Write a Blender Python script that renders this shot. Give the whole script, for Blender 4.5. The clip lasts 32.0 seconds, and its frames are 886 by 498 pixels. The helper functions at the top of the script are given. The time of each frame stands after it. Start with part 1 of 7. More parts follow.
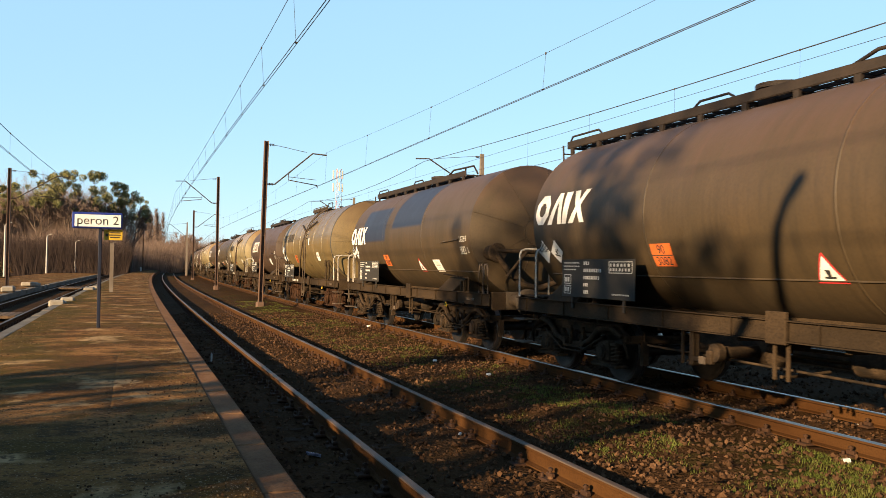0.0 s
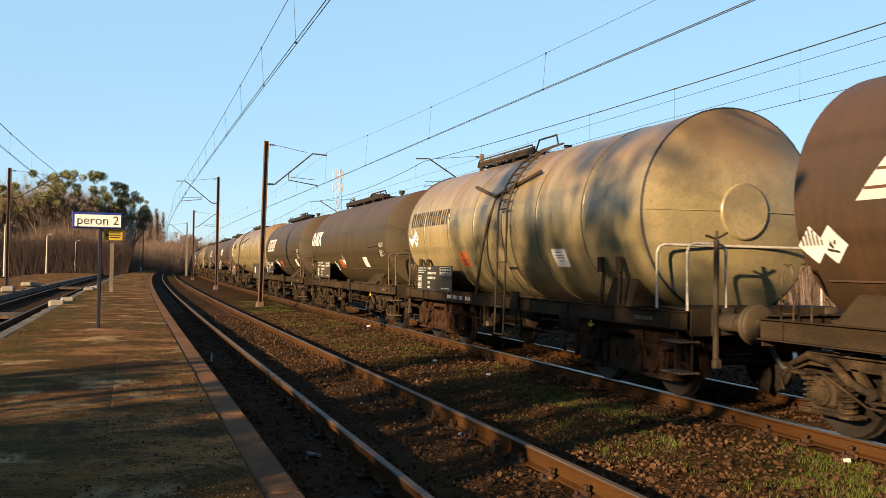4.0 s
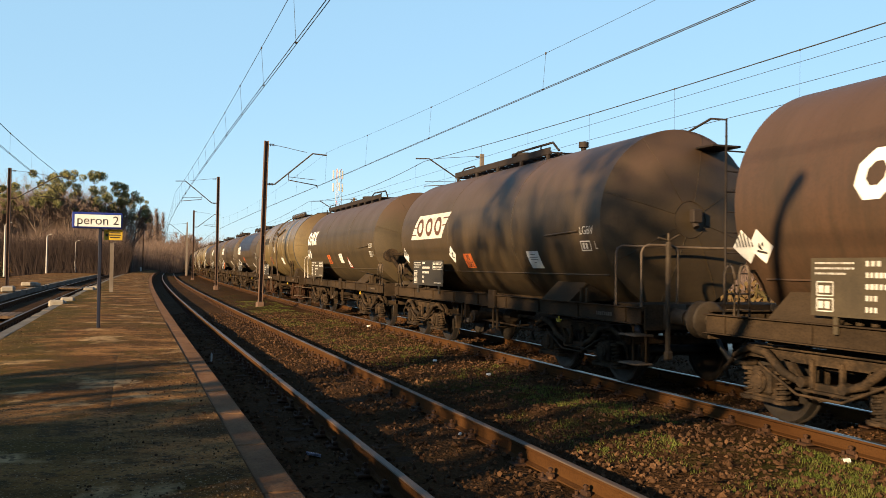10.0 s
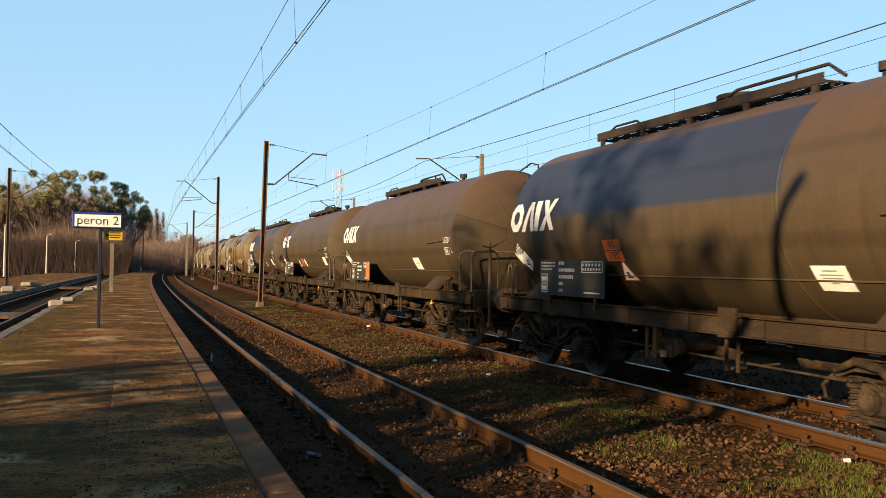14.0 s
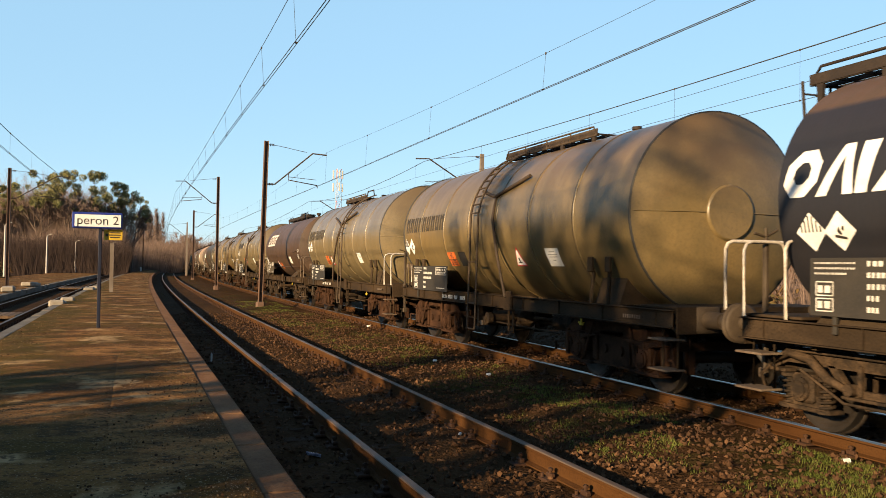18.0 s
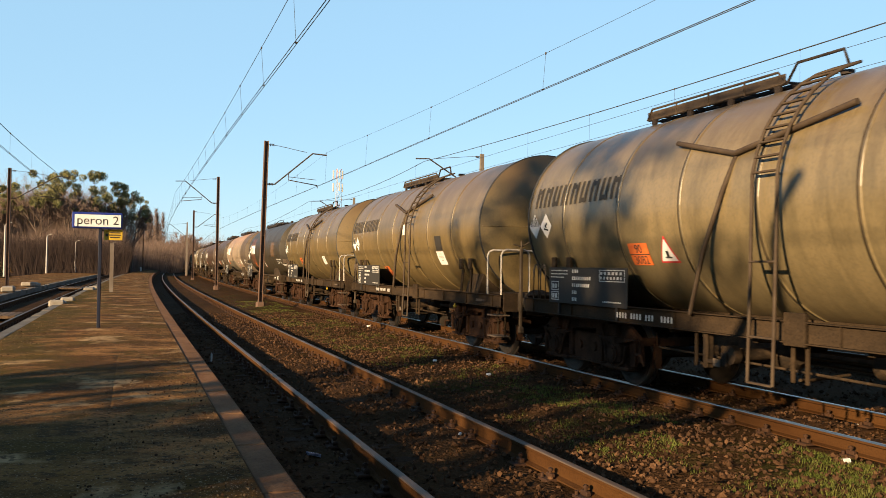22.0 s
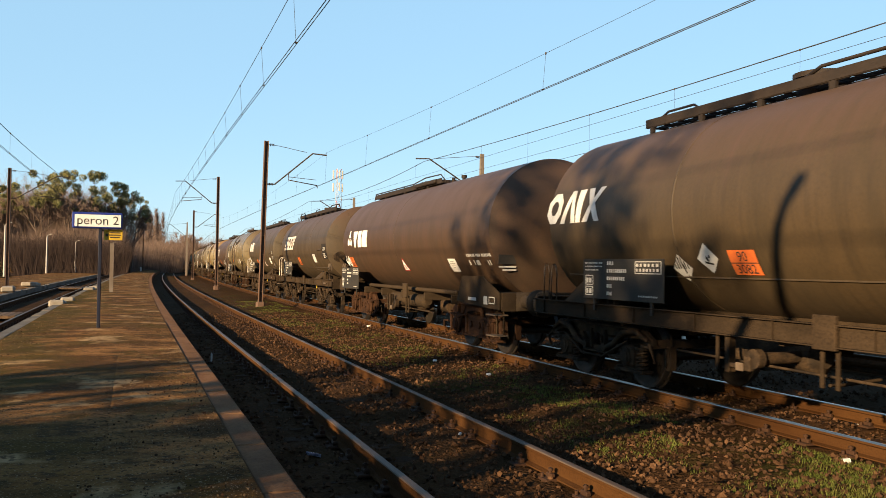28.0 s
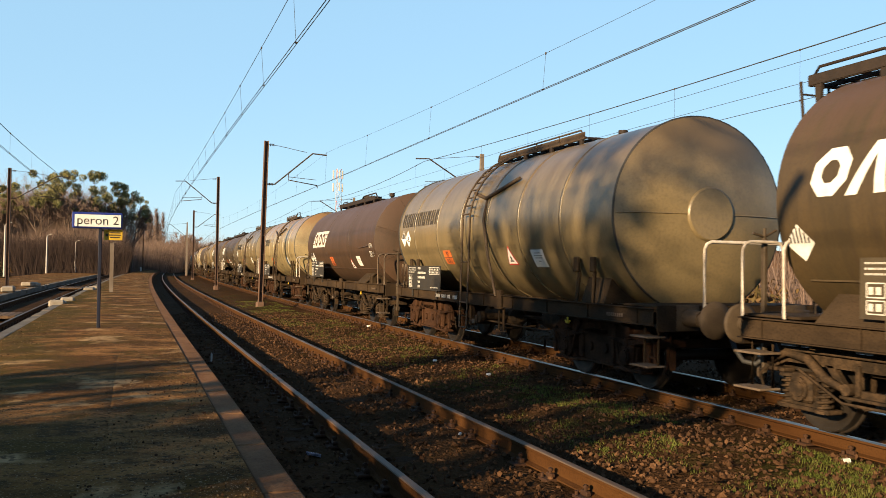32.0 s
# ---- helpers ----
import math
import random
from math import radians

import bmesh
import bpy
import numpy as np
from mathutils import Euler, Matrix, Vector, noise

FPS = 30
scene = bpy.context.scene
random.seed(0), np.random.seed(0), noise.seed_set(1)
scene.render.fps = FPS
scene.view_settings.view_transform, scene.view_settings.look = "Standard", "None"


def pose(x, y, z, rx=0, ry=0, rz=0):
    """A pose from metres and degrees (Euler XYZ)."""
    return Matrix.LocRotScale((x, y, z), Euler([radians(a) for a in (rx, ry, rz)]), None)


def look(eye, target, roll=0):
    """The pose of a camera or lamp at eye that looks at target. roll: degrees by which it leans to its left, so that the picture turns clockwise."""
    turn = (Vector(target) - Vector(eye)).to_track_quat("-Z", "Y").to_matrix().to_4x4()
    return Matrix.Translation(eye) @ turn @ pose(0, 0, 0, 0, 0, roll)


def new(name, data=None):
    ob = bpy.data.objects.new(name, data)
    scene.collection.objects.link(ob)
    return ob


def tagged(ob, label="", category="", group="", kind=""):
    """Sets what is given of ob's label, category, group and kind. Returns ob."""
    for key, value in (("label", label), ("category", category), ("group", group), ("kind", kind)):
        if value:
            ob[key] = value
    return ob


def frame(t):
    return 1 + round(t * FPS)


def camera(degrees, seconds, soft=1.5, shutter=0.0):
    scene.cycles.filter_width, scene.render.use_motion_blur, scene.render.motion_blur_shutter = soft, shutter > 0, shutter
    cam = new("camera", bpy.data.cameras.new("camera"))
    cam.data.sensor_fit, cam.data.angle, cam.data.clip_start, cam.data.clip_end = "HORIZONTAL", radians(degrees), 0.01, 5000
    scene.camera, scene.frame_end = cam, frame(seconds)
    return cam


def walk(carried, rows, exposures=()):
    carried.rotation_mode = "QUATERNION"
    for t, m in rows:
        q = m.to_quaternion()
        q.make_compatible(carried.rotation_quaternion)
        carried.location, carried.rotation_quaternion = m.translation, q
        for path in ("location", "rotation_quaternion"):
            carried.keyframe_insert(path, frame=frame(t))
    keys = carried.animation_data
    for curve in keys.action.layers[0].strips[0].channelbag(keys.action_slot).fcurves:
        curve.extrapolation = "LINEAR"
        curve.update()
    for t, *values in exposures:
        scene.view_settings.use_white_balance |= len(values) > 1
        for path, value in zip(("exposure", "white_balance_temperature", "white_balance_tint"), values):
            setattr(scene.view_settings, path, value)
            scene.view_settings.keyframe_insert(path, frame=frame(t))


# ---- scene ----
cam = camera(54.4, 32.0, soft=0.85, shutter=0.08)
EYE = Vector((-2.822, 1.019, 1.666))
YAW, TILT = radians(19.853), radians(1.208)
AIM = EYE + 50 * Vector((math.sin(YAW) * math.cos(TILT), math.cos(YAW) * math.cos(TILT), math.sin(TILT)))
walk(cam, [(0.0, look(EYE, AIM, 0.854)), (32.0, look(EYE, AIM, 0.854))], exposures=[(0.0, 1.9), (0.6, 1.82), (1.5, 1.77), (3.0, 1.75), (32.0, 1.76)])

# ---- light: low winter sun from the left and behind, clear sky ----
SUN_AZ, SUN_EL = radians(30), radians(15)
SUN_DIR = Vector((math.cos(SUN_EL) * math.cos(SUN_AZ), math.cos(SUN_EL) * math.sin(SUN_AZ), -math.sin(SUN_EL)))
world = bpy.data.worlds.new("clear_sky")
scene.world = world
world.use_nodes = True
wn, wl = world.node_tree.nodes, world.node_tree.links
sky = wn.new("ShaderNodeTexSky")
sky.sky_type, sky.sun_disc = "NISHITA", False
sky.sun_elevation = SUN_EL
sky.sun_rotation = math.atan2(-SUN_DIR.x, -SUN_DIR.y)
sky.air_density, sky.dust_density, sky.ozone_density = 1.0, 0.05, 2.5
wn["Background"].inputs[1].default_value = 0.082
tone = wn.new("ShaderNodeHueSaturation")
tone.inputs["Saturation"].default_value = 1.2
haze = wn.new("ShaderNodeGamma")
haze.inputs[1].default_value = 0.8
wl.new(sky.outputs[0], haze.inputs[0])
wl.new(haze.outputs[0], tone.inputs["Color"])
tint = wn.new("ShaderNodeMix")
tint.data_type, tint.blend_type = "RGBA", "MULTIPLY"
tint.inputs[0].default_value, tint.inputs[7].default_value = 1.0, (1.02, 1.0, 1.025, 1)
wl.new(tone.outputs[0], tint.inputs[6])
veil = wn.new("ShaderNodeMix")
veil.data_type = "RGBA"
veil.inputs[7].default_value = (1.66, 2.74, 3.58, 1)
up, height, thin_out = wn.new("ShaderNodeTexCoord"), wn.new("ShaderNodeSeparateXYZ"), wn.new("ShaderNodeMapRange")
thin_out.interpolation_type = "SMOOTHSTEP"
thin_out.inputs[1].default_value, thin_out.inputs[2].default_value, thin_out.inputs[3].default_value, thin_out.inputs[4].default_value = 0.25, 0.75, 0.7, 0.0
wl.new(up.outputs["Generated"], height.inputs[0])
wl.new(height.outputs[2], thin_out.inputs[0])
wl.new(thin_out.outputs[0], veil.inputs[0])
wl.new(tint.outputs[2], veil.inputs[6])
wl.new(veil.outputs[2], wn["Background"].inputs[0])
sun = new("sun", bpy.data.lights.new("sun", "SUN"))
sun.data.energy, sun.data.angle, sun.data.color = 4.75, radians(0.75), (1.0, 0.725, 0.42)
sun.matrix_world = look(Vector((0, 0, 0)), SUN_DIR)


# ---- mesh and material tools ----
class Shape:
    """Collects vertices and faces for one mesh."""

    def __init__(self):
        self.v, self.f, self.s = [], [], []

    def add(self, verts, faces, smooth=False, m=None):
        n = len(self.v)
        self.v += [tuple(m @ Vector(p)) for p in verts] if m else [tuple(p) for p in verts]
        self.f += [tuple(n + i for i in face) for face in faces]
        self.s += [smooth] * len(faces)
        return self

    def box(self, c, size, ch=0.006, m=None):
        hx, hy, hz = size[0] / 2, size[1] / 2, size[2] / 2
        ch = min(ch, hx * 0.45, hy * 0.45, hz * 0.45)
        vs, idx = [], {}
        for sx in (-1, 1):
            for sy in (-1, 1):
                for sz in (-1, 1):
                    for k in range(3):
                        p = [sx * (hx - ch), sy * (hy - ch), sz * (hz - ch)]
                        p[k] = (sx, sy, sz)[k] * (hx, hy, hz)[k]
                        idx[sx, sy, sz, k] = len(vs)
                        vs.append((c[0] + p[0], c[1] + p[1], c[2] + p[2]))
        fs = []
        for k in range(3):
            a, b = (k + 1) % 3, (k + 2) % 3
            for sg in (-1, 1):
                q = []
                for ua, ub in ((-1, -1), (1, -1), (1, 1), (-1, 1)):
                    t = [0, 0, 0]
                    t[k], t[a], t[b] = sg, ua, ub
                    q.append(idx[t[0], t[1], t[2], k])
                fs.append(q if sg > 0 else q[::-1])
        for k in range(3):
            a, b = (k + 1) % 3, (k + 2) % 3
            for ua in (-1, 1):
                for ub in (-1, 1):
                    lo, hi = [0, 0, 0], [0, 0, 0]
                    lo[k], hi[k] = -1, 1
                    lo[a] = hi[a] = ua
                    lo[b] = hi[b] = ub
                    q = [idx[(*lo, a)], idx[(*hi, a)], idx[(*hi, b)], idx[(*lo, b)]]
                    fs.append(q if ua * ub < 0 else q[::-1])
        for sx in (-1, 1):
            for sy in (-1, 1):
                for sz in (-1, 1):
                    q = [idx[sx, sy, sz, k] for k in range(3)]
                    fs.append(q if sx * sy * sz > 0 else q[::-1])
        return self.add(vs, fs, False, m)

    def cyl(self, p0, p1, r, n=12, r2=None, caps=True):
        p0, p1 = Vector(p0), Vector(p1)
        r2 = r if r2 is None else r2
        q = (p1 - p0).to_track_quat("Z", "Y")
        vs = []
        for p, rr in ((p0, r), (p1, r2)):
            vs += [p + q @ Vector((rr * math.cos(2 * math.pi * i / n), rr * math.sin(2 * math.pi * i / n), 0)) for i in range(n)]
        self.add(vs, [(i, (i + 1) % n, n + (i + 1) % n, n + i) for i in range(n)], True)
        if caps:
            self.add(vs, [tuple(range(n))[::-1], tuple(range(n, 2 * n))])
        return self

    def tube(self, pts, r, n=8, closed=False):
        pts = [Vector(p) for p in pts]
        m, vs = len(pts), []
        for k, p in enumerate(pts):
            a, b = pts[k - 1] if k or closed else p, pts[(k + 1) % m] if k < m - 1 or closed else p
            q = (b - a).to_track_quat("Z", "Y")
            rr = r[k] if isinstance(r, (list, tuple)) else r
            vs += [p + q @ Vector((rr * math.cos(2 * math.pi * i / n), rr * math.sin(2 * math.pi * i / n), 0)) for i in range(n)]
        fs = []
        for k in range(m if closed else m - 1):
            k2 = (k + 1) % m
            fs += [(k * n + i, k * n + (i + 1) % n, k2 * n + (i + 1) % n, k2 * n + i) for i in range(n)]
        self.add(vs, fs, True)
        if not closed:
            self.add(vs, [tuple(range(n))[::-1], tuple(range((m - 1) * n, m * n))])
        return self

    def lathe(self, prof, n, place):
        """prof: (along, radius) pairs; place(along, radius, angle) gives the point."""
        vs = [place(a, r, 2 * math.pi * i / n) for a, r in prof for i in range(n)]
        fs = []
        for k in range(len(prof) - 1):
            fs += [(k * n + i, k * n + (i + 1) % n, (k + 1) * n + (i + 1) % n, (k + 1) * n + i) for i in range(n)]
        return self.add(vs, fs, True)

    def prism(self, poly, x0, x1, axis="x"):
        n = len(poly)
        order = {"x": lambda a, b, c: (c, a, b), "y": lambda a, b, c: (a, c, b), "z": lambda a, b, c: (a, b, c)}[axis]
        vs = [order(a, b, x) for x in (x0, x1) for a, b in poly]
        return self.add(vs, [(i, (i + 1) % n, n + (i + 1) % n, n + i) for i in range(n)] + [tuple(range(n))[::-1], tuple(range(n, 2 * n))])

    def mesh(self, name, material):
        me = bpy.data.meshes.new(name)
        me.from_pydata(self.v, [], self.f)
        me.polygons.foreach_set("use_smooth", self.s)
        me.materials.append(material)
        me.update()
        return me


def part(name, shape, material, parent=None, label="", m=None):
    ob = new(name, shape if isinstance(shape, bpy.types.Mesh) else shape.mesh(name, material))
    if parent:
        ob.parent = parent
    if m:
        ob.matrix_basis = m
    return tagged(ob, label)


def surface(name, c1, c2, rough=0.7, metal=0.0, scale=3.0, fine=40.0, bump=0.15, stretch=(1, 1, 1), c3=None, spread=0.25, vary=0.0, depth=0.02, gloss=0.2, low=0.35, high=0.65):
    """A weathered surface: two colours over large blotches, a third in fine grain, uneven roughness and relief."""
    ma = bpy.data.materials.new(name)
    ma.use_nodes = True
    nt = ma.node_tree
    N, K = nt.nodes, nt.links.new
    b = N["Principled BSDF"]
    tc, mp = N.new("ShaderNodeTexCoord"), N.new("ShaderNodeMapping")
    mp.inputs["Scale"].default_value = stretch
    oi = N.new("ShaderNodeObjectInfo")
    sh = N.new("ShaderNodeVectorMath")
    sh.operation = "MULTIPLY"
    sh.inputs[1].default_value = (17.0, 23.0, 9.0)
    K(oi.outputs["Random"], sh.inputs[0])
    K(tc.outputs["Object"], mp.inputs["Vector"])
    K(sh.outputs[0], mp.inputs["Location"])
    n1, n2 = N.new("ShaderNodeTexNoise"), N.new("ShaderNodeTexNoise")
    n1.inputs["Scale"].default_value, n1.inputs["Detail"].default_value, n1.inputs["Roughness"].default_value = scale, 6, 0.65
    n2.inputs["Scale"].default_value, n2.inputs["Detail"].default_value = fine, 4
    K(mp.outputs[0], n1.inputs["Vector"])
    K(tc.outputs["Object"], n2.inputs["Vector"])
    r1 = N.new("ShaderNodeMapRange")
    r1.inputs[1].default_value, r1.inputs[2].default_value = low, high
    K(n1.outputs[0], r1.inputs[0])
    mx = N.new("ShaderNodeMix")
    mx.data_type = "RGBA"
    mx.inputs[6].default_value, mx.inputs[7].default_value = (*c1, 1), (*c2, 1)
    K(r1.outputs[0], mx.inputs[0])
    m2 = N.new("ShaderNodeMix")
    m2.data_type = "RGBA"
    r2 = N.new("ShaderNodeMapRange")
    r2.inputs[1].default_value, r2.inputs[2].default_value, r2.inputs[4].default_value = 0.45, 0.75, spread * 2
    K(n2.outputs[0], r2.inputs[0])
    K(r2.outputs[0], m2.inputs[0])
    K(mx.outputs[2], m2.inputs[6])
    m2.inputs[7].default_value = (*(c3 or [x * 0.45 for x in c1]), 1)
    out = m2.outputs[2]
    if vary:
        hs = N.new("ShaderNodeHueSaturation")
        rv = N.new("ShaderNodeMapRange")
        rv.inputs[3].default_value, rv.inputs[4].default_value = 1 - vary, 1 + vary
        K(oi.outputs["Random"], rv.inputs[0])
        K(rv.outputs[0], hs.inputs["Value"])
        K(out, hs.inputs["Color"])
        out = hs.outputs[0]
    K(out, b.inputs["Base Color"])
    rr = N.new("ShaderNodeMapRange")
    rr.inputs[3].default_value, rr.inputs[4].default_value = max(0.05, rough - 0.12), min(1, rough + 0.12)
    K(n1.outputs[0], rr.inputs[0])
    K(rr.outputs[0], b.inputs["Roughness"])
    b.inputs["Metallic"].default_value = metal
    b.inputs["Specular IOR Level"].default_value = gloss
    if bump:
        bp = N.new("ShaderNodeBump")
        bp.inputs["Strength"].default_value, bp.inputs["Distance"].default_value = bump, depth
        K(n2.outputs[0], bp.inputs["Height"])
        K(bp.outputs[0], b.inputs["Normal"])
    return ma


# ---- the plan: tracks run along +y and bend to the right beyond y = BEND ----
BEND, CURVE = 20.0, 3.6e-4
TRAIN_X, LEFT_X, FAR_X = 4.88, -6.8, 10.6


def along(s, off=0.0, z=0.0):
    """The point s metres along the line, off metres to its right."""
    th = max(0.0, s - BEND) * CURVE
    if s <= BEND:
        return Vector((off, s, z))
    return Vector(((1 - math.cos(th)) / CURVE + off * math.cos(th), BEND + math.sin(th) / CURVE - off * math.sin(th), z))


def turn(s):
    return max(0.0, s - BEND) * CURVE


def on_line(s, off=0.0, z=0.0):
    return Matrix.Translation(along(s, off, z)) @ Matrix.Rotation(-turn(s), 4, "Z")


def stations(s0, s1):
    out, s = [s0], s0
    while s < s1:
        s = min(s1, s + (6.0 if s < 60 else 15.0))
        if s > BEND > out[-1]:
            out.append(BEND)
        out.append(s)
    return out


def sweep(profile, s0, s1, off=0.0, closed=True):
    """A profile of (across, height) drawn along the line."""
    sh, st, n = Shape(), stations(s0, s1), len(profile)
    vs = [along(s, off + a, z) for s in st for a, z in profile]
    fs = []
    for k in range(len(st) - 1):
        for i in range(n if closed else n - 1):
            j = (i + 1) % n
            fs.append((k * n + i, k * n + j, (k + 1) * n + j, (k + 1) * n + i))
    if closed:
        fs += [tuple(range(n))[::-1], tuple(range((len(st) - 1) * n, len(st) * n))]
    return sh.add(vs, fs)

# ---- materials ----
m_rail_side = surface("rusty_rail", (0.036, 0.0150, 0.0046), (0.056, 0.0250, 0.0080), 0.85, 0.0, 2.0, 60, 0.3, (1, 0.3, 1), c3=(0.01373, 0.005491, 0.002059), gloss=0.05)
m_rail_top = surface("worn_rail_head", (0.095, 0.068, 0.048), (0.06, 0.041, 0.028), 0.55, 0.25, 2.0, 90, 0.05, (4, 0.2, 1))
m_rail_bright = surface("polished_rail_head", (0.33, 0.318, 0.3), (0.27, 0.252, 0.24), 0.34, 1.0, 2.0, 90, 0.03, (4, 0.2, 1))
m_fasten = surface("rusty_fastening", (0.0264, 0.012, 0.006), (0.0408, 0.018, 0.0072), 0.85, 0.0, 9.0, 70, 0.3)
m_sleeper = surface("old_timber_sleeper", (0.0252, 0.0126, 0.006), (0.0384, 0.0198, 0.0096), 0.9, 0.0, 3.0, 40, 0.5, (1, 8, 8), vary=0.2, gloss=0.05)
m_stone = surface("ballast_stone", (0.032, 0.0165, 0.0082), (0.064, 0.034, 0.0175), 0.9, 0.0, 1.2, 30, 0.3, vary=0.2, gloss=0.05)
m_slab = surface("platform_edge_concrete", (0.105, 0.051, 0.024), (0.155, 0.085, 0.043), 0.9, 0.0, 2.6, 45, 0.45, (2, 1.0, 1), c3=(0.055, 0.029, 0.0145), vary=0.12, gloss=0.05)
m_kerb = surface("pale_broken_concrete", (0.1166, 0.1029, 0.08575), (0.08232, 0.0686, 0.05145), 0.9, 0.0, 4.0, 40, 0.4, vary=0.2)
m_white = surface("white_paint", (0.576, 0.568, 0.544), (0.464, 0.448, 0.416), 0.6, 0.0, 6.0, 60, 0.1, c3=(0.28, 0.264, 0.24), spread=0.1)
m_offwhite = surface("dirty_white_sticker", (0.434, 0.42, 0.385), (0.315, 0.294, 0.259), 0.6, 0.0, 6.0, 40, 0.05, c3=(0.21, 0.196, 0.175), spread=0.15)
m_orange = surface("orange_plate", (0.465, 0.1125, 0.0225), (0.375, 0.0825, 0.0225), 0.55, 0.0, 6.0, 60, 0.05, c3=(0.225, 0.06, 0.0225), spread=0.12)
m_print = surface("grey_print", (0.16, 0.15, 0.14), (0.22, 0.21, 0.19), 0.7, 0.0, 6.0, 40, 0.0)
m_red = surface("red_sticker", (0.45, 0.03, 0.03), (0.35, 0.03, 0.03), 0.6, 0.0, 6.0, 60, 0.05)
m_black = surface("black_paint", (0.02, 0.02, 0.02), (0.03, 0.028, 0.025), 0.6, 0.0, 6.0, 60, 0.1)
m_paper = surface("white_paper_label", (0.56, 0.544, 0.504), (0.44, 0.416, 0.376), 0.6, 0.0, 6.0, 40, 0.03, c3=(0.32, 0.296, 0.264), spread=0.1)
m_board = surface("number_board", (0.01625, 0.01462, 0.01235), (0.02438, 0.02113, 0.0169), 0.7, 0.0, 3.0, 50, 0.1, c3=(0.0325, 0.02763, 0.02275))
m_board_tan = surface("dusty_number_board", (0.050, 0.038, 0.022), (0.034, 0.026, 0.016), 0.75, 0.0, 3.0, 50, 0.1, c3=(0.022, 0.017, 0.011))
m_frame = surface("grimy_underframe", (0.021, 0.0142, 0.0086), (0.040, 0.026, 0.0148), 0.85, 0.0, 1.6, 45, 0.3, (1, 0.4, 1), c3=(0.009, 0.0062, 0.004), low=0.40, high=0.62, gloss=0.06, spread=0.35)
m_frame_tan = surface("dusty_underframe", (0.040, 0.027, 0.0158), (0.024, 0.0168, 0.0102), 0.85, 0.0, 1.6, 45, 0.3, (1, 0.4, 1), c3=(0.012, 0.0082, 0.0052), gloss=0.06)
m_bogie = surface("greasy_bogie_steel", (0.016, 0.0115, 0.0078), (0.050, 0.032, 0.0182), 0.8, 0.0, 4.0, 50, 0.4, c3=(0.008, 0.0056, 0.0038), low=0.42, high=0.62, gloss=0.08, spread=0.4)
m_bogie_rust = surface("rust_brown_bogie_steel", (0.017, 0.0088, 0.0052), (0.048, 0.0235, 0.0125), 0.85, 0.0, 3.0, 50, 0.4, c3=(0.008, 0.0046, 0.003), gloss=0.06, spread=0.35)
m_buffer = surface("brown_buffer_steel", (0.050, 0.036, 0.022), (0.030, 0.021, 0.013), 0.7, 0.0, 4.0, 50, 0.2, c3=(0.02, 0.013, 0.008))
m_wheel = surface("wheel_steel", (0.0225, 0.0174, 0.0135), (0.015, 0.012, 0.009), 0.55, 0.3, 5.0, 60, 0.15)
m_tread = surface("bright_wheel_tread", (0.45, 0.42, 0.38), (0.35, 0.32, 0.3), 0.3, 1.0, 5.0, 60, 0.05)
m_rail_white = surface("worn_white_handrail", (0.403, 0.377, 0.338), (0.26, 0.221, 0.1755), 0.6, 0.0, 6.0, 50, 0.2, c3=(0.0975, 0.0585, 0.0325))
m_yellow = surface("yellow_paint", (0.416, 0.2688, 0.0192), (0.32, 0.2048, 0.0192), 0.6, 0.0, 6.0, 60, 0.05)
m_mast = surface("weathered_mast_concrete", (0.132, 0.11, 0.088), (0.0968, 0.0748, 0.0572), 0.9, 0.0, 2.0, 40, 0.2, (1, 1, 0.3))
m_mast_steel = surface("rust_brown_mast_steel", (0.07667, 0.04424, 0.0295), (0.1062, 0.06488, 0.04424), 0.8, 0.0, 2.0, 40, 0.2, (1, 1, 0.3))
m_wire = surface("dull_copper_wire", (0.022, 0.024, 0.024), (0.034, 0.034, 0.032), 0.7, 0.0, 2.0, 40, 0.0)
m_arm = surface("dark_bracket_tube", (0.035, 0.025, 0.02), (0.05, 0.0375, 0.0275), 0.7, 0.0, 3.0, 40, 0.1)
m_blue = surface("blue_sign_frame", (0.015, 0.03, 0.16), (0.0125, 0.0225, 0.125), 0.5, 0.0, 5.0, 50, 0.05)
m_bluepost = surface("dark_blue_post", (0.006, 0.0084, 0.021), (0.009, 0.0105, 0.018), 0.6, 0.0, 5.0, 50, 0.1)
m_bark = surface("bare_bark", (0.075, 0.052, 0.040), (0.11, 0.078, 0.060), 0.95, 0.0, 3.0, 30, 0.4, (1, 1, 0.3))
m_twig = surface("bare_twigs", (0.125, 0.085, 0.066), (0.18, 0.126, 0.098), 0.95, 0.0, 0.6, 8, 0.0)
# the twig colour again, darkened to stand for shade in the wood
m_twig_shaded = surface("shaded_undergrowth", (0.030, 0.020, 0.017), (0.047, 0.031, 0.025), 0.95, 0.0, 0.4, 6, 0.0)
m_mistle = surface("mistletoe_leaf", (0.110, 0.106, 0.037), (0.158, 0.146, 0.056), 0.8, 0.0, 0.8, 9, 0.0)
m_grass = surface("winter_grass", (0.046, 0.064, 0.011), (0.082, 0.086, 0.022), 0.9, 0.0, 1.2, 20, 0.0, c3=(0.108, 0.08486, 0.03859), gloss=0.0)
m_brick = surface("red_brick_wall", (0.30, 0.11, 0.07), (0.38, 0.17, 0.10), 0.9, 0.0, 2.0, 30, 0.2)


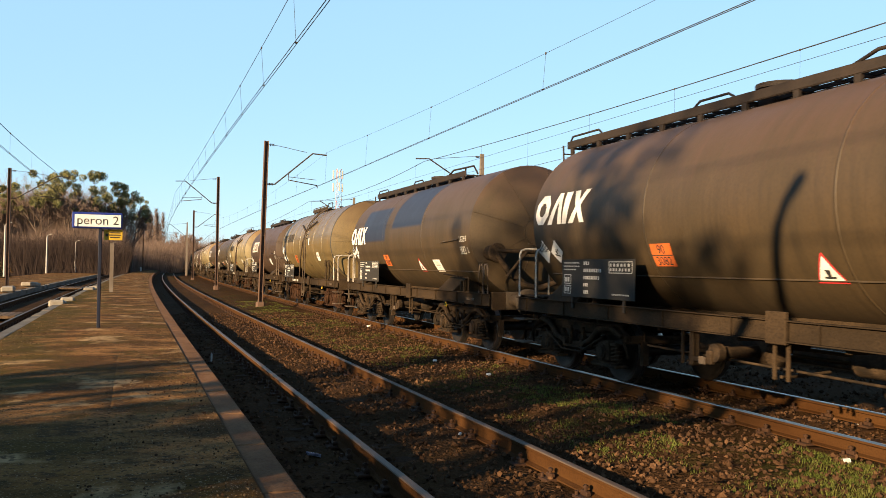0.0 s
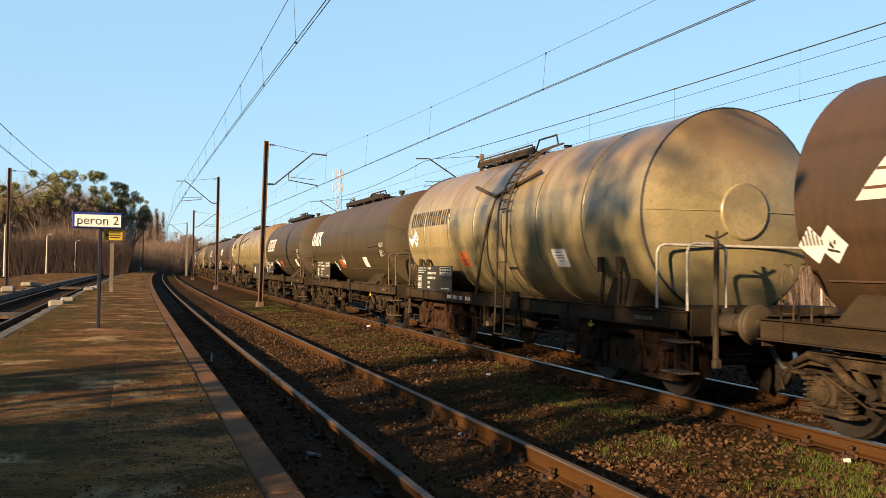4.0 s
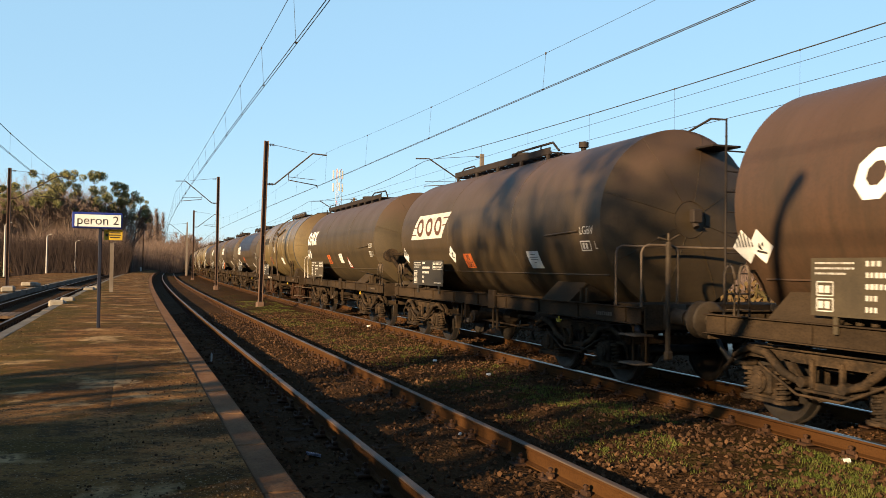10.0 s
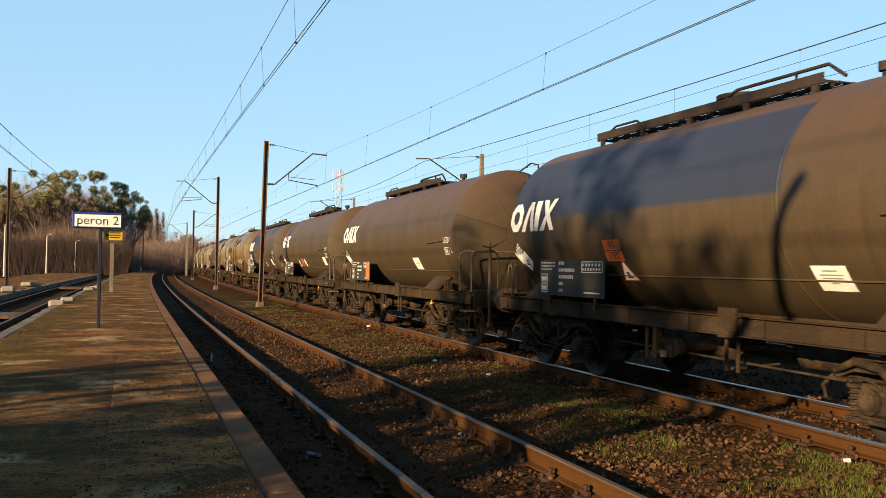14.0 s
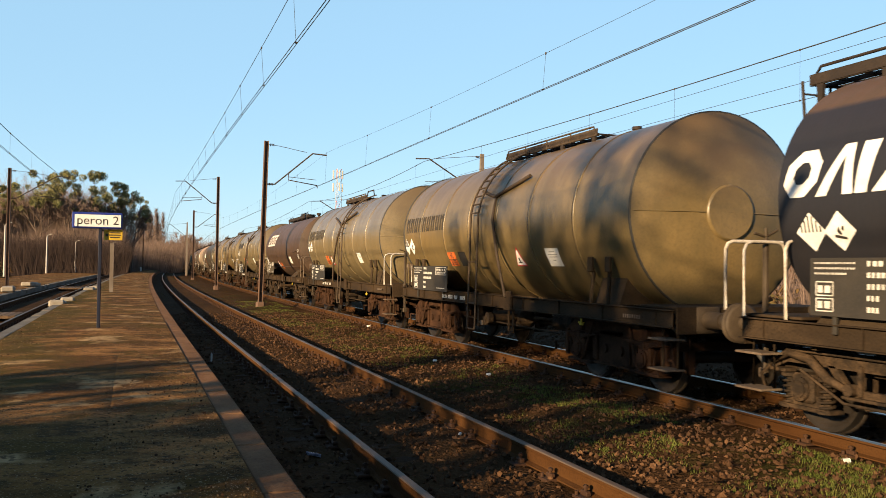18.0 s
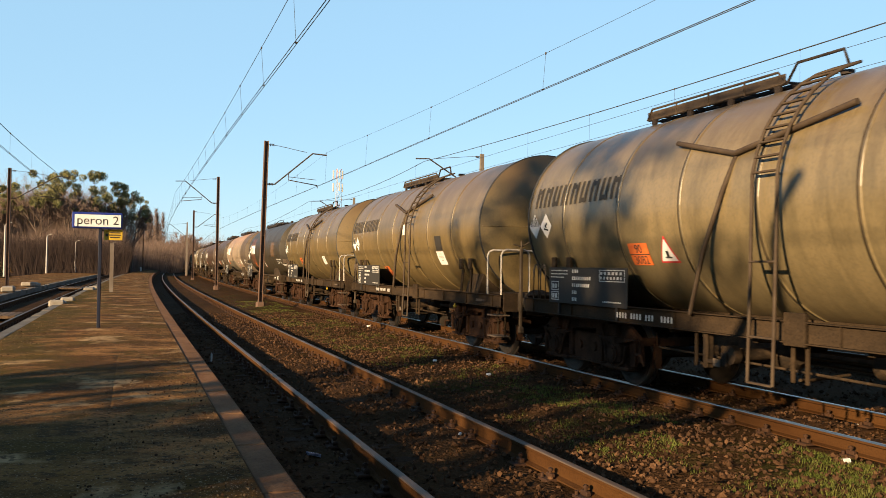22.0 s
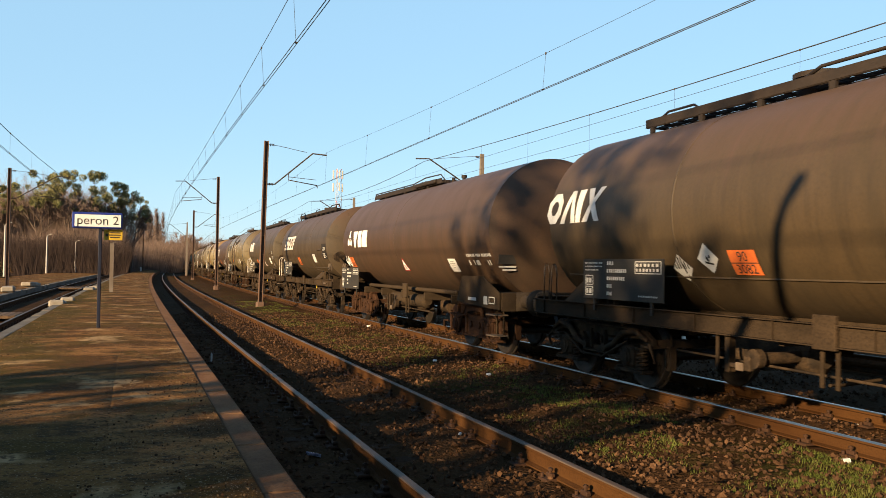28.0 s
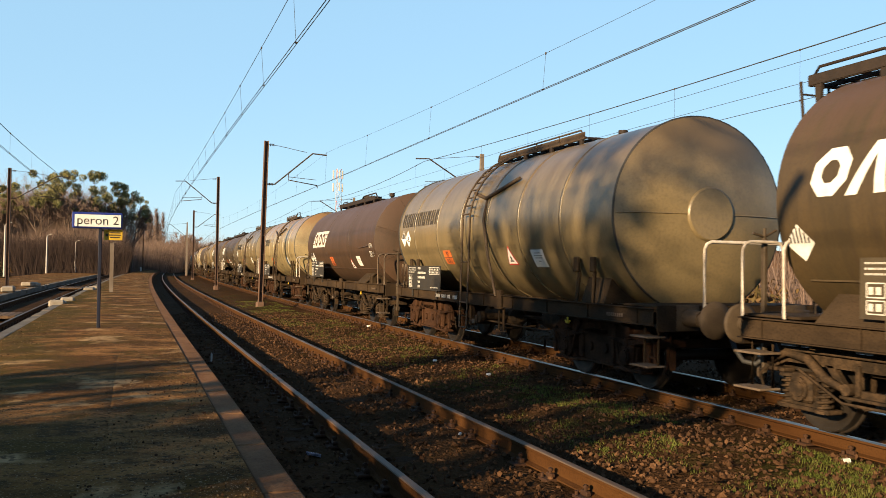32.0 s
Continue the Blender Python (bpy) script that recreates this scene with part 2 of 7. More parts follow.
def ground_material():
    """Gravel, trodden earth, moss and short grass in drifts."""
    ma = surface("ballast_and_grass", (0.029, 0.0148, 0.0064), (0.052, 0.0275, 0.0122), 0.95, 0.0, 0.55, 22, 0.9, c3=(0.01824, 0.008979, 0.003928), spread=0.4, depth=0.05, gloss=0.02)
    nt = ma.node_tree
    N, K = nt.nodes, nt.links.new
    b = N["Principled BSDF"]
    src = b.inputs["Base Color"].links[0].from_socket
    tc = N.new("ShaderNodeTexCoord")
    n = N.new("ShaderNodeTexNoise")
    n.inputs["Scale"].default_value, n.inputs["Detail"].default_value, n.inputs["Roughness"].default_value = 0.42, 8, 0.7
    K(tc.outputs["Object"], n.inputs["Vector"])
    r = N.new("ShaderNodeMapRange")
    r.inputs[1].default_value, r.inputs[2].default_value = 0.50, 0.66
    K(n.outputs[0], r.inputs[0])
    # grass keeps to the strip between the tracks and to the open land
    sx = N.new("ShaderNodeSeparateXYZ")
    K(tc.outputs["Object"], sx.inputs[0])
    d = N.new("ShaderNodeMath")
    d.operation = "SUBTRACT"
    K(sx.outputs[0], d.inputs[0])
    d.inputs[1].default_value = 2.6
    a = N.new("ShaderNodeMath")
    a.operation = "ABSOLUTE"
    K(d.outputs[0], a.inputs[0])
    g = N.new("ShaderNodeMapRange")
    g.inputs[1].default_value, g.inputs[2].default_value, g.inputs[3].default_value, g.inputs[4].default_value = 0.5, 1.5, 1.0, 0.12
    K(a.outputs[0], g.inputs[0])
    mu = N.new("ShaderNodeMath")
    mu.operation = "MULTIPLY"
    K(r.outputs[0], mu.inputs[0])
    K(g.outputs[0], mu.inputs[1])
    mx = N.new("ShaderNodeMix")
    mx.data_type = "RGBA"
    K(mu.outputs[0], mx.inputs[0])
    K(src, mx.inputs[6])
    mx.inputs[7].default_value = (0.024, 0.028, 0.005, 1)
    K(mx.outputs[2], b.inputs["Base Color"])
    return ma


def platform_material(name, moss):
    """Trodden sandy earth over old asphalt, with moss and pale worn spots."""
    ma = surface(name, (0.068, 0.0325, 0.0108), (0.22, 0.108, 0.037), 0.95, 0.0, 0.9, 34, 0.6, c3=(0.026, 0.015, 0.007), spread=0.36, depth=0.016, stretch=(0.8, 1.25, 1), gloss=0.02, low=0.45, high=0.60)
    nt = ma.node_tree
    N, K = nt.nodes, nt.links.new
    b = N["Principled BSDF"]
    src = b.inputs["Base Color"].links[0].from_socket
    tc = N.new("ShaderNodeTexCoord")
    for scale, lo, hi, col in ((0.45, 0.52, 0.64, (0.062, 0.039, 0.0085)), (1.1, 0.575, 0.64, (0.33, 0.215, 0.105)), (2.6, 0.57, 0.66, (0.036, 0.021, 0.009)), (9.0, 0.58, 0.66, (0.032, 0.020, 0.010)), (24.0, 0.60, 0.68, (0.022, 0.014, 0.008)), (60.0, 0.62, 0.70, (0.26, 0.19, 0.115))):
        n = N.new("ShaderNodeTexNoise")
        n.inputs["Scale"].default_value, n.inputs["Detail"].default_value = scale, 8 if scale < 9 else 2
        K(tc.outputs["Object"], n.inputs["Vector"])
        r = N.new("ShaderNodeMapRange")
        r.inputs[1].default_value, r.inputs[2].default_value, r.inputs[4].default_value = lo, hi, 0.75
        K(n.outputs[0], r.inputs[0])
        mx = N.new("ShaderNodeMix")
        mx.data_type = "RGBA"
        K(r.outputs[0], mx.inputs[0])
        K(src, mx.inputs[6])
        mx.inputs[7].default_value = (*col, 1)
        src = mx.outputs[2]
    if not moss:
        K(src, b.inputs["Base Color"])
        return ma
    # moss along the less trodden left half
    sx = N.new("ShaderNodeSeparateXYZ")
    K(tc.outputs["Object"], sx.inputs[0])
    n = N.new("ShaderNodeTexNoise")
    n.inputs["Scale"].default_value, n.inputs["Detail"].default_value = 1.3, 8
    K(tc.outputs["Object"], n.inputs["Vector"])
    e = N.new("ShaderNodeMapRange")
    e.inputs[1].default_value, e.inputs[2].default_value, e.inputs[4].default_value = -3.3, -4.6, 0.3
    K(sx.outputs[0], e.inputs[0])
    ad = N.new("ShaderNodeMath")
    K(e.outputs[0], ad.inputs[0])
    K(n.outputs[0], ad.inputs[1])
    e2 = N.new("ShaderNodeMapRange")
    e2.inputs[1].default_value, e2.inputs[2].default_value, e2.inputs[4].default_value = 0.56, 0.82, 0.8
    K(ad.outputs[0], e2.inputs[0])
    mx = N.new("ShaderNodeMix")
    mx.data_type = "RGBA"
    K(e2.outputs[0], mx.inputs[0])
    K(src, mx.inputs[6])
    mx.inputs[7].default_value = (0.046, 0.035, 0.008, 1)
    K(mx.outputs[2], b.inputs["Base Color"])
    return ma


m_ground, m_platform, m_side = ground_material(), platform_material("trodden_platform_surface", True), platform_material("sandy_side_platform", False)

# ---- ground, platforms ----
PLAT_Z = 0.25


def ground_height(x, y):
    th = turn(y)
    off = x - along(y).x
    z = -0.20
    if off < -15 or off > 14:
        z -= min(0.25, 0.03 * (max(-15 - off, off - 14)))
    if 1.0 < off < 4.0:
        z += 0.05 * math.sin((off - 1.0) / 3.0 * math.pi)
    for c in (0.0, TRAIN_X, LEFT_X, FAR_X):
        if abs(off - c) < 0.66:
            z += 0.015
    return z


def build_ground():
    xs = [-2500, -900, -300, -120, -60, -30, -20] + [-15 + 0.5 * i for i in range(24)] + [-3 + 0.14 * i for i in range(72)] + [7.5, 8.5, 9.5, 10.5, 12, 15, 20, 30, 60, 150, 400, 1200, 2500]
    ys = [-2500, -600, -150, -40, -15, -5, 0, 2] + [4 + 0.14 * i for i in range(150)] + [25 + 0.5 * i for i in range(70)] + [60 + 4 * i for i in range(36)] + [210, 240, 300, 400, 600, 1000, 2500]
    vs, fs = [], []
    for y in ys:
        sh = along(min(y, 400)).x if y > BEND else 0
        for x in xs:
            X = x + (sh if abs(x) < 100 else 0)
            z = ground_height(X, min(y, 400))
            if -3 < x < 7.5 and 4 <= y < 60:
                z += 0.05 * noise.noise((X * 1.3, y * 1.3, 0)) + 0.055 * noise.noise((X * 6, y * 6, 3)) * (1 if y < 25 else 0.3)
            vs.append((X, y, z))
    w = len(xs)
    for j in range(len(ys) - 1):
        for i in range(w - 1):
            fs.append((j * w + i, j * w + i + 1, (j + 1) * w + i + 1, (j + 1) * w + i))
    sh = Shape().add(vs, fs, True)
    return tagged(part("ground", sh, m_ground), "brown ballast, earth and thin winter grass round the tracks", "ground", kind="structure")


build_ground()



def platform_skin(sh):
    """The trodden top, uneven underfoot, with a settled joint along it."""
    xs = [-5.0 + 0.06 * i for i in range(33)] + [-3.0, -2.99, -2.978, -2.965, -2.95] + [-2.9 + 0.058 * i for i in range(15)] + [-2.03]
    st = [-12, -4, 0, 3] + [4 + 0.05 * i for i in range(200)] + [14 + 0.09 * i for i in range(170)] + [29.3 + 0.5 * i for i in range(60)] + [60 + 5 * i for i in range(24)]
    vs = []
    for s in st:
        for x in xs:
            crown = 0.02 - 0.024 * min(1.0, abs(x + 3.5) / 1.5)
            z = PLAT_Z + crown
            if 3 < s < 60:
                n1 = noise.noise((x * 1.1, s * 0.9, 4)) * 0.012 + noise.noise((x * 3, s * 2.6, 2)) * 0.004
                n2 = (noise.noise((x * 9, s * 8, 8)) ** 2 * 0.02 * max(0, noise.noise((x * 0.8, s * 0.8, 5)) + 0.3)) if s < 30 else 0
                z += (n1 + n2) * min(1.0, (-2.03 - x) / 0.15, (x + 5.0) / 0.2)
                if abs(x + 2.98) < 0.012 and s < 15 and noise.noise((0, s * 1.4, 3)) > -0.25:
                    z -= 0.004
            vs.append(along(s, x, z))
    w = len(xs)
    return sh.add(vs, [(j * w + i, j * w + i + 1, (j + 1) * w + i + 1, (j + 1) * w + i) for j in range(len(st) - 1) for i in range(w - 1)], True)


plat = tagged(part("platform_island", platform_skin(sweep([(-5.0, -0.4), (-2.03, -0.4), (-2.03, PLAT_Z - 0.05), (-5.0, PLAT_Z - 0.05)], -12, 175)), m_platform),
              "low island platform of trodden earth and moss", "platform", kind="structure")
left_plat = tagged(part("platform_side", sweep([(-15, -0.4), (-8.8, -0.4), (-8.8, 0.08), (-15, 0.1)], -12, 128), m_side),
                   "low side platform of trodden earth", "platform", kind="structure")


def slabs(name, x0, x1, s0, s1, step, mat, parent, rough, z0=-0.45, jag=0.0, top=PLAT_Z):
    """Edge slabs, one by one, with open joints and slightly uneven tops."""
    rng = random.Random(len(name) * 7 + int(s0))
    s = s0
    shape = Shape().box((0, 0, 0), (x1 - x0, step - 0.012, top - z0), 0.018)
    me = shape.mesh(name, mat)
    while s < s1:
        dz = rng.uniform(-rough, rough)
        m = on_line(s + step / 2, (x0 + x1) / 2 + rng.uniform(-jag, jag), (top + z0) / 2 - 0.012 + dz) @ Matrix.Rotation(rng.uniform(-1, 1) * rough * 0.5, 4, "Z") @ Matrix.Rotation(rng.uniform(-1, 1) * rough * 0.6, 4, "Y")
        part(name, me, mat, parent, "", m)
        s += step


slabs("edge_slab", -2.03, -1.77, -10, 170, 1.5, m_slab, plat, 0.006)
slabs("kerb_slab", -5.26, -5.0, -10, 110, 1.2, m_kerb, plat, 0.02, jag=0.02)
slabs("kerb_slab", -8.8, -8.5, 5, 120, 1.2, m_kerb, left_plat, 0.02, jag=0.03, top=0.09)


# ---- tracks ----
def rail_profile(head):
    if head:
        return [(-0.034, -0.012), (-0.030, -0.002), (-0.015, 0.0), (0.015, 0.0), (0.030, -0.002), (0.034, -0.012)]
    return [(-0.066, -0.170), (0.066, -0.170), (0.064, -0.158), (0.012, -0.143), (0.009, -0.05), (0.034, -0.036), (0.035, -0.0125), (-0.035, -0.0125), (-0.034, -0.036), (-0.009, -0.05), (-0.012, -0.143), (-0.064, -0.158)]


def fasten_shape():
    f = Shape()
    f.box((0, 0, -0.172), (0.34, 0.16, 0.028), 0.008)
    for sx in (-1, 1):
        f.box((sx * 0.088, 0, -0.140), (0.05, 0.11, 0.045), 0.01)
        f.cyl((sx * 0.088, 0, -0.12), (sx * 0.088, 0, -0.072), 0.016, 6)
        f.cyl((sx * 0.088, 0, -0.098), (sx * 0.088, 0, -0.078), 0.027, 6)
        f.cyl((sx * 0.145, 0.045, -0.16), (sx * 0.145, 0.045, -0.125), 0.018, 6)
    return f


FASTEN = fasten_shape()
ME_FASTEN = FASTEN.mesh("rail_chair", m_fasten)
ME_SLEEPER = Shape().box((0, 0, 0), (2.5, 0.25, 0.15), 0.02).mesh("sleeper", m_sleeper)


def build_track(name, off, label, bright, n_near, first=1.0):
    tr = tagged(new(name), label, "railway track", kind="structure")
    for sx in (-1, 1):
        r = part("rail", sweep(rail_profile(False), -30, 420, off + sx * 0.753), m_rail_side, tr, "rust-brown steel rail")
        part("rail_head", sweep(rail_profile(True), -30, 420, off + sx * 0.753), m_rail_bright if bright else m_rail_top, r, "shiny worn rail head")
    far_f, far_s = Shape(), Shape()
    box = Shape().box((0, 0, 0), (2.5, 0.25, 0.15), 0.0)
    for i in range(240):
        s = first + 0.62 * i
        if i < n_near:
            part("sleeper", ME_SLEEPER, m_sleeper, tr, "", on_line(s, off, -0.278))
            for sx in (-1, 1):
                part("rail_chair", ME_FASTEN, m_fasten, tr, "", on_line(s, off + sx * 0.753))
        else:
            m = on_line(s, off, -0.278)
            far_s.add(box.v, box.f, False, m)
            if i < 150 and off < 6:
                for sx in (-1, 1):
                    m = on_line(s, off + sx * 0.753)
                    far_f.add(FASTEN.v, FASTEN.f, False, m)
    tagged(part("sleepers_beyond", far_s, m_sleeper, tr), kind="stuff")
    if far_f.v:
        tagged(part("chairs_beyond", far_f, m_fasten, tr), kind="stuff")
    return tr


build_track("track_near", 0.0, "railway track with rusty rails bedded in brown ballast", False, 70)
build_track("track_train", TRAIN_X, "railway track under the train with shiny rail heads", True, 70)
build_track("track_left", LEFT_X, "railway track between the two platforms", False, 40, 10)
build_track("track_far", FAR_X, "railway track beyond the train", False, 10)

# ---- the train ----
def tank_material(name, top, low, streak, rough=0.55, patch=None, run=(0.3, 5.0, 0.35), crown=None, gloss=0.3):
    """Oil-stained tank paint: vertical runs, blotches, grain; patch is a repainted block (y from, y to, z from, z to, colour)."""
    ma = surface(name, top, low, rough, 0.0, 1.1, 26, 0.08, (1, 1.2, 0.5), c3=streak, spread=0.2, gloss=gloss, low=0.34, high=0.66)
    nt = ma.node_tree
    N, K = nt.nodes, nt.links.new
    b = N["Principled BSDF"]
    src = b.inputs["Base Color"].links[0].from_socket
    tc = N.new("ShaderNodeTexCoord")
    oi = N.new("ShaderNodeObjectInfo")
    mp = N.new("ShaderNodeMapping")
    mp.inputs["Scale"].default_value = run
    K(tc.outputs["Object"], mp.inputs["Vector"])
    K(oi.outputs["Random"], mp.inputs["Location"])
    n = N.new("ShaderNodeTexNoise")
    n.inputs["Scale"].default_value, n.inputs["Detail"].default_value, n.inputs["Roughness"].default_value = 1.6, 7, 0.7
    K(mp.outputs[0], n.inputs["Vector"])
    r = N.new("ShaderNodeMapRange")
    r.inputs[1].default_value, r.inputs[2].default_value, r.inputs[4].default_value = 0.47, 0.68, 0.58
    K(n.outputs[0], r.inputs[0])
    mx = N.new("ShaderNodeMix")
    mx.data_type = "RGBA"
    K(r.outputs[0], mx.inputs[0])
    K(src, mx.inputs[6])
    mx.inputs[7].default_value = (*streak, 1)
    src = mx.outputs[2]
    sx = N.new("ShaderNodeSeparateXYZ")
    K(tc.outputs["Object"], sx.inputs[0])
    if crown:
        # uneven from the top down: hatch spills on pale tanks, redder tone on brown
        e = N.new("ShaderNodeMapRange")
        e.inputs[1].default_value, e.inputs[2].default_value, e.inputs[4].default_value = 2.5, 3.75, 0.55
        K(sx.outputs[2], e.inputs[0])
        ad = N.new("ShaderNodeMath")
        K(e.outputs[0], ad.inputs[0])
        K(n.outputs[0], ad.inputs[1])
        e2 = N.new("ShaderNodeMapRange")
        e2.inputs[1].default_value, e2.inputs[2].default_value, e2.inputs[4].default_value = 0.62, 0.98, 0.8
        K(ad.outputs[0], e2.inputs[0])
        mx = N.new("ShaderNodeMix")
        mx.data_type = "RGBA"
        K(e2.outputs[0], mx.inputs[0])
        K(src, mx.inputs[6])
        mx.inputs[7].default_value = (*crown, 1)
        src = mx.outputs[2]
    for y0, y1, z0, z1, col in patch or ():
        fac = None
        for axis, lo, hi in ((1, y0, y1), (2, z0, z1)):
            for edge, sign in ((lo, 1), (hi, -1)):
                e = N.new("ShaderNodeMapRange")
                e.inputs[1].default_value, e.inputs[2].default_value = edge - 0.03 * sign, edge + 0.03 * sign
                K(sx.outputs[axis], e.inputs[0])
                if fac is None:
                    fac = e.outputs[0]
                else:
                    mu = N.new("ShaderNodeMath")
                    mu.operation = "MULTIPLY"
                    K(fac, mu.inputs[0])
                    K(e.outputs[0], mu.inputs[1])
                    fac = mu.outputs[0]
        mu = N.new("ShaderNodeMath")
        mu.operation = "MULTIPLY"
        mu.inputs[1].default_value = 0.85
        K(fac, mu.inputs[0])
        mx = N.new("ShaderNodeMix")
        mx.data_type = "RGBA"
        K(mu.outputs[0], mx.inputs[0])
        K(src, mx.inputs[6])
        mx.inputs[7].default_value = (*col, 1)
        src = mx.outputs[2]
    K(src, b.inputs["Base Color"])
    return ma


BROWN, BROWN2, SOOT = (0.047, 0.0305, 0.0150), (0.035, 0.0235, 0.0112), (0.0195, 0.0140, 0.0076)
RED_CROWN = (0.060, 0.0345, 0.0205)
OLIVE, OLIVE2 = (0.05084, 0.0336, 0.01488), (0.0341, 0.02408, 0.01056)
NAVY, NIGHT = (0.0095, 0.0165, 0.036), (0.0062, 0.0078, 0.0125)
m_tank = {
    "brown": tank_material("brown_tank_paint", BROWN, BROWN2, SOOT, crown=RED_CROWN),
    "olive": tank_material("olive_brown_tank_paint", OLIVE, OLIVE2, SOOT, crown=RED_CROWN),
    "reddish": tank_material("reddish_brown_tank_paint", (0.052, 0.0275, 0.0148), (0.036, 0.0212, 0.0115), SOOT, crown=RED_CROWN),
    "navy_patch": tank_material("brown_tank_paint_with_navy_panels", BROWN, BROWN2, SOOT, crown=RED_CROWN, patch=[(1.6, 4.0, 2.35, 3.25, NAVY), (-1.4, 1.0, 2.65, 3.7, NAVY)]),
    "navy_top": tank_material("brown_tank_paint_with_navy_upper_side", BROWN, BROWN2, SOOT, crown=RED_CROWN, patch=[(-1.5, 5.2, 2.5, 3.5, NAVY)]),
    "navy_strip": tank_material("brown_tank_paint_with_navy_patches", BROWN, BROWN2, SOOT, crown=RED_CROWN, patch=[(3.1, 5.4, 1.45, 3.35, NIGHT), (0.6, 3.1, 2.75, 3.5, NAVY), (-2.9, -1.2, 3.2, 3.9, NAVY), (1.6, 3.1, 1.75, 2.25, (0.060, 0.044, 0.020))]),
    "cream": tank_material("weathered_cream_tank_paint", (0.245, 0.185, 0.090), (0.150, 0.122, 0.064), (0.066, 0.055, 0.030), 0.34, gloss=0.5, crown=(0.150, 0.084, 0.032), run=(0.4, 2.4, 0.5)),
    "tan": tank_material("weathered_tan_tank_paint", (0.132, 0.090, 0.037), (0.086, 0.063, 0.027), (0.046, 0.035, 0.016), 0.38, gloss=0.4, crown=(0.078, 0.047, 0.019), run=(0.4, 2.4, 0.5)),
    "grey": tank_material("grey_green_tank_paint", (0.142, 0.106, 0.054), (0.104, 0.080, 0.041), (0.050, 0.040, 0.021), 0.34, gloss=0.5, crown=(0.078, 0.052, 0.024), run=(0.4, 2.4, 0.5)),
    "darkgreen": tank_material("dark_olive_tank_paint", (0.03596, 0.02632, 0.01344), (0.02728, 0.02072, 0.01104), (0.01674, 0.01288, 0.0072), 0.5,
                               patch=[(-4.05, -3.0, 2.05, 2.75, (0.085, 0.050, 0.0255)), (3.2, 4.9, 1.7, 3.1, (0.0744, 0.0308, 0.0144))]),
    "striped": tank_material("peeling_pinkish_tank_paint", (0.27, 0.19, 0.125), (0.15, 0.118, 0.078), (0.038, 0.031, 0.021), 0.6, crown=(0.26, 0.15, 0.09), run=(0.12, 8.0, 0.12), patch=[(-7.0, -3.4, 0.9, 4.0, (0.045, 0.031, 0.018)), (1.0, 6.5, 1.0, 1.9, (0.07, 0.06, 0.04))]),
}


def ring(sh, y, r0, r1, zc, width, n=56, a0=0.0, a1=2 * math.pi):
    """A flat band round the tank."""
    k = n if a1 - a0 > 6.28 else max(4, int(n * (a1 - a0) / 6.28))
    vs = []
    for i in range(k + 1):
        a = a0 + (a1 - a0) * i / k
        for yy, r in ((y - width / 2, r0), (y - width / 2, r1), (y + width / 2, r1), (y + width / 2, r0)):
            vs.append((-math.cos(a) * r, yy, zc + math.sin(a) * r))
    fs = [(i * 4 + j, i * 4 + j + 1, i * 4 + j + 5, i * 4 + j + 4) for i in range(k) for j in range(3)]
    return sh.add(vs, fs, True)


def tank_shape(y0, y1, R, zc, dish=0.26):
    sh = Shape()

    def place(a, r, ang):
        return (-math.cos(ang) * r, a, zc + math.sin(ang) * r)
    steps = [1.0, 0.97, 0.85, 0.65, 0.4, 0.15, 0.004]
    sh.lathe([(y0 + (y1 - y0) * i / 6, R) for i in range(7)], 64, place)
    sh.lathe([(y0 - dish * (1 - t * t) if t < 1 else y0, R * t) for t in steps], 64, place)
    sh.lathe([(y1 + dish * (1 - t * t) if t < 1 else y1, R * t) for t in steps], 64, place)
    return sh


def head_seams(y0, R, zc, dish, n=8):
    sh = Shape()
    for i in range(n):
        a = 2 * math.pi * (i + 0.35) / n
        pts = [(-math.cos(a) * R * t, y0 - dish * (1 - t * t) - 0.004, zc + math.sin(a) * R * t) for t in (0.2, 0.4, 0.6, 0.8, 0.985)]
        sh.tube(pts, 0.0055, 5)
    pts = [(-math.cos(a) * R * 0.2, y0 - dish * 0.96 - 0.004, zc + math.sin(a) * R * 0.2) for a in [2 * math.pi * i / 20 for i in range(20)]]
    return sh.tube(pts, 0.006, 5, True)


def decal(corners, yc, a0, R, zc, lift=0.004, n=5):
    """A flat four-cornered figure (right, up) laid on the tank's near side; sh.f has n strips."""
    sh = Shape()
    (x0, h0), (x1, h1), (x2, h2), (x3, h3) = corners
    vs = []
    for i in range(n + 1):
        t = i / n
        for ax, ah in ((x0 + (x3 - x0) * t, h0 + (h3 - h0) * t), (x1 + (x2 - x1) * t, h1 + (h2 - h1) * t)):
            a = a0 + ah / R
            vs.append((-math.cos(a) * (R + lift), yc - ax, zc + math.sin(a) * (R + lift)))
    return sh.add(vs, [(2 * i, 2 * i + 1, 2 * i + 3, 2 * i + 2) for i in range(n)], True)


def merge(*shapes):
    out = Shape()
    for sh in shapes:
        n = len(out.v)
        out.v += sh.v
        out.f += [tuple(n + i for i in f) for f in sh.f]
        out.s += sh.s
    return out


def letters(text):
    """Flat outline of a text in the built-in font, one metre high letters about the origin."""
    cu = bpy.data.curves.new("text", "FONT")
    cu.body, cu.align_x, cu.align_y = text, "CENTER", "CENTER"
    ob = bpy.data.objects.new("text", cu)
    me = bpy.data.meshes.new_from_object(ob)
    vs, fs = [tuple(v.co) for v in me.vertices], [tuple(p.vertices) for p in me.polygons]
    bpy.data.objects.remove(ob)
    bpy.data.curves.remove(cu)
    bpy.data.meshes.remove(me)
    return vs, fs


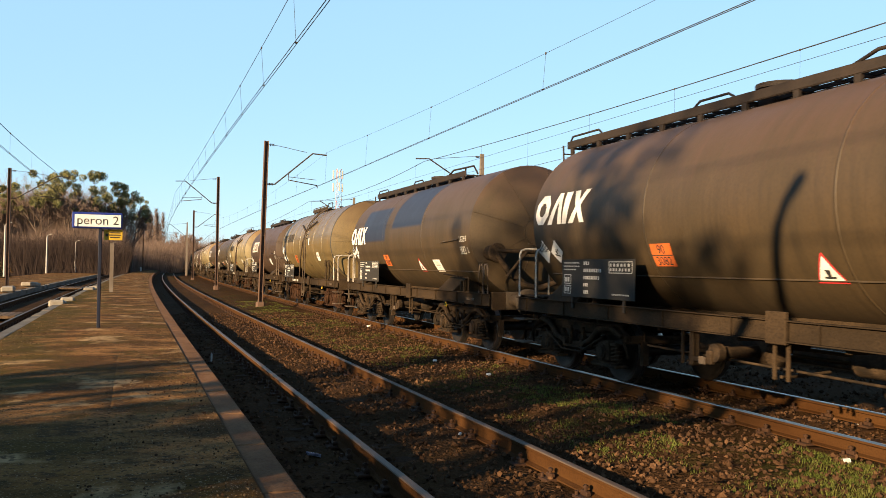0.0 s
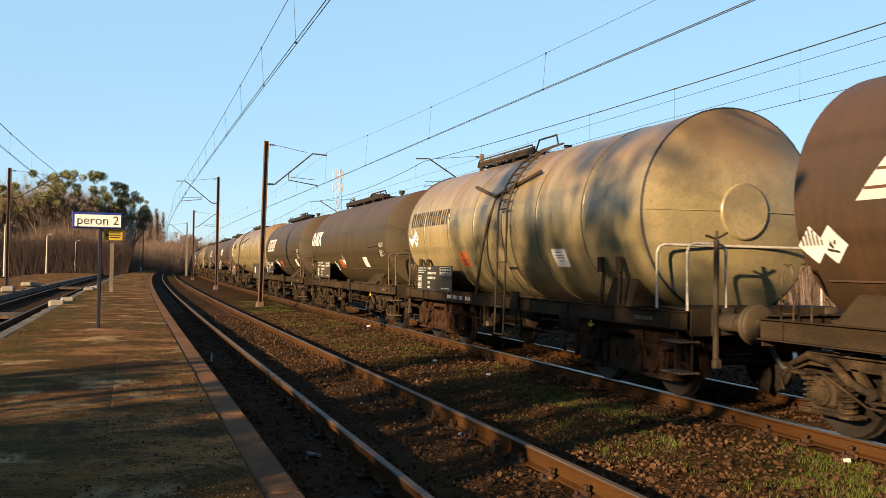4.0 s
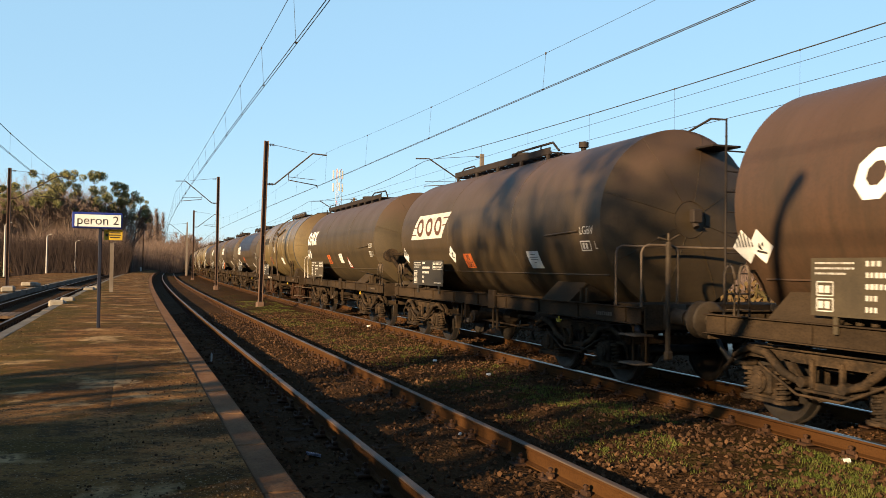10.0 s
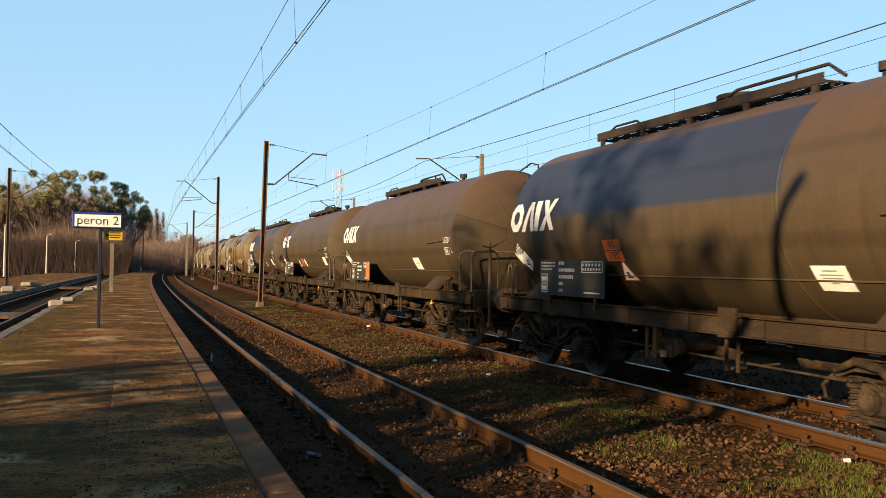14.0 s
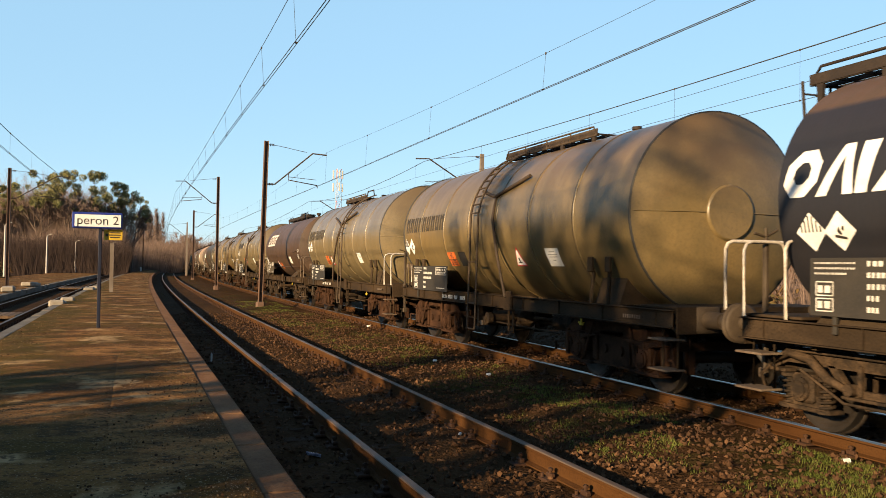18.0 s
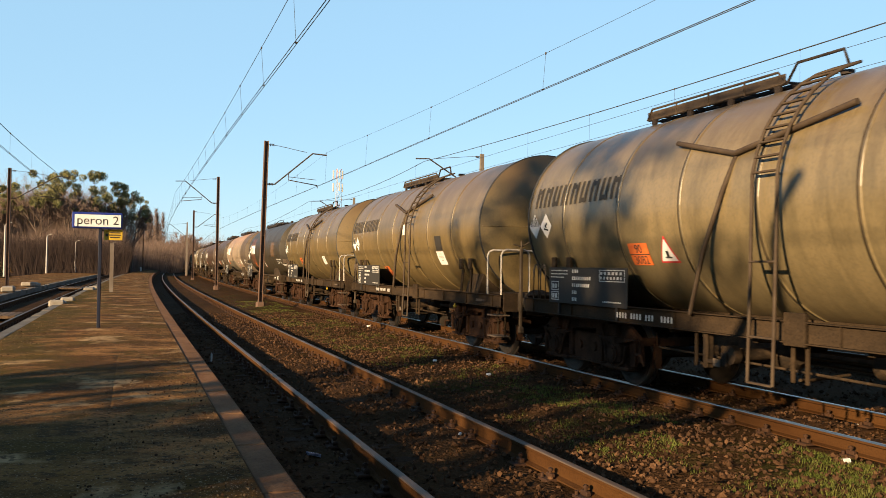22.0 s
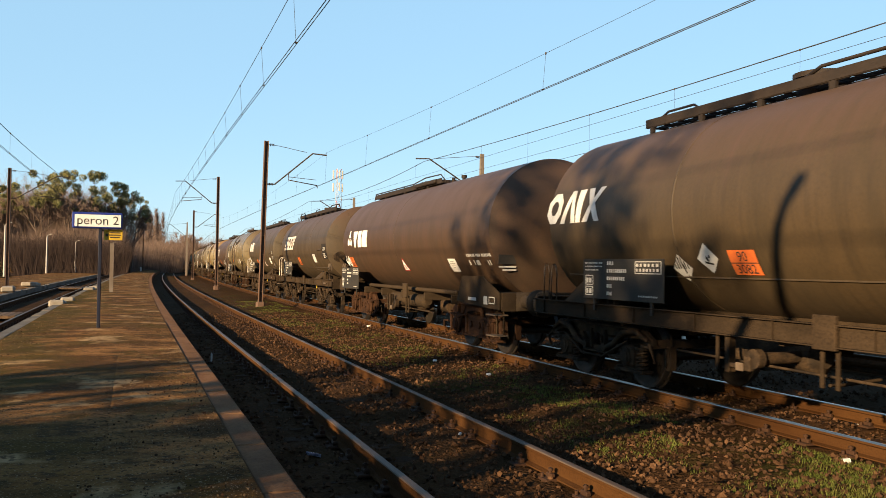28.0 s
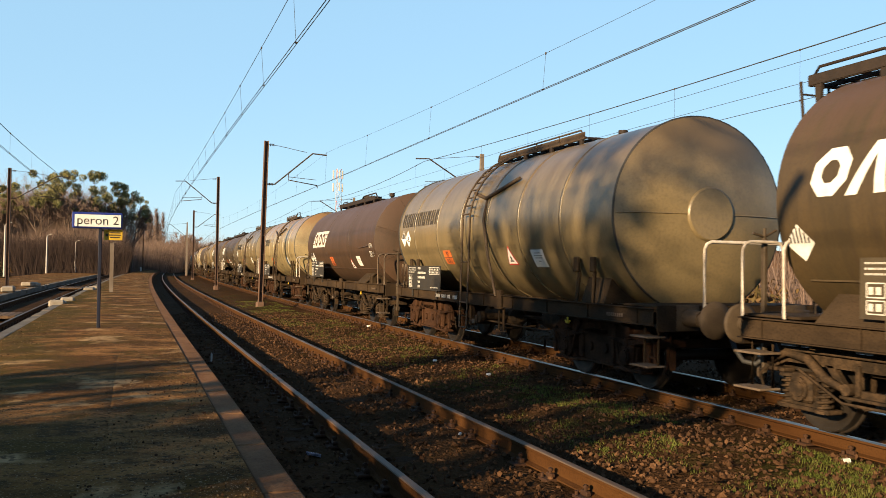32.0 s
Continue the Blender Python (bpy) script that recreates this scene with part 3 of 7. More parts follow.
def tank_text(text, size, yc, a0, R, zc, lift=0.007):
    vs, fs = letters(text)
    out = [(-math.cos(a0 + y * size / R) * (R + lift), yc - x * size, zc + math.sin(a0 + y * size / R) * (R + lift)) for x, y, z in vs]
    return Shape().add(out, fs)


# -- bogies and wheels --
def wheel_mesh():
    """One wheel on the -x side, tread in a second material."""
    sh = Shape()

    def place(a, r, ang):
        return (-a, math.cos(ang) * r, math.sin(ang) * r)
    sh.lathe([(0.82, 0.0), (0.82, 0.10), (0.80, 0.13), (0.775, 0.20), (0.765, 0.34), (0.80, 0.39), (0.815, 0.42), (0.815, 0.455)], 28, place)
    k = len(sh.f)
    sh.lathe([(0.815, 0.455), (0.80, 0.459), (0.722, 0.464)], 28, place)
    k2 = len(sh.f)
    sh.lathe([(0.722, 0.464), (0.716, 0.478), (0.70, 0.488), (0.683, 0.478), (0.683, 0.42), (0.70, 0.39), (0.735, 0.34), (0.735, 0.2), (0.69, 0.11), (0.685, 0.08)], 28, place)
    for i in range(6):
        a = i * math.pi / 3
        sh.cyl((-0.775, math.cos(a) * 0.27, math.sin(a) * 0.27), (-0.787, math.cos(a) * 0.27, math.sin(a) * 0.27), 0.022, 8)
    me = sh.mesh("wheel", m_wheel)
    me.materials.append(m_tread)
    for i in range(k, k2):
        me.polygons[i].material_index = 1
    return me


def spring_shape():
    pts = [(0.072 * math.cos(2 * math.pi * i / 9), 0.072 * math.sin(2 * math.pi * i / 9), 0.27 + 0.30 * i / 49.5) for i in range(50)]
    sh = Shape().tube(pts, 0.0165, 5)
    sh.cyl((0, 0, 0.24), (0, 0, 0.27), 0.105, 12).cyl((0, 0, 0.565), (0, 0, 0.60), 0.10, 12).cyl((0, 0, 0.27), (0, 0, 0.56), 0.045, 8)
    return sh


def bogie_meshes(style, mat):
    """(name, mesh, place) of a bogie's parts, about its pivot; the wheelsets are made apart."""
    out = []
    if style == "coil":
        fr = Shape().prism([(-1.42, 0.62), (-1.2, 0.71), (1.2, 0.71), (1.42, 0.62), (1.42, 0.72), (1.16, 0.86), (-1.16, 0.86), (-1.42, 0.72)], -0.03, 0.03)
        fr.prism([(-0.64, 0.73), (-0.42, 0.46), (0.42, 0.46), (0.64, 0.73), (0.54, 0.73), (0.36, 0.53), (-0.36, 0.53), (-0.54, 0.73)], -0.03, 0.03)
        fr.box((0, 0, 0.852), (0.20, 2.3, 0.03), 0.008).box((0, 0, 0.445), (0.18, 0.8, 0.03), 0.008)
        for y in (-1.3, 1.3):
            fr.box((0, y, 0.62), (0.16, 0.24, 0.04), 0.01)
        for y in (-0.2, 0.2):
            fr.box((-0.04, y, 0.62), (0.06, 0.05, 0.3), 0.01)
        for k in (-1, 1):
            fr.tube([(-0.10, k * 0.30, 0.52), (-0.11, k * 0.55, 0.60), (-0.11, k * 0.8, 0.78), (-0.10, k * 1.1, 0.82), (-0.08, k * 1.38, 0.70)], [0.035, 0.05, 0.05, 0.045, 0.03], 6)
            fr.cyl((-0.13, k * 0.28, 0.53), (-0.03, k * 0.28, 0.53), 0.06, 10)
            fr.tube([(-0.08, k * 1.4, 0.66), (-0.1, k * 1.52, 0.55), (-0.06, k * 1.5, 0.42)], 0.022, 6)
        fr.tube([(-0.13, -0.9, 0.66), (-0.15, -0.3, 0.40), (-0.15, 0.3, 0.40), (-0.13, 0.9, 0.66)], 0.016, 6)
    else:
        half = [(-1.5, 0.40), (-1.45, 0.70), (-1.15, 0.90), (1.15, 0.90), (1.45, 0.70), (1.5, 0.40), (1.2, 0.30), (1.18, 0.62), (0.62, 0.62), (0.6, 0.32), (0.3, 0.26), (-0.3, 0.26), (-0.6, 0.32), (-0.62, 0.62), (-1.18, 0.62), (-1.2, 0.30)]
        fr = Shape().prism(half, -0.028, 0.028)
        fr.box((0, 0, 0.905), (0.22, 2.4, 0.03), 0.008).box((0, 0, 0.275), (0.16, 1.0, 0.03), 0.008)
        for y in (-1.36, -0.45, 0.45, 1.36):
            fr.box((-0.045, y, 0.52), (0.05, 0.07, 0.42), 0.01)
        for y in (-0.22, 0.22):
            fr.cyl((-0.06, y, 0.5), (-0.02, y, 0.5), 0.07, 12)
        for k in (-1, 1):
            fr.tube([(-0.07, k * 0.5, 0.86), (-0.10, k * 0.62, 0.6), (-0.10, k * 0.72, 0.36), (-0.07, k * 0.9, 0.24), (-0.07, k * 1.1, 0.36), (-0.1, k * 1.2, 0.6)], 0.025, 6)
            fr.box((-0.06, k * 0.9, 0.80), (0.09, 0.12, 0.16), 0.015).box((-0.06, 0, 0.74), (0.1, 0.5, 0.06), 0.01)
            fr.tube([(-0.08, k * 1.45, 0.5), (-0.12, k * 1.62, 0.5), (-0.1, k * 1.66, 0.36)], 0.022, 6)
    me_f = fr.mesh("side_frame", mat)
    bx = Shape().box((0, 0, 0.47), (0.24, 0.30, 0.30), 0.03)
    bx.cyl((-0.15, 0, 0.46), (-0.10, 0, 0.46), 0.125, 16).cyl((-0.165, 0, 0.46), (-0.14, 0, 0.46), 0.085, 14)
    bx.box((0, 0, 0.26), (0.2, 0.72, 0.045), 0.012).prism([(-0.3, 0.28), (0.3, 0.28), (0.17, 0.40), (-0.17, 0.40)], -0.06, 0.06)
    for sy in (-1, 1):
        for sz in (-1, 1):
            bx.cyl((-0.165, sy * 0.075, 0.46 + sz * 0.075), (-0.145, sy * 0.075, 0.46 + sz * 0.075), 0.014, 6)
    me_b = bx.mesh("axle_box", mat)
    me_s = spring_shape().mesh("spring", mat)
    leaf = Shape()
    for i in range(5):
        leaf.box((0, 0, 0.68 - 0.016 * i), (0.09, 1.05 - 0.2 * i, 0.014), 0.003)
    leaf.box((0, 0, 0.64), (0.11, 0.09, 0.12), 0.01)
    me_l = leaf.mesh("leaf_spring", mat)
    bl = Shape().box((0, 0, 0.76), (1.9, 0.42, 0.2), 0.03).cyl((0, 0, 0.85), (0, 0, 0.98), 0.26, 18)
    for sx in (-1, 1):
        bl.box((sx * 0.84, 0, 0.88), (0.2, 0.34, 0.1), 0.02)
    me_e = Shape().box((0, 0, 0.66), (1.96, 0.08, 0.12), 0.01).mesh("end_beam", mat)
    me_o = bl.mesh("bolster", mat)
    br = Shape().prism([(-0.035, 0.30), (0.035, 0.30), (0.035, 0.63), (-0.035, 0.63)], -0.82, -0.72).tube([(-0.77, 0, 0.6), (-0.77, 0.02, 0.8)], 0.015, 6)
    me_k = br.mesh("brake_shoe", mat)
    for sx in (-1, 1):
        out.append(("side_frame", me_f, Matrix.Translation((sx * 1.03, 0, 0)) @ Matrix.Rotation(0 if sx < 0 else math.pi, 4, "Z")))
        for sy in (-1, 1):
            out.append(("axle_box", me_b, Matrix.Translation((sx * 1.03, sy * 0.9, 0)) @ Matrix.Rotation(0 if sx < 0 else math.pi, 4, "Z")))
            if style == "coil":
                for k in (-1, 1):
                    out.append(("spring", me_s, Matrix.Translation((sx * 1.05, sy * 0.9 + k * 0.255, 0))))
            else:
                out.append(("leaf_spring", me_l, Matrix.Translation((sx * 1.10, sy * 0.9, 0))))
    out.append(("bolster", me_o, Matrix()))
    for sy in (-1, 1):
        out.append(("end_beam", me_e, Matrix.Translation((0, sy * 1.36, 0))))
        for y in (0.36, 1.44):
            out.append(("brake_shoe", me_k, Matrix.Translation((0, sy * y, 0))))
    return out


BOGIES = {"coil": bogie_meshes("coil", m_bogie), "plate": bogie_meshes("plate", m_bogie_rust)}
ME_WHEEL, ME_AXLE = wheel_mesh(), Shape().cyl((-1.0, 0, 0), (1.0, 0, 0), 0.08, 14).mesh("axle", m_wheel)


# -- what each kind of wagon is made of --
def buffer_shape():
    sh = Shape()
    sh.cyl((0, 0.62, 0), (0, 0.30, 0), 0.115, 16, 0.105).cyl((0, 0.34, 0), (0, 0.06, 0), 0.085, 14)
    sh.lathe([(0.0, 0.002), (0.004, 0.12), (0.02, 0.235), (0.045, 0.24), (0.06, 0.2), (0.07, 0.08)], 24, lambda a, r, ang: (math.cos(ang) * r, a, math.sin(ang) * r))
    return sh.box((0, 0.605, 0), (0.34, 0.03, 0.34), 0.008)


def rail_loop(x, y0, y1, z0, z1, r=0.02):
    return [(x, y0, z0), (x, y0, z1 - 0.12), (x, y0 + 0.04 * (1 if y1 > y0 else -1), z1 - 0.03), (x, y0 + 0.14 * (1 if y1 > y0 else -1), z1), (x, y1 - 0.14 * (1 if y1 > y0 else -1), z1), (x, y1 - 0.04 * (1 if y1 > y0 else -1), z1 - 0.03), (x, y1, z1 - 0.12), (x, y1, z0)]


def cross_loop(x0, x1, y, z0, z1):
    d = 0.1 if x1 > x0 else -0.1
    return [(x0, y, z0), (x0, y, z1 - 0.1), (x0 + d * 0.3, y, z1 - 0.03), (x0 + d, y, z1), (x1 - d, y, z1), (x1 - d * 0.3, y, z1 - 0.03), (x1, y, z1 - 0.1), (x1, y, z0)]


def ladder_shape(p0, p1, wide, rungs, across, r=0.018):
    """Two stiles from p0 to p1 and rungs between; across is the direction of the rungs."""
    sh, p0, p1, w = Shape(), Vector(p0), Vector(p1), Vector(across) * wide / 2
    for k in (-1, 1):
        sh.tube([p0 + k * w, p1 + k * w], r, 6)
    for i in range(rungs):
        p = p0.lerp(p1, (i + 0.5) / rungs)
        sh.tube([p - w, p + w], r * 0.7, 6)
    return sh


SIZES = {  # length, tank from, tank to, radius, centre height, pivots, bogie
    "plain": (12.6, -4.55, 5.18, 1.36, 2.42, (-3.4, 4.1), "coil"),
    "long_walk": (12.6, -4.58, 5.12, 1.36, 2.42, (-3.4, 4.1), "coil"),
    "ribbed": (12.6, -4.75, 5.45, 1.42, 2.47, (-3.75, 4.05), "plate"),
    "ribbed_b": (12.6, -4.75, 5.45, 1.42, 2.47, (-3.75, 4.05), "plate"),
    "ribbed_long": (16.6, -7.1, 7.3, 1.42, 2.50, (-5.6, 5.6), "coil"),
    "frameless": (14.8, -6.3, 6.4, 1.38, 2.42, (-4.9, 4.9), "plate"),
    "frameless_dark": (14.1, -5.9, 6.0, 1.38, 2.42, (-4.5, 4.5), "plate"),
}


def walkway(y0, y1, z, x0, x1, posts, rail_from=None, rail_to=None, mat_rail=None):
    """Grating with side bars and short stands; its own rail on the far end."""
    deck = Shape()
    for i in range(5):
        deck.box((x0 + (x1 - x0) * i / 4, (y0 + y1) / 2, z), (0.035, y1 - y0, 0.05), 0.004)
    k = int((y1 - y0) / 0.35)
    for i in range(k + 1):
        deck.box(((x0 + x1) / 2, y0 + (y1 - y0) * i / k, z), (x1 - x0, 0.03, 0.03), 0.003)
    side = Shape().box((x0 - 0.02, (y0 + y1) / 2, z + 0.045), (0.012, y1 - y0, 0.12), 0.003).box((x1 + 0.02, (y0 + y1) / 2, z + 0.045), (0.012, y1 - y0, 0.12), 0.003)
    stands = []
    for i in range(posts):
        y = y0 + 0.15 + (y1 - y0 - 0.3) * i / (posts - 1)
        st = Shape()
        for x in (x0, x1):
            st.prism([(y - 0.05, z - 0.02), (y + 0.05, z - 0.02), (y + 0.02, z - 0.42), (y - 0.02, z - 0.42)], x - 0.02, x + 0.02)
        st.box(((x0 + x1) / 2, y, z - 0.035), (x1 - x0, 0.05, 0.02), 0.003)
        stands.append(st)
    return deck, side, stands


def kind_parts(kind, frame_mat):
    """List of (name, mesh, label) for one kind of wagon."""
    L, t0, t1, R, zc, piv, bog = SIZES[kind]
    e, top = L / 2, zc + R
    P = []

    def add(name, sh, mat=frame_mat, label=""):
        P.append((name, sh.mesh(name, mat), label))
    frameless = kind in ("ribbed_long", "frameless", "frameless_dark")
    ribbed = kind in ("ribbed", "ribbed_b")
    # underframe
    for sx in (-1, 1):
        if not frameless:
            sh = Shape().box((sx * 1.365, 0, 1.06), (0.014, L - 1.3, 0.20), 0.003)
            sh.box((sx * 1.385, 0, 1.167), (0.07, L - 1.3, 0.014), 0.003).box((sx * 1.385, 0, 0.953), (0.07, L - 1.3, 0.014), 0.003)
            for i in range(9):
                sh.box((sx * 1.380, -e + 1.0 + i * (L - 2.0) / 8, 1.06), (0.035, 0.012, 0.2), 0.002)
            add("solebar", sh)
        else:
            for y0, y1 in ((-e + 0.64, t0 + (2.8 if kind == "ribbed_long" else 2.4)), (t1 - (2.8 if kind == "ribbed_long" else 2.4), e - 0.64)):
                sh = Shape()
                s = 1 if y0 < 0 else -1
                ya, yb = (y0, y1) if s > 0 else (y1, y0)
                sh.prism([(ya, 0.88), (ya, 1.2), (ya + s * 0.55, 1.72), (yb - s * 0.9, 1.72), (yb, 1.72), (yb - s * 0.35, 1.5), (yb - s * 0.5, 0.92), (ya + s * 0.3, 0.88)] if kind == "ribbed_long" else [(ya, 0.9), (ya, 1.2), (ya + s * 0.8, 1.5), (yb - s * 1.0, 1.5), (yb - s * 0.7, 0.98), (ya + s * 0.3, 0.9)], sx * 1.36 - 0.012, sx * 1.36 + 0.012)
                add("end_skirt", sh, m_skirt if kind == "ribbed_long" else m_frame_tan, "sheet skirt below the tank end")
    ys = -e + 0.64
    for s in (-1, 1):
        sh = Shape().box((0, s * (e - 0.63), 1.04), (2.66, 0.03, 0.34), 0.006)
        sh.box((0, s * (e - 0.66), 1.20), (2.66, 0.08, 0.02), 0.004)
        add("headstock", sh)
    sh = Shape()
    for x in (-0.42, 0.42):
        if kind == "ribbed_long":
            for s in (-1, 1):
                sh.box((x, s * (e - 2.45), 1.0), (0.1, 3.5, 0.3), 0.01)
        else:
            sh.box((x, 0, 1.0), (0.1, L - 1.4, 0.3), 0.01)
    for i in (0, 1, 5, 6) if kind == "ribbed_long" else range(7):
        sh.box((0, -e + 1.6 + i * (L - 3.2) / 6, 0.98), (2.55, 0.08, 0.18), 0.008)
    add("centre_sill", sh)
    # saddles
    for y in (t0 + 1.33 if kind in ("plain", "long_walk") else t0 + 0.95, t1 - 1.05):
        for sx in (-1, 1):
            if frameless:
                continue
            sh = Shape()
            if kind in ("plain", "long_walk"):
                # an inclined plate between the solebar and the tank, webs at its ends
                sh.prism([(sx * 1.38, 1.175), (sx * 1.08, 1.46), (sx * 1.06, 1.44), (sx * 1.36, 1.16)], y - 0.48, y + 0.48, "y")
                for k in (-0.44, 0.0, 0.44):
                    sh.prism([(sx * 1.35, 1.17), (sx * 0.5, 1.17), (sx * 0.5, zc - math.sqrt(R * R - 0.25) + 0.02), (sx * 1.05, 1.45)], y + k - 0.012, y + k + 0.012, "y")
                for k in (0.62, 0.8):
                    sh.box((sx * 1.25, y - k, 1.28), (0.05, 0.06, 0.22), 0.006)
            else:
                sh.prism([(sx * 1.2, 1.17), (sx * 0.6, 1.17), (sx * 0.6, 1.2), (sx * 1.05, 1.62)], y - 0.34, y + 0.34, "y")
                for k in (-0.25, 0.25):
                    sh.tube([(sx * 1.34, y + k, 1.12), (sx * 1.30, y + k * 0.9, 1.62), (sx * 1.33, y + k * 0.9, 1.78)], 0.03, 6)
                    sh.box((sx * 1.34, y + k, 1.74), (0.05, 0.13, 0.22), 0.01)
            add("saddle", sh, m_frame_tan)
    # buffers, couplings, hoses
    for s in (-1, 1):
        for x in (-0.875, 0.875):
            sh = Shape()
            b = buffer_shape()
            sh.add(b.v, b.f, True, Matrix.Translation((x, s * e, 1.05)) @ Matrix.Rotation(0 if s < 0 else math.pi, 4, "Z"))
            add("buffer", sh, m_buffer)
        sh = Shape().box((0, s * (e - 0.42), 1.04), (0.07, 0.42, 0.12), 0.02)
        sh.tube([(0, s * (e - 0.24), 1.04), (0.05, s * (e - 0.1), 0.98), (0.05, s * (e - 0.02), 0.9), (-0.05, s * (e - 0.02), 0.9), (-0.05, s * (e - 0.1), 0.98), (0, s * (e - 0.24), 1.04)], 0.025, 6)
        add("coupling_hook", sh, m_bogie)
        for x in (-0.35, 0.3):
            add("brake_hose", Shape().tube([(x, s * (e - 0.55), 0.92), (x, s * (e - 0.42), 0.84), (x, s * (e - 0.32), 0.66), (x * 0.9, s * (e - 0.2), 0.52), (x * 0.7, s * (e - 0.05), 0.50), (x * 0.6, s * (e + 0.0), 0.55)], 0.032, 8), m_black, "black rubber brake hose")
    # handrails, steps and deck at the leading end, grab irons at the other
    deck = Shape().box((0, (1 if kind == "long_walk" else -1) * (e - 1.05), 1.195), (2.6, 0.85, 0.03), 0.006)
    add("end_deck", deck)
    end = 1 if kind == "long_walk" else -1
    if kind in ("plain", "long_walk", "ribbed_b"):
        for k, far_x in ((0.66, -0.80), (1.30, 1.30)):
            add("handrail", Shape().tube(cross_loop(-1.36, far_x, end * (e - k), 1.18, 2.0), 0.019, 8), m_rail_tan if kind == "plain" else m_rail_white, "worn handrail round the end deck")
        add("brake_column", Shape().box((-1.0, end * (e - 0.58), 1.27), (0.055, 0.06, 1.55), 0.01).tube([(-1.0, end * (e - 0.58), 2.0), (-1.0, end * (e - 0.58), 2.16)], 0.02, 6).tube([(-1.16, end * (e - 0.58), 2.10), (-1.0, end * (e - 0.58), 2.06), (-0.84, end * (e - 0.58), 2.14)], 0.016, 6).box((-1.0, end * (e - 0.56), 0.54), (0.11, 0.08, 0.12), 0.02), m_buffer, "worn brake column")
    if kind == "ribbed":
        add("handrail", Shape().tube(cross_loop(-0.62, 1.2, end * (e - 0.6), 1.18, 2.05), 0.024, 8), m_rail_white, "white handrail across the end")
    for z, y in ((0.42, 0.85), (0.80, 0.85)):
        st = Shape().box((-1.32, end * (e - y), z), (0.28, 0.42, 0.025), 0.005)
        add("step", st, m_rail_tan, "worn metal step")
    add("step_hanger", Shape().tube([(-1.25, end * (e - 0.7), 1.0), (-1.25, end * (e - 0.7), 0.42), (-1.25, end * (e - 1.02), 0.42), (-1.25, end * (e - 1.02), 1.0)], 0.02, 6))
    for y in (-end * (e - 0.95), -end * (e - 1.2)):
        add("grab_iron", Shape().tube(rail_loop(-1.36, y, y - 0.18, 1.15, 1.75), 0.016, 6), m_rail_tan)
    # brake gear below the frame
    add("air_tank", Shape().cyl((-0.55, 0.2, 0.72), (-0.55, 1.5, 0.72), 0.19, 18).cyl((-0.55, 0.12, 0.72), (-0.55, 0.2, 0.72), 0.10, 18, 0.19).cyl((-0.55, 1.5, 0.72), (-0.55, 1.58, 0.72), 0.19, 18, 0.1), m_bogie)
    add("brake_cylinder", Shape().cyl((-0.5, -1.7, 0.74), (-0.5, -1.0, 0.74), 0.16, 16).cyl((-0.5, -1.0, 0.74), (-0.5, 0.0, 0.74), 0.03, 8), m_bogie)
    add("brake_rod", Shape().tube([(-0.2, -e + 2.4, 0.62), (-0.2, e - 2.4, 0.62)], 0.025, 6).tube([(-1.15, -2.2, 0.62), (-1.15, 2.0, 0.66)], 0.016, 6), m_bogie)
    lev = Shape().box((-1.30, 0.78, 0.74), (0.10, 0.08, 0.42), 0.01).box((-1.34, 0.55, 0.62), (0.05, 0.34, 0.05), 0.01).box((-1.34, 0.42, 0.66), (0.06, 0.10, 0.16), 0.01)
    add("brake_lever", lev, m_bogie)
    add("lever_plate", Shape().box((-1.38, 0.52, 0.62), (0.02, 0.12, 0.09), 0.004), m_rail_tan, "pale brake lever plate")
    if kind == "ribbed_long":
        # valve rods on their hangers and a light equipment beam below the belly
        for y in (1.15, 0.25):
            add("valve_hanger", Shape().tube([(-1.22, y + 0.16, 1.62), (-1.36, y + 0.05, 1.4), (-1.36, y, 0.95), (-1.3, y - 0.1, 0.55)], 0.035, 6).box((-1.38, y - 0.02, 1.22), (0.05, 0.16, 0.3), 0.012))
        for y, z in ((0.85, 0.95), (0.6, 1.12), (0.9, 0.62), (0.55, 0.55)):
            add("valve_rod", Shape().tube([(-1.34, y - 0.3, z), (-1.32, y + 0.05, z + 0.06), (-1.3, y + 0.3, z + 0.14)], 0.028, 6).box((-1.36, y, z + 0.04), (0.07, 0.1, 0.14), 0.015), m_bogie)
        add("equipment_beam", Shape().box((-1.34, -0.75, 0.95), (0.04, 2.0, 0.15), 0.006).box((-1.3, -0.75, 0.855), (0.12, 2.0, 0.014), 0.003).box((-1.3, -2.35, 1.07), (0.05, 2.2, 0.06), 0.006), m_bogie)
        for y in (0.2, -1.7, -2.05, -2.35):
            add("beam_hanger", Shape().box((-1.3, y, 0.92 if y > -1.6 else 0.86), (0.06, 0.07, 0.42 if y > -1.6 else 0.55), 0.008), m_bogie)
        for y in (-0.62, -0.9, -1.25):
            add("brake_weight", Shape().box((-1.33, y, 0.72), (0.06, 0.05, 0.36), 0.01).box((-1.35, y - 0.08, 0.66), (0.07, 0.16, 0.09), 0.02), m_bogie)
    for y in () if kind == "ribbed_long" else (-0.75, 0.85):
        br = Shape()
        if y < 0:
            br.box((-1.405, y, 1.09), (0.05, 0.3, 0.34), 0.008)
        add("frame_bracket", br.box((-1.34, y + 0.1, 0.75), (0.03, 0.045, 0.42), 0.006).box((-1.34, y - 0.1, 0.75), (0.03, 0.045, 0.42), 0.006).tube([(-1.34, y, 0.58), (-1.1, y + 0.1, 0.56), (-0.6, y + 0.1, 0.6)], 0.018, 6))
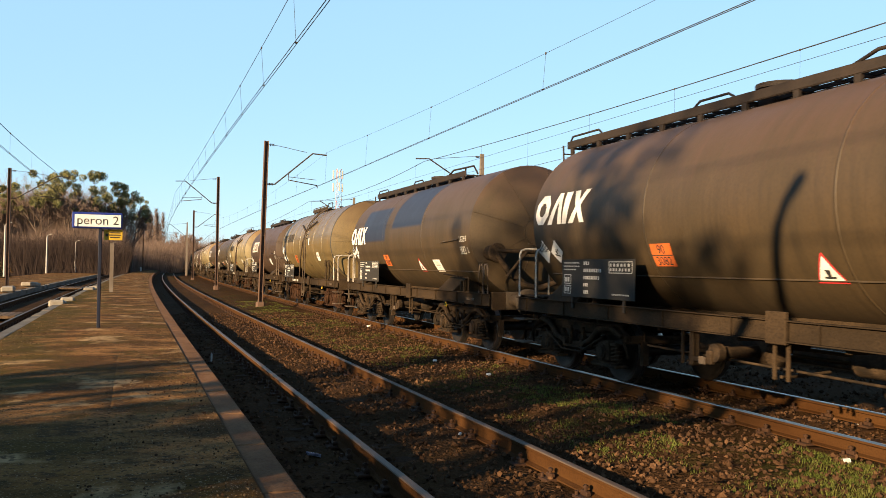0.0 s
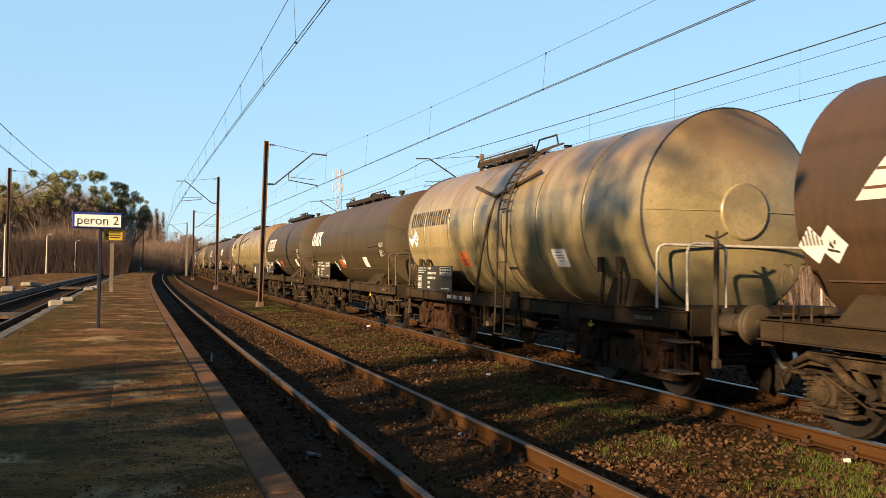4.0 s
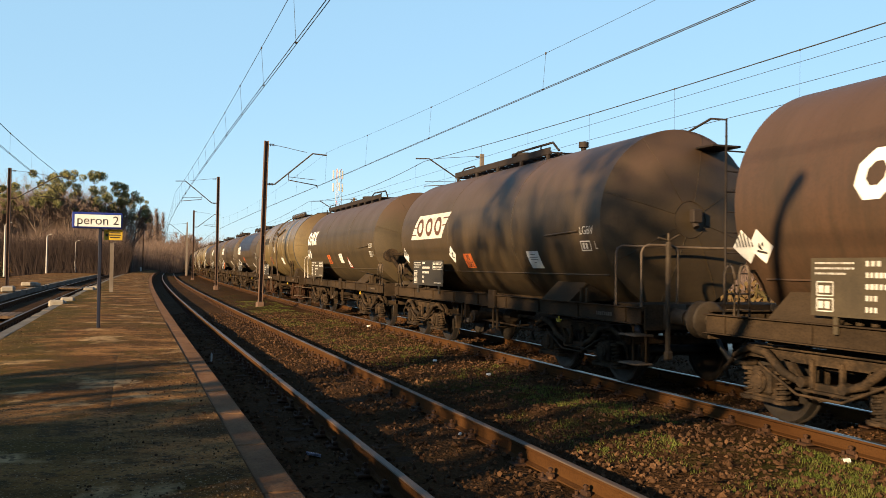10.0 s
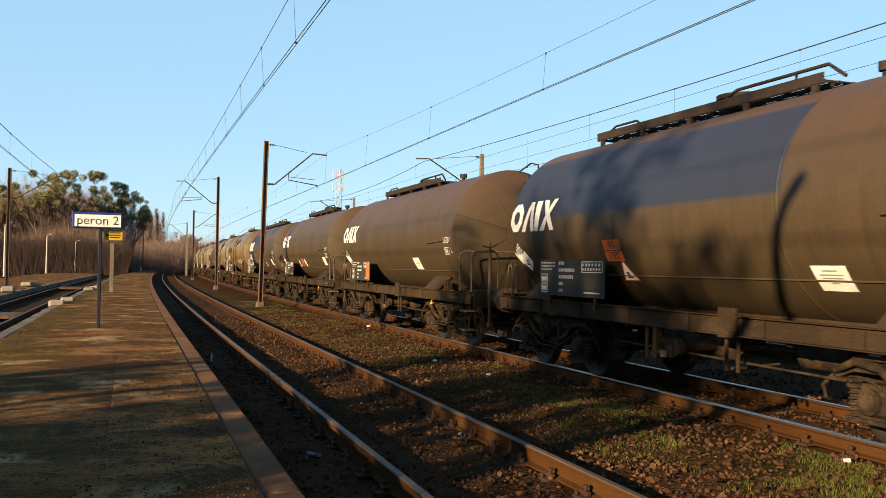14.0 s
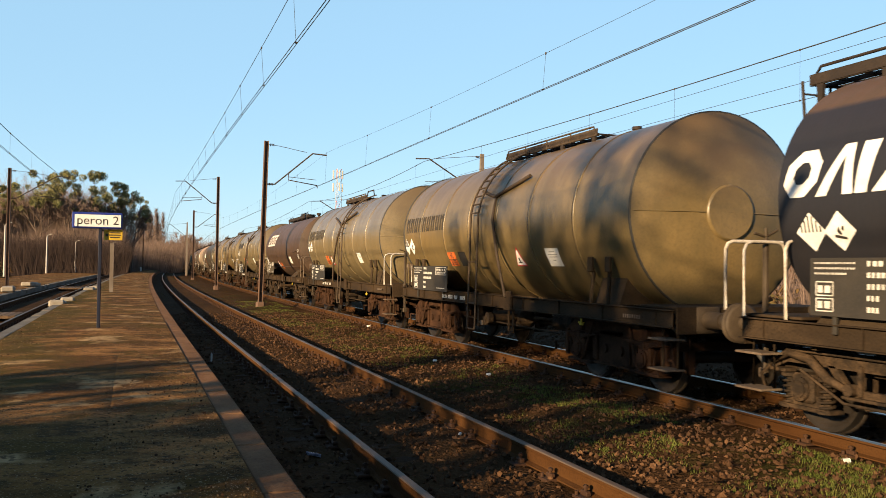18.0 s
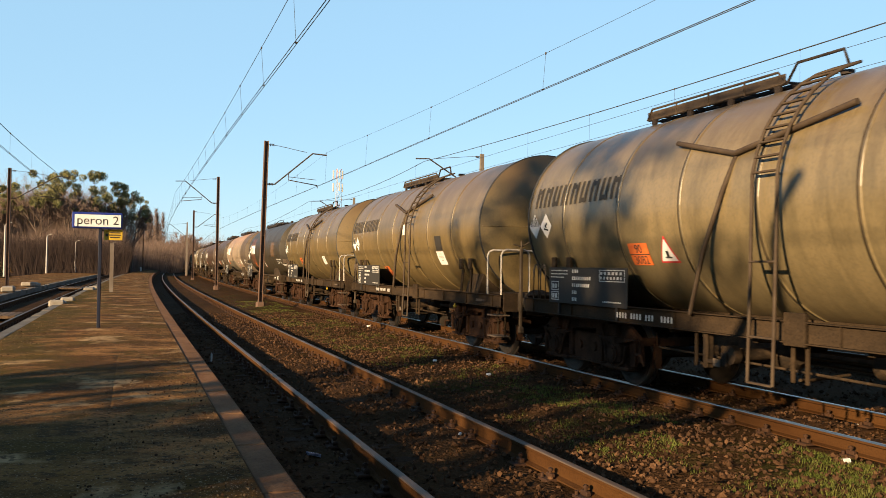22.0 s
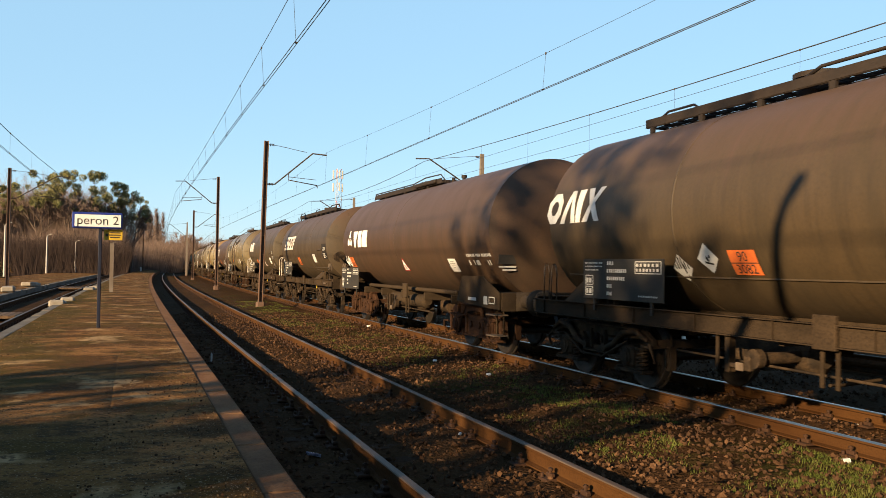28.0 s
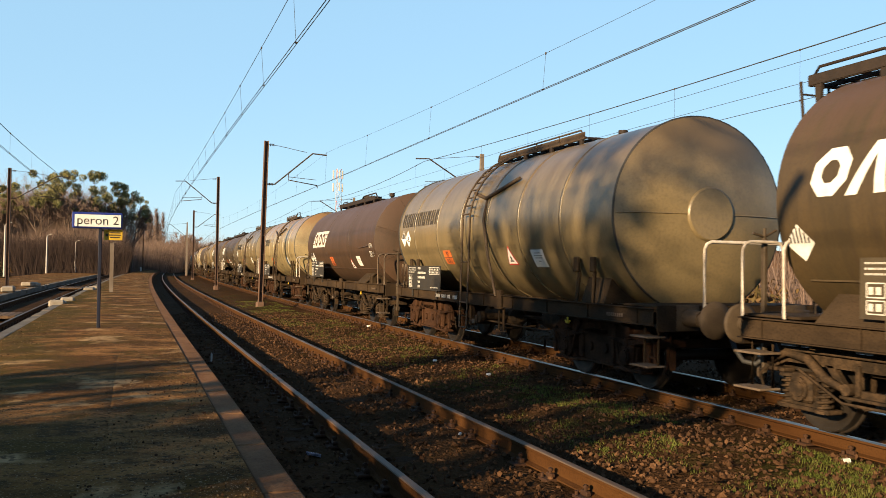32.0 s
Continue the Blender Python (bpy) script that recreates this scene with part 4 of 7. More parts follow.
    # lower outlets
    out = Shape().cyl((0, 0.35, zc - R - 0.12), (0, 0.35, zc - R + 0.1), 0.22, 16).tube([(0, 0.35, zc - R - 0.1), (0, 0.35, 0.78), (-0.9, 0.35, 0.72), (-1.25, 0.35, 0.72)], 0.07, 10).cyl((-1.25, 0.35, 0.72), (-1.34, 0.35, 0.72), 0.11, 14)
    add("bottom_outlet", out, m_bogie)
    # tank fittings
    if kind in ("plain", "long_walk"):
        for y in (t0 + 3.1, t0 + 6.4):
            add("weld_seam", ring(Shape(), y, R, R + 0.004, zc, 0.03), None, "")
        add("head_weld", head_seams(t0, R, zc, 0.26), None, "")
        add("drip_bar", Shape().tube([(-math.cos(-0.13) * (R + 0.02), t0 + 0.65, zc - 0.13 * R), (-math.cos(-0.13) * (R + 0.02), t0 + 1.75, zc - 0.16 * R)], 0.014, 6), None, "")
        seam = Shape().box((-math.cos(-0.66) * R - 0.004, (t0 + t1) / 2, zc + math.sin(-0.66) * R), (0.02, t1 - t0 - 0.4, 0.02), 0.003)
        add("long_seam", seam, None, "")
    if kind in ("plain", "long_walk"):
        add("head_box", Shape().box((0.05, t0 - 0.32, zc + 0.05), (0.16, 0.12, 0.2), 0.015).cyl((0.05, t0 - 0.26, zc), (0.05, t0 - 0.34, zc - 0.12), 0.05, 8), m_dark, "small dark fitting on the tank end")
    if kind == "plain":
        deck, side, stands = walkway(-1.15, 3.85, top + 0.04, -0.42, 0.42, 5)
        add("walkway", deck, m_dark, "dark grating walkway on the tank top")
        add("walkway_edge", side, m_dark)
        for st in stands:
            add("walkway_stand", st, m_dark)
        add("walkway_rail", Shape().tube([(-0.42, 0.75, top + 0.08), (-0.42, 0.35, top + 0.22), (-0.42, -1.2, top + 0.22), (-0.42, -1.45, top + 0.04)], 0.022, 6).tube([(-0.42, -0.7, top + 0.22), (-0.42, -0.7, top)], 0.018, 6), m_dark)
        add("walkway_rail", Shape().tube([(-0.42, 3.6, top + 0.08), (-0.42, 3.3, top + 0.19), (-0.42, 2.7, top + 0.19), (-0.42, 2.5, top + 0.08)], 0.018, 6), m_dark)
        add("hatch", Shape().cyl((0, 0.8, top - 0.05), (0, 0.8, top + 0.2), 0.28, 20).cyl((0, 0.8, top + 0.2), (0, 0.8, top + 0.26), 0.32, 20), m_dark)
        add("vent", Shape().cyl((0, -1.6, top - 0.02), (0, -1.6, top + 0.16), 0.05, 10).cyl((0, -1.6, top + 0.1), (0, -1.6, top + 0.2), 0.09, 10), m_dark)
        add("ladder", ladder_shape((0.45, -e + 1.0, 1.2), (0.45, -e + 1.0, top - 0.25), 0.42, 8, (1, 0, 0)), m_dark, "dark end ladder")
        add("ladder_hoop", Shape().tube([(0.24, -e + 1.0, top - 0.25), (0.24, -e + 1.0, top + 0.05), (0.24, -e + 1.35, top + 0.12), (0.24, t0 + 0.4, top - 0.05)], 0.018, 6), m_dark)
        add("ladder_deck", Shape().box((0.45, t0 - 0.25, top - 0.28), (0.5, 0.5, 0.03), 0.005), m_dark)
    if kind == "long_walk":
        deck, side, stands = walkway(-1.9, t1 + 0.55, top + 0.04, -0.42, 0.42, 9)
        add("walkway", deck, m_dark, "dark grating walkway on the tank top")
        add("walkway_edge", side, m_dark)
        for st in stands:
            add("walkway_stand", st, m_dark)
        add("walkway_rail", Shape().tube([(-0.42, -0.6, top + 0.08), (-0.42, -1.1, top + 0.23), (-0.42, -2.4, top + 0.2), (-0.42, -2.65, top + 0.0)], 0.022, 6).tube([(-0.42, -1.9, top + 0.21), (-0.42, -1.9, top)], 0.018, 6), m_dark)
        add("walkway_rail", Shape().tube([(-0.42, 2.1, top + 0.1), (-0.42, 1.9, top + 0.21), (-0.42, 1.3, top + 0.21), (-0.42, 1.1, top + 0.1)], 0.018, 6), m_dark)
        add("walkway_rail", Shape().tube([(-0.42, t1 + 0.55, top + 0.05), (-0.42, t1 + 0.4, top + 0.22), (-0.42, t1 - 0.5, top + 0.22), (-0.42, t1 - 0.7, top + 0.08)], 0.018, 6), m_dark)
        add("hatch", Shape().cyl((0, 0.8, top - 0.05), (0, 0.8, top + 0.2), 0.28, 20).cyl((0, 0.8, top + 0.2), (0, 0.8, top + 0.26), 0.32, 20), m_dark)
        add("ladder", ladder_shape((-0.3, t1 + 0.36, 1.2), (-0.3, t1 + 0.6, top + 0.08), 0.4, 9, (1, 0, 0)), m_dark, "dark end ladder")
        # steam pipes and valve on the leading head
        for x in (-0.95, 0.95):
            add("heating_flange", Shape().cyl((x, t0 - 0.02, zc - 0.45), (x, t0 - 0.41, zc - 0.45), 0.15, 16), m_bogie)
            add("flange_cap", Shape().cyl((x, t0 - 0.41, zc - 0.45), (x, t0 - 0.47, zc - 0.45), 0.19, 16), m_bogie)
        add("cross_pipe", Shape().tube([(-0.95, t0 - 0.44, zc - 0.42), (0.2, t0 - 0.55, zc - 0.42), (0.95, t0 - 0.55, zc - 0.42)], 0.04, 8), m_bogie)
        add("heating_pipe", Shape().tube([(-0.95, t0 - 0.44, zc - 0.5), (-0.75, t0 - 0.5, zc - 0.8), (-0.5, t0 - 0.55, zc - 1.05), (-0.1, t0 - 0.55, zc - 1.15), (0.4, t0 - 0.55, zc - 1.0), (0.8, t0 - 0.5, zc - 0.7)], 0.06, 8), m_bogie)
        add("stay_pipe", Shape().tube([(-0.35, t0 - 0.55, zc - 0.42), (-0.6, t0 - 0.62, 1.75), (-0.85, t0 - 0.7, 1.5)], 0.03, 6), m_bogie)
        add("steam_trap", Shape().cyl((-0.62, t0 - 0.5, 1.55), (-0.62, t0 - 0.64, 1.55), 0.1, 12), m_bogie)
        add("valve_wheel", Shape().tube([(0.0 + 0.1 * math.cos(a), t0 - 0.62, zc - 0.42 + 0.1 * math.sin(a)) for a in [2 * math.pi * i / 14 for i in range(14)]], 0.015, 5, True).tube([(0, t0 - 0.4, zc - 0.42), (0, t0 - 0.66, zc - 0.42)], 0.02, 6), m_bogie)
        pl = Shape().tube([(-1.3, -e + 1.9, 1.18), (-1.3, -e + 1.9, 1.45), (-1.3, -e + 3.4, 1.52)], 0.018, 6)
        add("pull_rod", pl)
    if ribbed or kind == "ribbed_long":
        for y in (4.2, 2.63, 1.2, -0.2, -1.58, -3.14) if ribbed else [5.72 - 1.235 * i for i in range(11)]:
            add("rib_band", ring(Shape(), y, R - 0.005, R + 0.010, zc, 0.035), None, "raised band round the tank")
            # dark line along the band: grime and the rib's shade in one colour
            for k in (0.034,) if ribbed else (0.032, -0.034):
                add("grime_band", ring(Shape(), y + k, R, R + 0.004, zc, 0.03), m_grime_shade, "dark grime and painted rib shade beside the band")
        if ribbed:
            for y in (t0 + 0.02, t1 - 0.02):
                add("rim_band", ring(Shape(), y, R - 0.01, R + 0.022, zc, 0.035), m_black, "black rim of the tank end")
            disc = Shape().lathe([(t0 - 0.275, 0.36), (t0 - 0.262, 0.385), (t0 - 0.24, 0.39)], 28, lambda a, r, ang: (math.cos(ang) * r, a, zc + math.sin(ang) * r))
            disc.lathe([(t0 - 0.272, 0.002), (t0 - 0.272, 0.36)], 28, lambda a, r, ang: (math.cos(ang) * r, a, zc + math.sin(ang) * r))
            add("head_disc", disc, None, "")
            add("head_weld", Shape().tube([(x, t0 - 0.262 * (1 - (x / R) ** 2) - 0.004, zc) for x in [-R * 0.98 + R * 1.96 * i / 12 for i in range(13)]], 0.009, 5), None, "")
        else:
            add("head_weld", head_seams(t0, R, zc, 0.26, 10), None, "")
            for y in (t0 + 0.02, t1 - 0.02):
                add("rim_band", ring(Shape(), y, R - 0.01, R + 0.015, zc, 0.05), None, "")
        yl = {"ribbed": 0.65, "ribbed_b": -0.40, "ribbed_long": 1.95}[kind]
        fl = -1 if kind == "ribbed_b" else 1
        # side ladder that follows the tank over the shoulder
        lad = Shape()
        arc = [(-math.cos(a) * (R + 0.10), zc + math.sin(a) * (R + 0.10)) for a in [0.15 + 1.15 * i / 7 for i in range(8)]]
        line = [(-R - 0.13, 0.5), (-R - 0.11, 1.2)] + arc
        for k in (-0.19, 0.19):
            lad.tube([(x, yl + k, z) for x, z in line], 0.02, 6)
        for i in range(14):
            t = i / 13 * (len(line) - 1.01)
            j = int(t)
            x = line[j][0] + (line[j + 1][0] - line[j][0]) * (t - j)
            z = line[j][1] + (line[j + 1][1] - line[j][1]) * (t - j)
            lad.box((x, yl, z), (0.05, 0.38, 0.022), 0.004)
        add("side_ladder", lad, m_lad, "rusty side ladder over the tank shoulder")
        if kind == "ribbed_long":
            add("ladder_bracket", Shape().tube([(-R - 0.12, yl + 0.05, 1.0), (-R - 0.02, yl - 0.62, 1.42)], 0.02, 6), m_lad)
        else:
            add("ladder_bracket", Shape().tube([(-R - 0.02, yl - fl * 1.35, 1.15), (-R - 0.06, yl - fl * 1.05, 1.9), (-R - 0.03, yl - fl * 0.75, zc + 0.1), (-R * 0.93, yl - fl * 0.65, zc + 0.55)], 0.03, 6), m_lad)
        if kind == "ribbed_long":
            add("gutter", Shape().tube([(-R * 0.955, yl - 0.25, zc - 0.15), (-R * 0.955, yl - 0.3, zc + 0.48), (-R * 0.88, yl - 3.2, zc + 0.74)], 0.02, 6), m_lad, "drip rail on the tank side")
        else:
            add("gutter", Shape().tube([(-R * (0.90 if fl > 0 else 0.86), yl + (0.1 if fl > 0 else -0.95), zc + (0.68 if fl > 0 else 0.84)), (-R * 0.955, yl - fl * 0.65, zc + 0.52), (-R * 0.87, yl - fl * 1.9, zc + 0.80)], 0.035, 6), m_lad, "sloping drip gutter on the tank side")
        d0, d1 = {"ribbed": (yl - 2.8, yl + 0.9), "ribbed_b": (yl + 0.9, yl + 3.8), "ribbed_long": (yl - 4.4, yl + 1.6)}[kind]
        deck, side, stands = walkway(d0, d1, top + 0.03, -0.42, 0.42, 8 if kind == "ribbed_long" else 4)
        add("walkway", deck, m_dark, "grating walkway on the tank top")
        add("walkway_edge", side, m_dark if kind == "ribbed_long" else m_lad)
        for st in stands:
            add("walkway_stand", st, m_dark)
        rail = Shape().tube([(-0.45, d0, top + 0.02), (-0.45, d0 + 0.12, top + 0.17), (-0.45, d1 - 0.12, top + 0.17), (-0.45, d1, top + 0.02)], 0.016, 6)
        for i in range(1, 4):
            y = d0 + (d1 - d0) * i / 4
            rail.tube([(-0.45, y, top), (-0.45, y, top + 0.17)], 0.014, 6)
        add("walkway_rail", rail, m_lad)
        if kind == "ribbed_b":
            add("walkway_rail", Shape().tube([(-0.45, yl + 0.85, top + 0.03), (-0.45, yl + 0.7, top + 0.22), (-0.45, yl + 0.0, top + 0.22), (-0.45, yl - 0.08, top + 0.02)], 0.018, 6), m_dark)
        add("hatch", Shape().cyl((0, (d0 + d1) / 2, top - 0.05), (0, (d0 + d1) / 2, top + 0.08), 0.26, 20).cyl((0, (d0 + d1) / 2, top + 0.08), (0, (d0 + d1) / 2, top + 0.12), 0.3, 20), m_dark)
        add("vent", Shape().cyl((0, d0 - 0.5, top - 0.02), (0, d0 - 0.5, top + 0.10), 0.05, 10).cyl((0, d0 - 0.5, top + 0.06), (0, d0 - 0.5, top + 0.11), 0.08, 10), m_dark)
    if kind.startswith("frameless"):
        add("weld_seam", ring(Shape(), 0.4, R, R + 0.004, zc, 0.03), None, "")
        deck, side, stands = walkway(-0.4, t1 - 0.1, top + 0.02, -0.35, 0.35, 7)
        add("walkway", deck, m_dark, "dark grating walkway on the tank top")
        add("walkway_edge", side, m_dark)
        for st in stands[1::2]:
            add("walkway_stand", st, m_dark)
        rail = Shape().tube([(-0.36, t1, top - 0.02), (-0.36, t1 - 0.15, top + 0.16), (-0.36, 1.9, top + 0.16), (-0.36, 0.9, top + 0.24), (-0.36, -0.3, top + 0.22), (-0.36, -0.7, top)], 0.016, 6)
        for i in range(6):
            rail.tube([(-0.36, 5.2 - i * 0.8, top - 0.03), (-0.36, 5.2 - i * 0.8, top + 0.16)], 0.014, 6)
        add("walkway_rail", rail, m_dark)
        add("hatch", Shape().box((0, 0.8, top + 0.07), (0.9, 1.7, 0.10), 0.02), m_dark)
        add("vent", Shape().cyl((0, -1.0, top - 0.02), (0, -1.0, top + 0.14), 0.05, 10).cyl((0, -1.0, top + 0.08), (0, -1.0, top + 0.15), 0.07, 10).cyl((-0.2, -0.8, top - 0.03), (-0.2, -0.8, top + 0.1), 0.045, 8), m_dark)
        for y in (1.4, -0.2):
            add("air_tank", Shape().cyl((-1.0, y, 0.84), (-1.0, y - 1.1, 0.84), 0.16, 18).cyl((-1.0, y + 0.06, 0.84), (-1.0, y, 0.84), 0.09, 18, 0.16).cyl((-1.0, y - 1.1, 0.84), (-1.0, y - 1.16, 0.84), 0.16, 18, 0.09), m_frame_tan)
        add("side_pipe", Shape().tube([(-1.1, -3.6, 1.12), (-1.1, 3.6, 1.12)], 0.05, 8))
    return P, bog


m_dark = surface("dark_fitting_steel", (0.01485, 0.01089, 0.00858), (0.02475, 0.01716, 0.01254), 0.75, 0.0, 3.0, 50, 0.2)
m_rail_tan = surface("worn_tan_handrail", (0.108, 0.081, 0.05625), (0.0585, 0.0405, 0.027), 0.65, 0.0, 6.0, 50, 0.2, c3=(0.0405, 0.0225, 0.0135))
m_grime_shade = surface("grime_and_rib_shade", (0.020, 0.014, 0.008), (0.045, 0.031, 0.016), 0.6, 0.0, 1.6, 30, 0.05, low=0.4, high=0.6)
m_lad = surface("rusty_ladder_steel", (0.054, 0.0378, 0.0234), (0.0324, 0.02088, 0.01296), 0.75, 0.0, 4.0, 50, 0.2)
m_skirt = surface("dark_grey_skirt_paint", (0.038, 0.031, 0.022), (0.026, 0.021, 0.0155), 0.85, 0.0, 2.0, 40, 0.1)
KINDS = {k: kind_parts(k, m_frame_tan if k.startswith("frameless") else m_frame) for k in SIZES}
TANKS = {k: tank_shape(v[1], v[2], v[3], v[4]).mesh("tank", m_black) for k, v in SIZES.items()}


def own_material(ob, mat):
    ob.material_slots[0].link = "OBJECT"
    ob.material_slots[0].material = mat
    return ob


def mark_shapes(mark, kind):
    """Owner's marks as plain blocks in their colours: list of (name, shape, material, label), about y = 0."""
    L, t0, t1, R, zc, piv, bog = SIZES[kind]
    out = []
    if mark in ("white4", "dark4"):
        a0 = 0.15 if mark == "white4" else 0.28
        mat, lab = (m_white, "white shape of the owner's mark") if mark == "white4" else (m_board, "dark shape of the owner's mark")
        k = 1.0 if mark == "white4" else 0.8

        def lean(pts):
            return [(k * (x + 0.22 * h), k * h) for x, h in pts]
        ring_out = [(-0.52 + 0.25 * math.cos(2 * math.pi * i / 8 + 0.39), 0.26 * math.sin(2 * math.pi * i / 8 + 0.39)) for i in range(9)]
        ring_in = [(-0.52 + 0.115 * math.cos(2 * math.pi * i / 8 + 0.39), 0.12 * math.sin(2 * math.pi * i / 8 + 0.39)) for i in range(9)]
        out.append(("mark_ring", merge(*[decal(lean([ring_out[i], ring_in[i], ring_in[i + 1], ring_out[i + 1]]), 0, a0, R, zc, 0.005, 2) for i in range(8)]), mat, lab))
        out.append(("mark_wedge", merge(decal(lean([(-0.27, -0.25), (-0.13, -0.25), (0.03, 0.25), (-0.07, 0.25)]), 0, a0, R, zc, 0.005), decal(lean([(0.07, -0.25), (0.2, -0.25), (0.06, 0.25), (-0.03, 0.25)]), 0, a0, R, zc, 0.006)), mat, lab))
        out.append(("mark_bar", decal(lean([(0.22, -0.25), (0.36, -0.25), (0.36, 0.25), (0.16, 0.25)]), 0, a0, R, zc, 0.005), mat, lab))
        out.append(("mark_bow", merge(decal(lean([(0.42, -0.25), (0.58, -0.25), (0.68, 0.0), (0.58, 0.0)]), 0, a0, R, zc, 0.005), decal(lean([(0.78, -0.25), (0.92, -0.25), (0.72, 0.03), (0.60, 0.0)]), 0, a0, R, zc, 0.006), decal(lean([(0.58, 0.0), (0.70, 0.0), (0.60, 0.25), (0.44, 0.25)]), 0, a0, R, zc, 0.007), decal(lean([(0.62, 0.02), (0.72, 0.0), (0.92, 0.25), (0.78, 0.25)]), 0, a0, R, zc, 0.008)), mat, lab))
    elif mark == "slant":
        a0 = 0.13
        out.append(("mark_panel", decal([(-1.3, -0.28), (0.85, -0.28), (1.3, 0.28), (-0.85, 0.28)], 0, a0, R, zc), m_offwhite, "slanted white panel"))
        for x in (-0.62, 0.0, 0.6):
            n, vs = 18, []
            for i in range(n + 1):
                a = 2 * math.pi * i / n
                for r in (0.12, 0.21):
                    aa = a0 + (-0.01 + math.sin(a) * r) / R
                    vs.append((-math.cos(aa) * (R + 0.008), -(x + math.cos(a) * r * 1.1), zc + math.sin(aa) * (R + 0.008)))
            out.append(("mark_ring", Shape().add(vs, [(2 * i, 2 * i + 1, 2 * i + 3, 2 * i + 2) for i in range(n)]), m_brownmark, "brown ring on the panel"))
        for h in (-0.17, 0.0, 0.16):
            k = (h + 0.28) * 0.8
            for x0, x1 in ((-1.29 + k, -0.88), (0.88, 0.86 + k)):
                if x1 - x0 > 0.1:
                    out.append(("mark_line", decal([(x0, h - 0.014), (x1, h - 0.014), (x1, h + 0.014), (x0, h + 0.014)], 0, a0, R, zc, 0.008, 1), m_brownmark, ""))
    elif mark == "three":
        a0 = 0.10
        for i in range(3):
            a = math.pi / 2 + i * 2 * math.pi / 3
            c, s = math.cos(a), math.sin(a)
            q = [(-0.92 + 0.07 * c - 0.12 * s, 0.07 * s + 0.12 * c), (-0.92 + 0.07 * c + 0.12 * s, 0.07 * s - 0.12 * c), (-0.92 + 0.28 * c + 0.06 * s, 0.28 * s - 0.06 * c), (-0.92 + 0.28 * c - 0.06 * s, 0.28 * s + 0.06 * c)]
            out.append(("emblem_arm", decal(q, 0, a0, R, zc), m_white, "white arm of the emblem"))
        for q in ([(-0.36, -0.24), (-0.22, -0.24), (0.02, 0.24), (-0.5, 0.24)], [(0.05, -0.24), (0.42, -0.24), (0.45, 0.24), (0.08, 0.24)], [(0.5, -0.24), (1.08, -0.24), (1.1, 0.24), (0.53, 0.24)]):
            out.append(("mark_block", decal(q, 0, a0, R, zc), m_white, "white block of the owner's mark"))
    elif mark == "nine":
        a0 = 0.20
        for i in range(9):
            x = -1.32 + i * 0.295
            q = [[(x, -0.17), (x + 0.07, -0.17), (x + 0.07, 0.17), (x, 0.17)], [(x + 0.14, -0.17), (x + 0.21, -0.17), (x + 0.21, 0.17), (x + 0.14, 0.17)], [(x + 0.05, 0.07), (x + 0.16, 0.07), (x + 0.16, 0.14), (x + 0.05, 0.14)]]
            if i in (2, 5, 7):
                q[2] = [(x + 0.05, -0.16), (x + 0.16, -0.16), (x + 0.16, -0.09), (x + 0.05, -0.09)]
            out.append(("mark_block", merge(*[decal(p, 0, a0, R, zc, 0.006, 3) for p in q]), m_faded, "faded dark block of the owner's mark"))
    return out


def board_bars(rng, x, y0, y1, z0, z1):
    """Unreadable white lettering on the number board, as bars, with two framed boxes."""
    sh = Shape()
    w = y1 - y0

    def bar(a, b, z, h, k, fill=0.78):
        ya, yb = y1 - w * a, y1 - w * b
        for j in range(k):
            g0, g1 = ya + (yb - ya) * j / k, ya + (yb - ya) * (j + fill * rng.uniform(0.75, 1.1)) / k
            sh.box((x, (g0 + g1) / 2, z), (0.003, abs(g1 - g0), h), 0.0005)

    def frame_box(a, b, zl, zh):
        ya, yb = y1 - w * a, y1 - w * b
        for z in (zl, zh):
            sh.box((x, (ya + yb) / 2, z), (0.003, abs(yb - ya), 0.012), 0.0005)
        for y in (ya, yb):
            sh.box((x, y, (zl + zh) / 2), (0.003, 0.012, zh - zl), 0.0005)
    for i in range(3):
        bar(0.03, 0.27 - 0.05 * (i == 2), z1 - 0.05 - i * 0.05, 0.019, 14, 0.62)
    frame_box(0.04, 0.14, z0 + 0.20, z0 + 0.33)
    frame_box(0.04, 0.14, z0 + 0.05, z0 + 0.17)
    bar(0.05, 0.13, z0 + 0.26, 0.07, 2)
    bar(0.05, 0.13, z0 + 0.11, 0.07, 2)
    for i, b in enumerate((0.42, 0.58, 0.56, 0.40, 0.40)):
        bar(0.33, b, z1 - 0.055 - i * 0.105, 0.050, max(2, round((b - 0.33) / 0.026)), 0.66)
    frame_box(0.68, 0.97, z1 - 0.19, z1 - 0.035)
    bar(0.69, 0.96, z1 - 0.08, 0.04, 6, 0.55)
    bar(0.69, 0.96, z1 - 0.145, 0.04, 7, 0.55)
    bar(0.72, 0.94, z0 + 0.07, 0.022, 12, 0.62)
    return sh


m_faded = surface("faded_dark_lettering", (0.02571, 0.02057, 0.01361), (0.04235, 0.03327, 0.02118), 0.6, 0.0, 5.0, 30, 0.05)
m_panel = surface("dark_painted_panel", (0.014, 0.011, 0.008), (0.022, 0.016, 0.011), 0.6, 0.0, 4.0, 40, 0.05)
m_brownmark = surface("brown_mark_paint", (0.078, 0.036, 0.021), (0.06, 0.03, 0.018), 0.6, 0.0, 4.0, 40, 0.05)
ALL_WHEELS = []
MESH_CACHE = {}


def cached(key, make, mat):
    if key not in MESH_CACHE:
        MESH_CACHE[key] = make().mesh(key[0], mat)
    return MESH_CACHE[key]


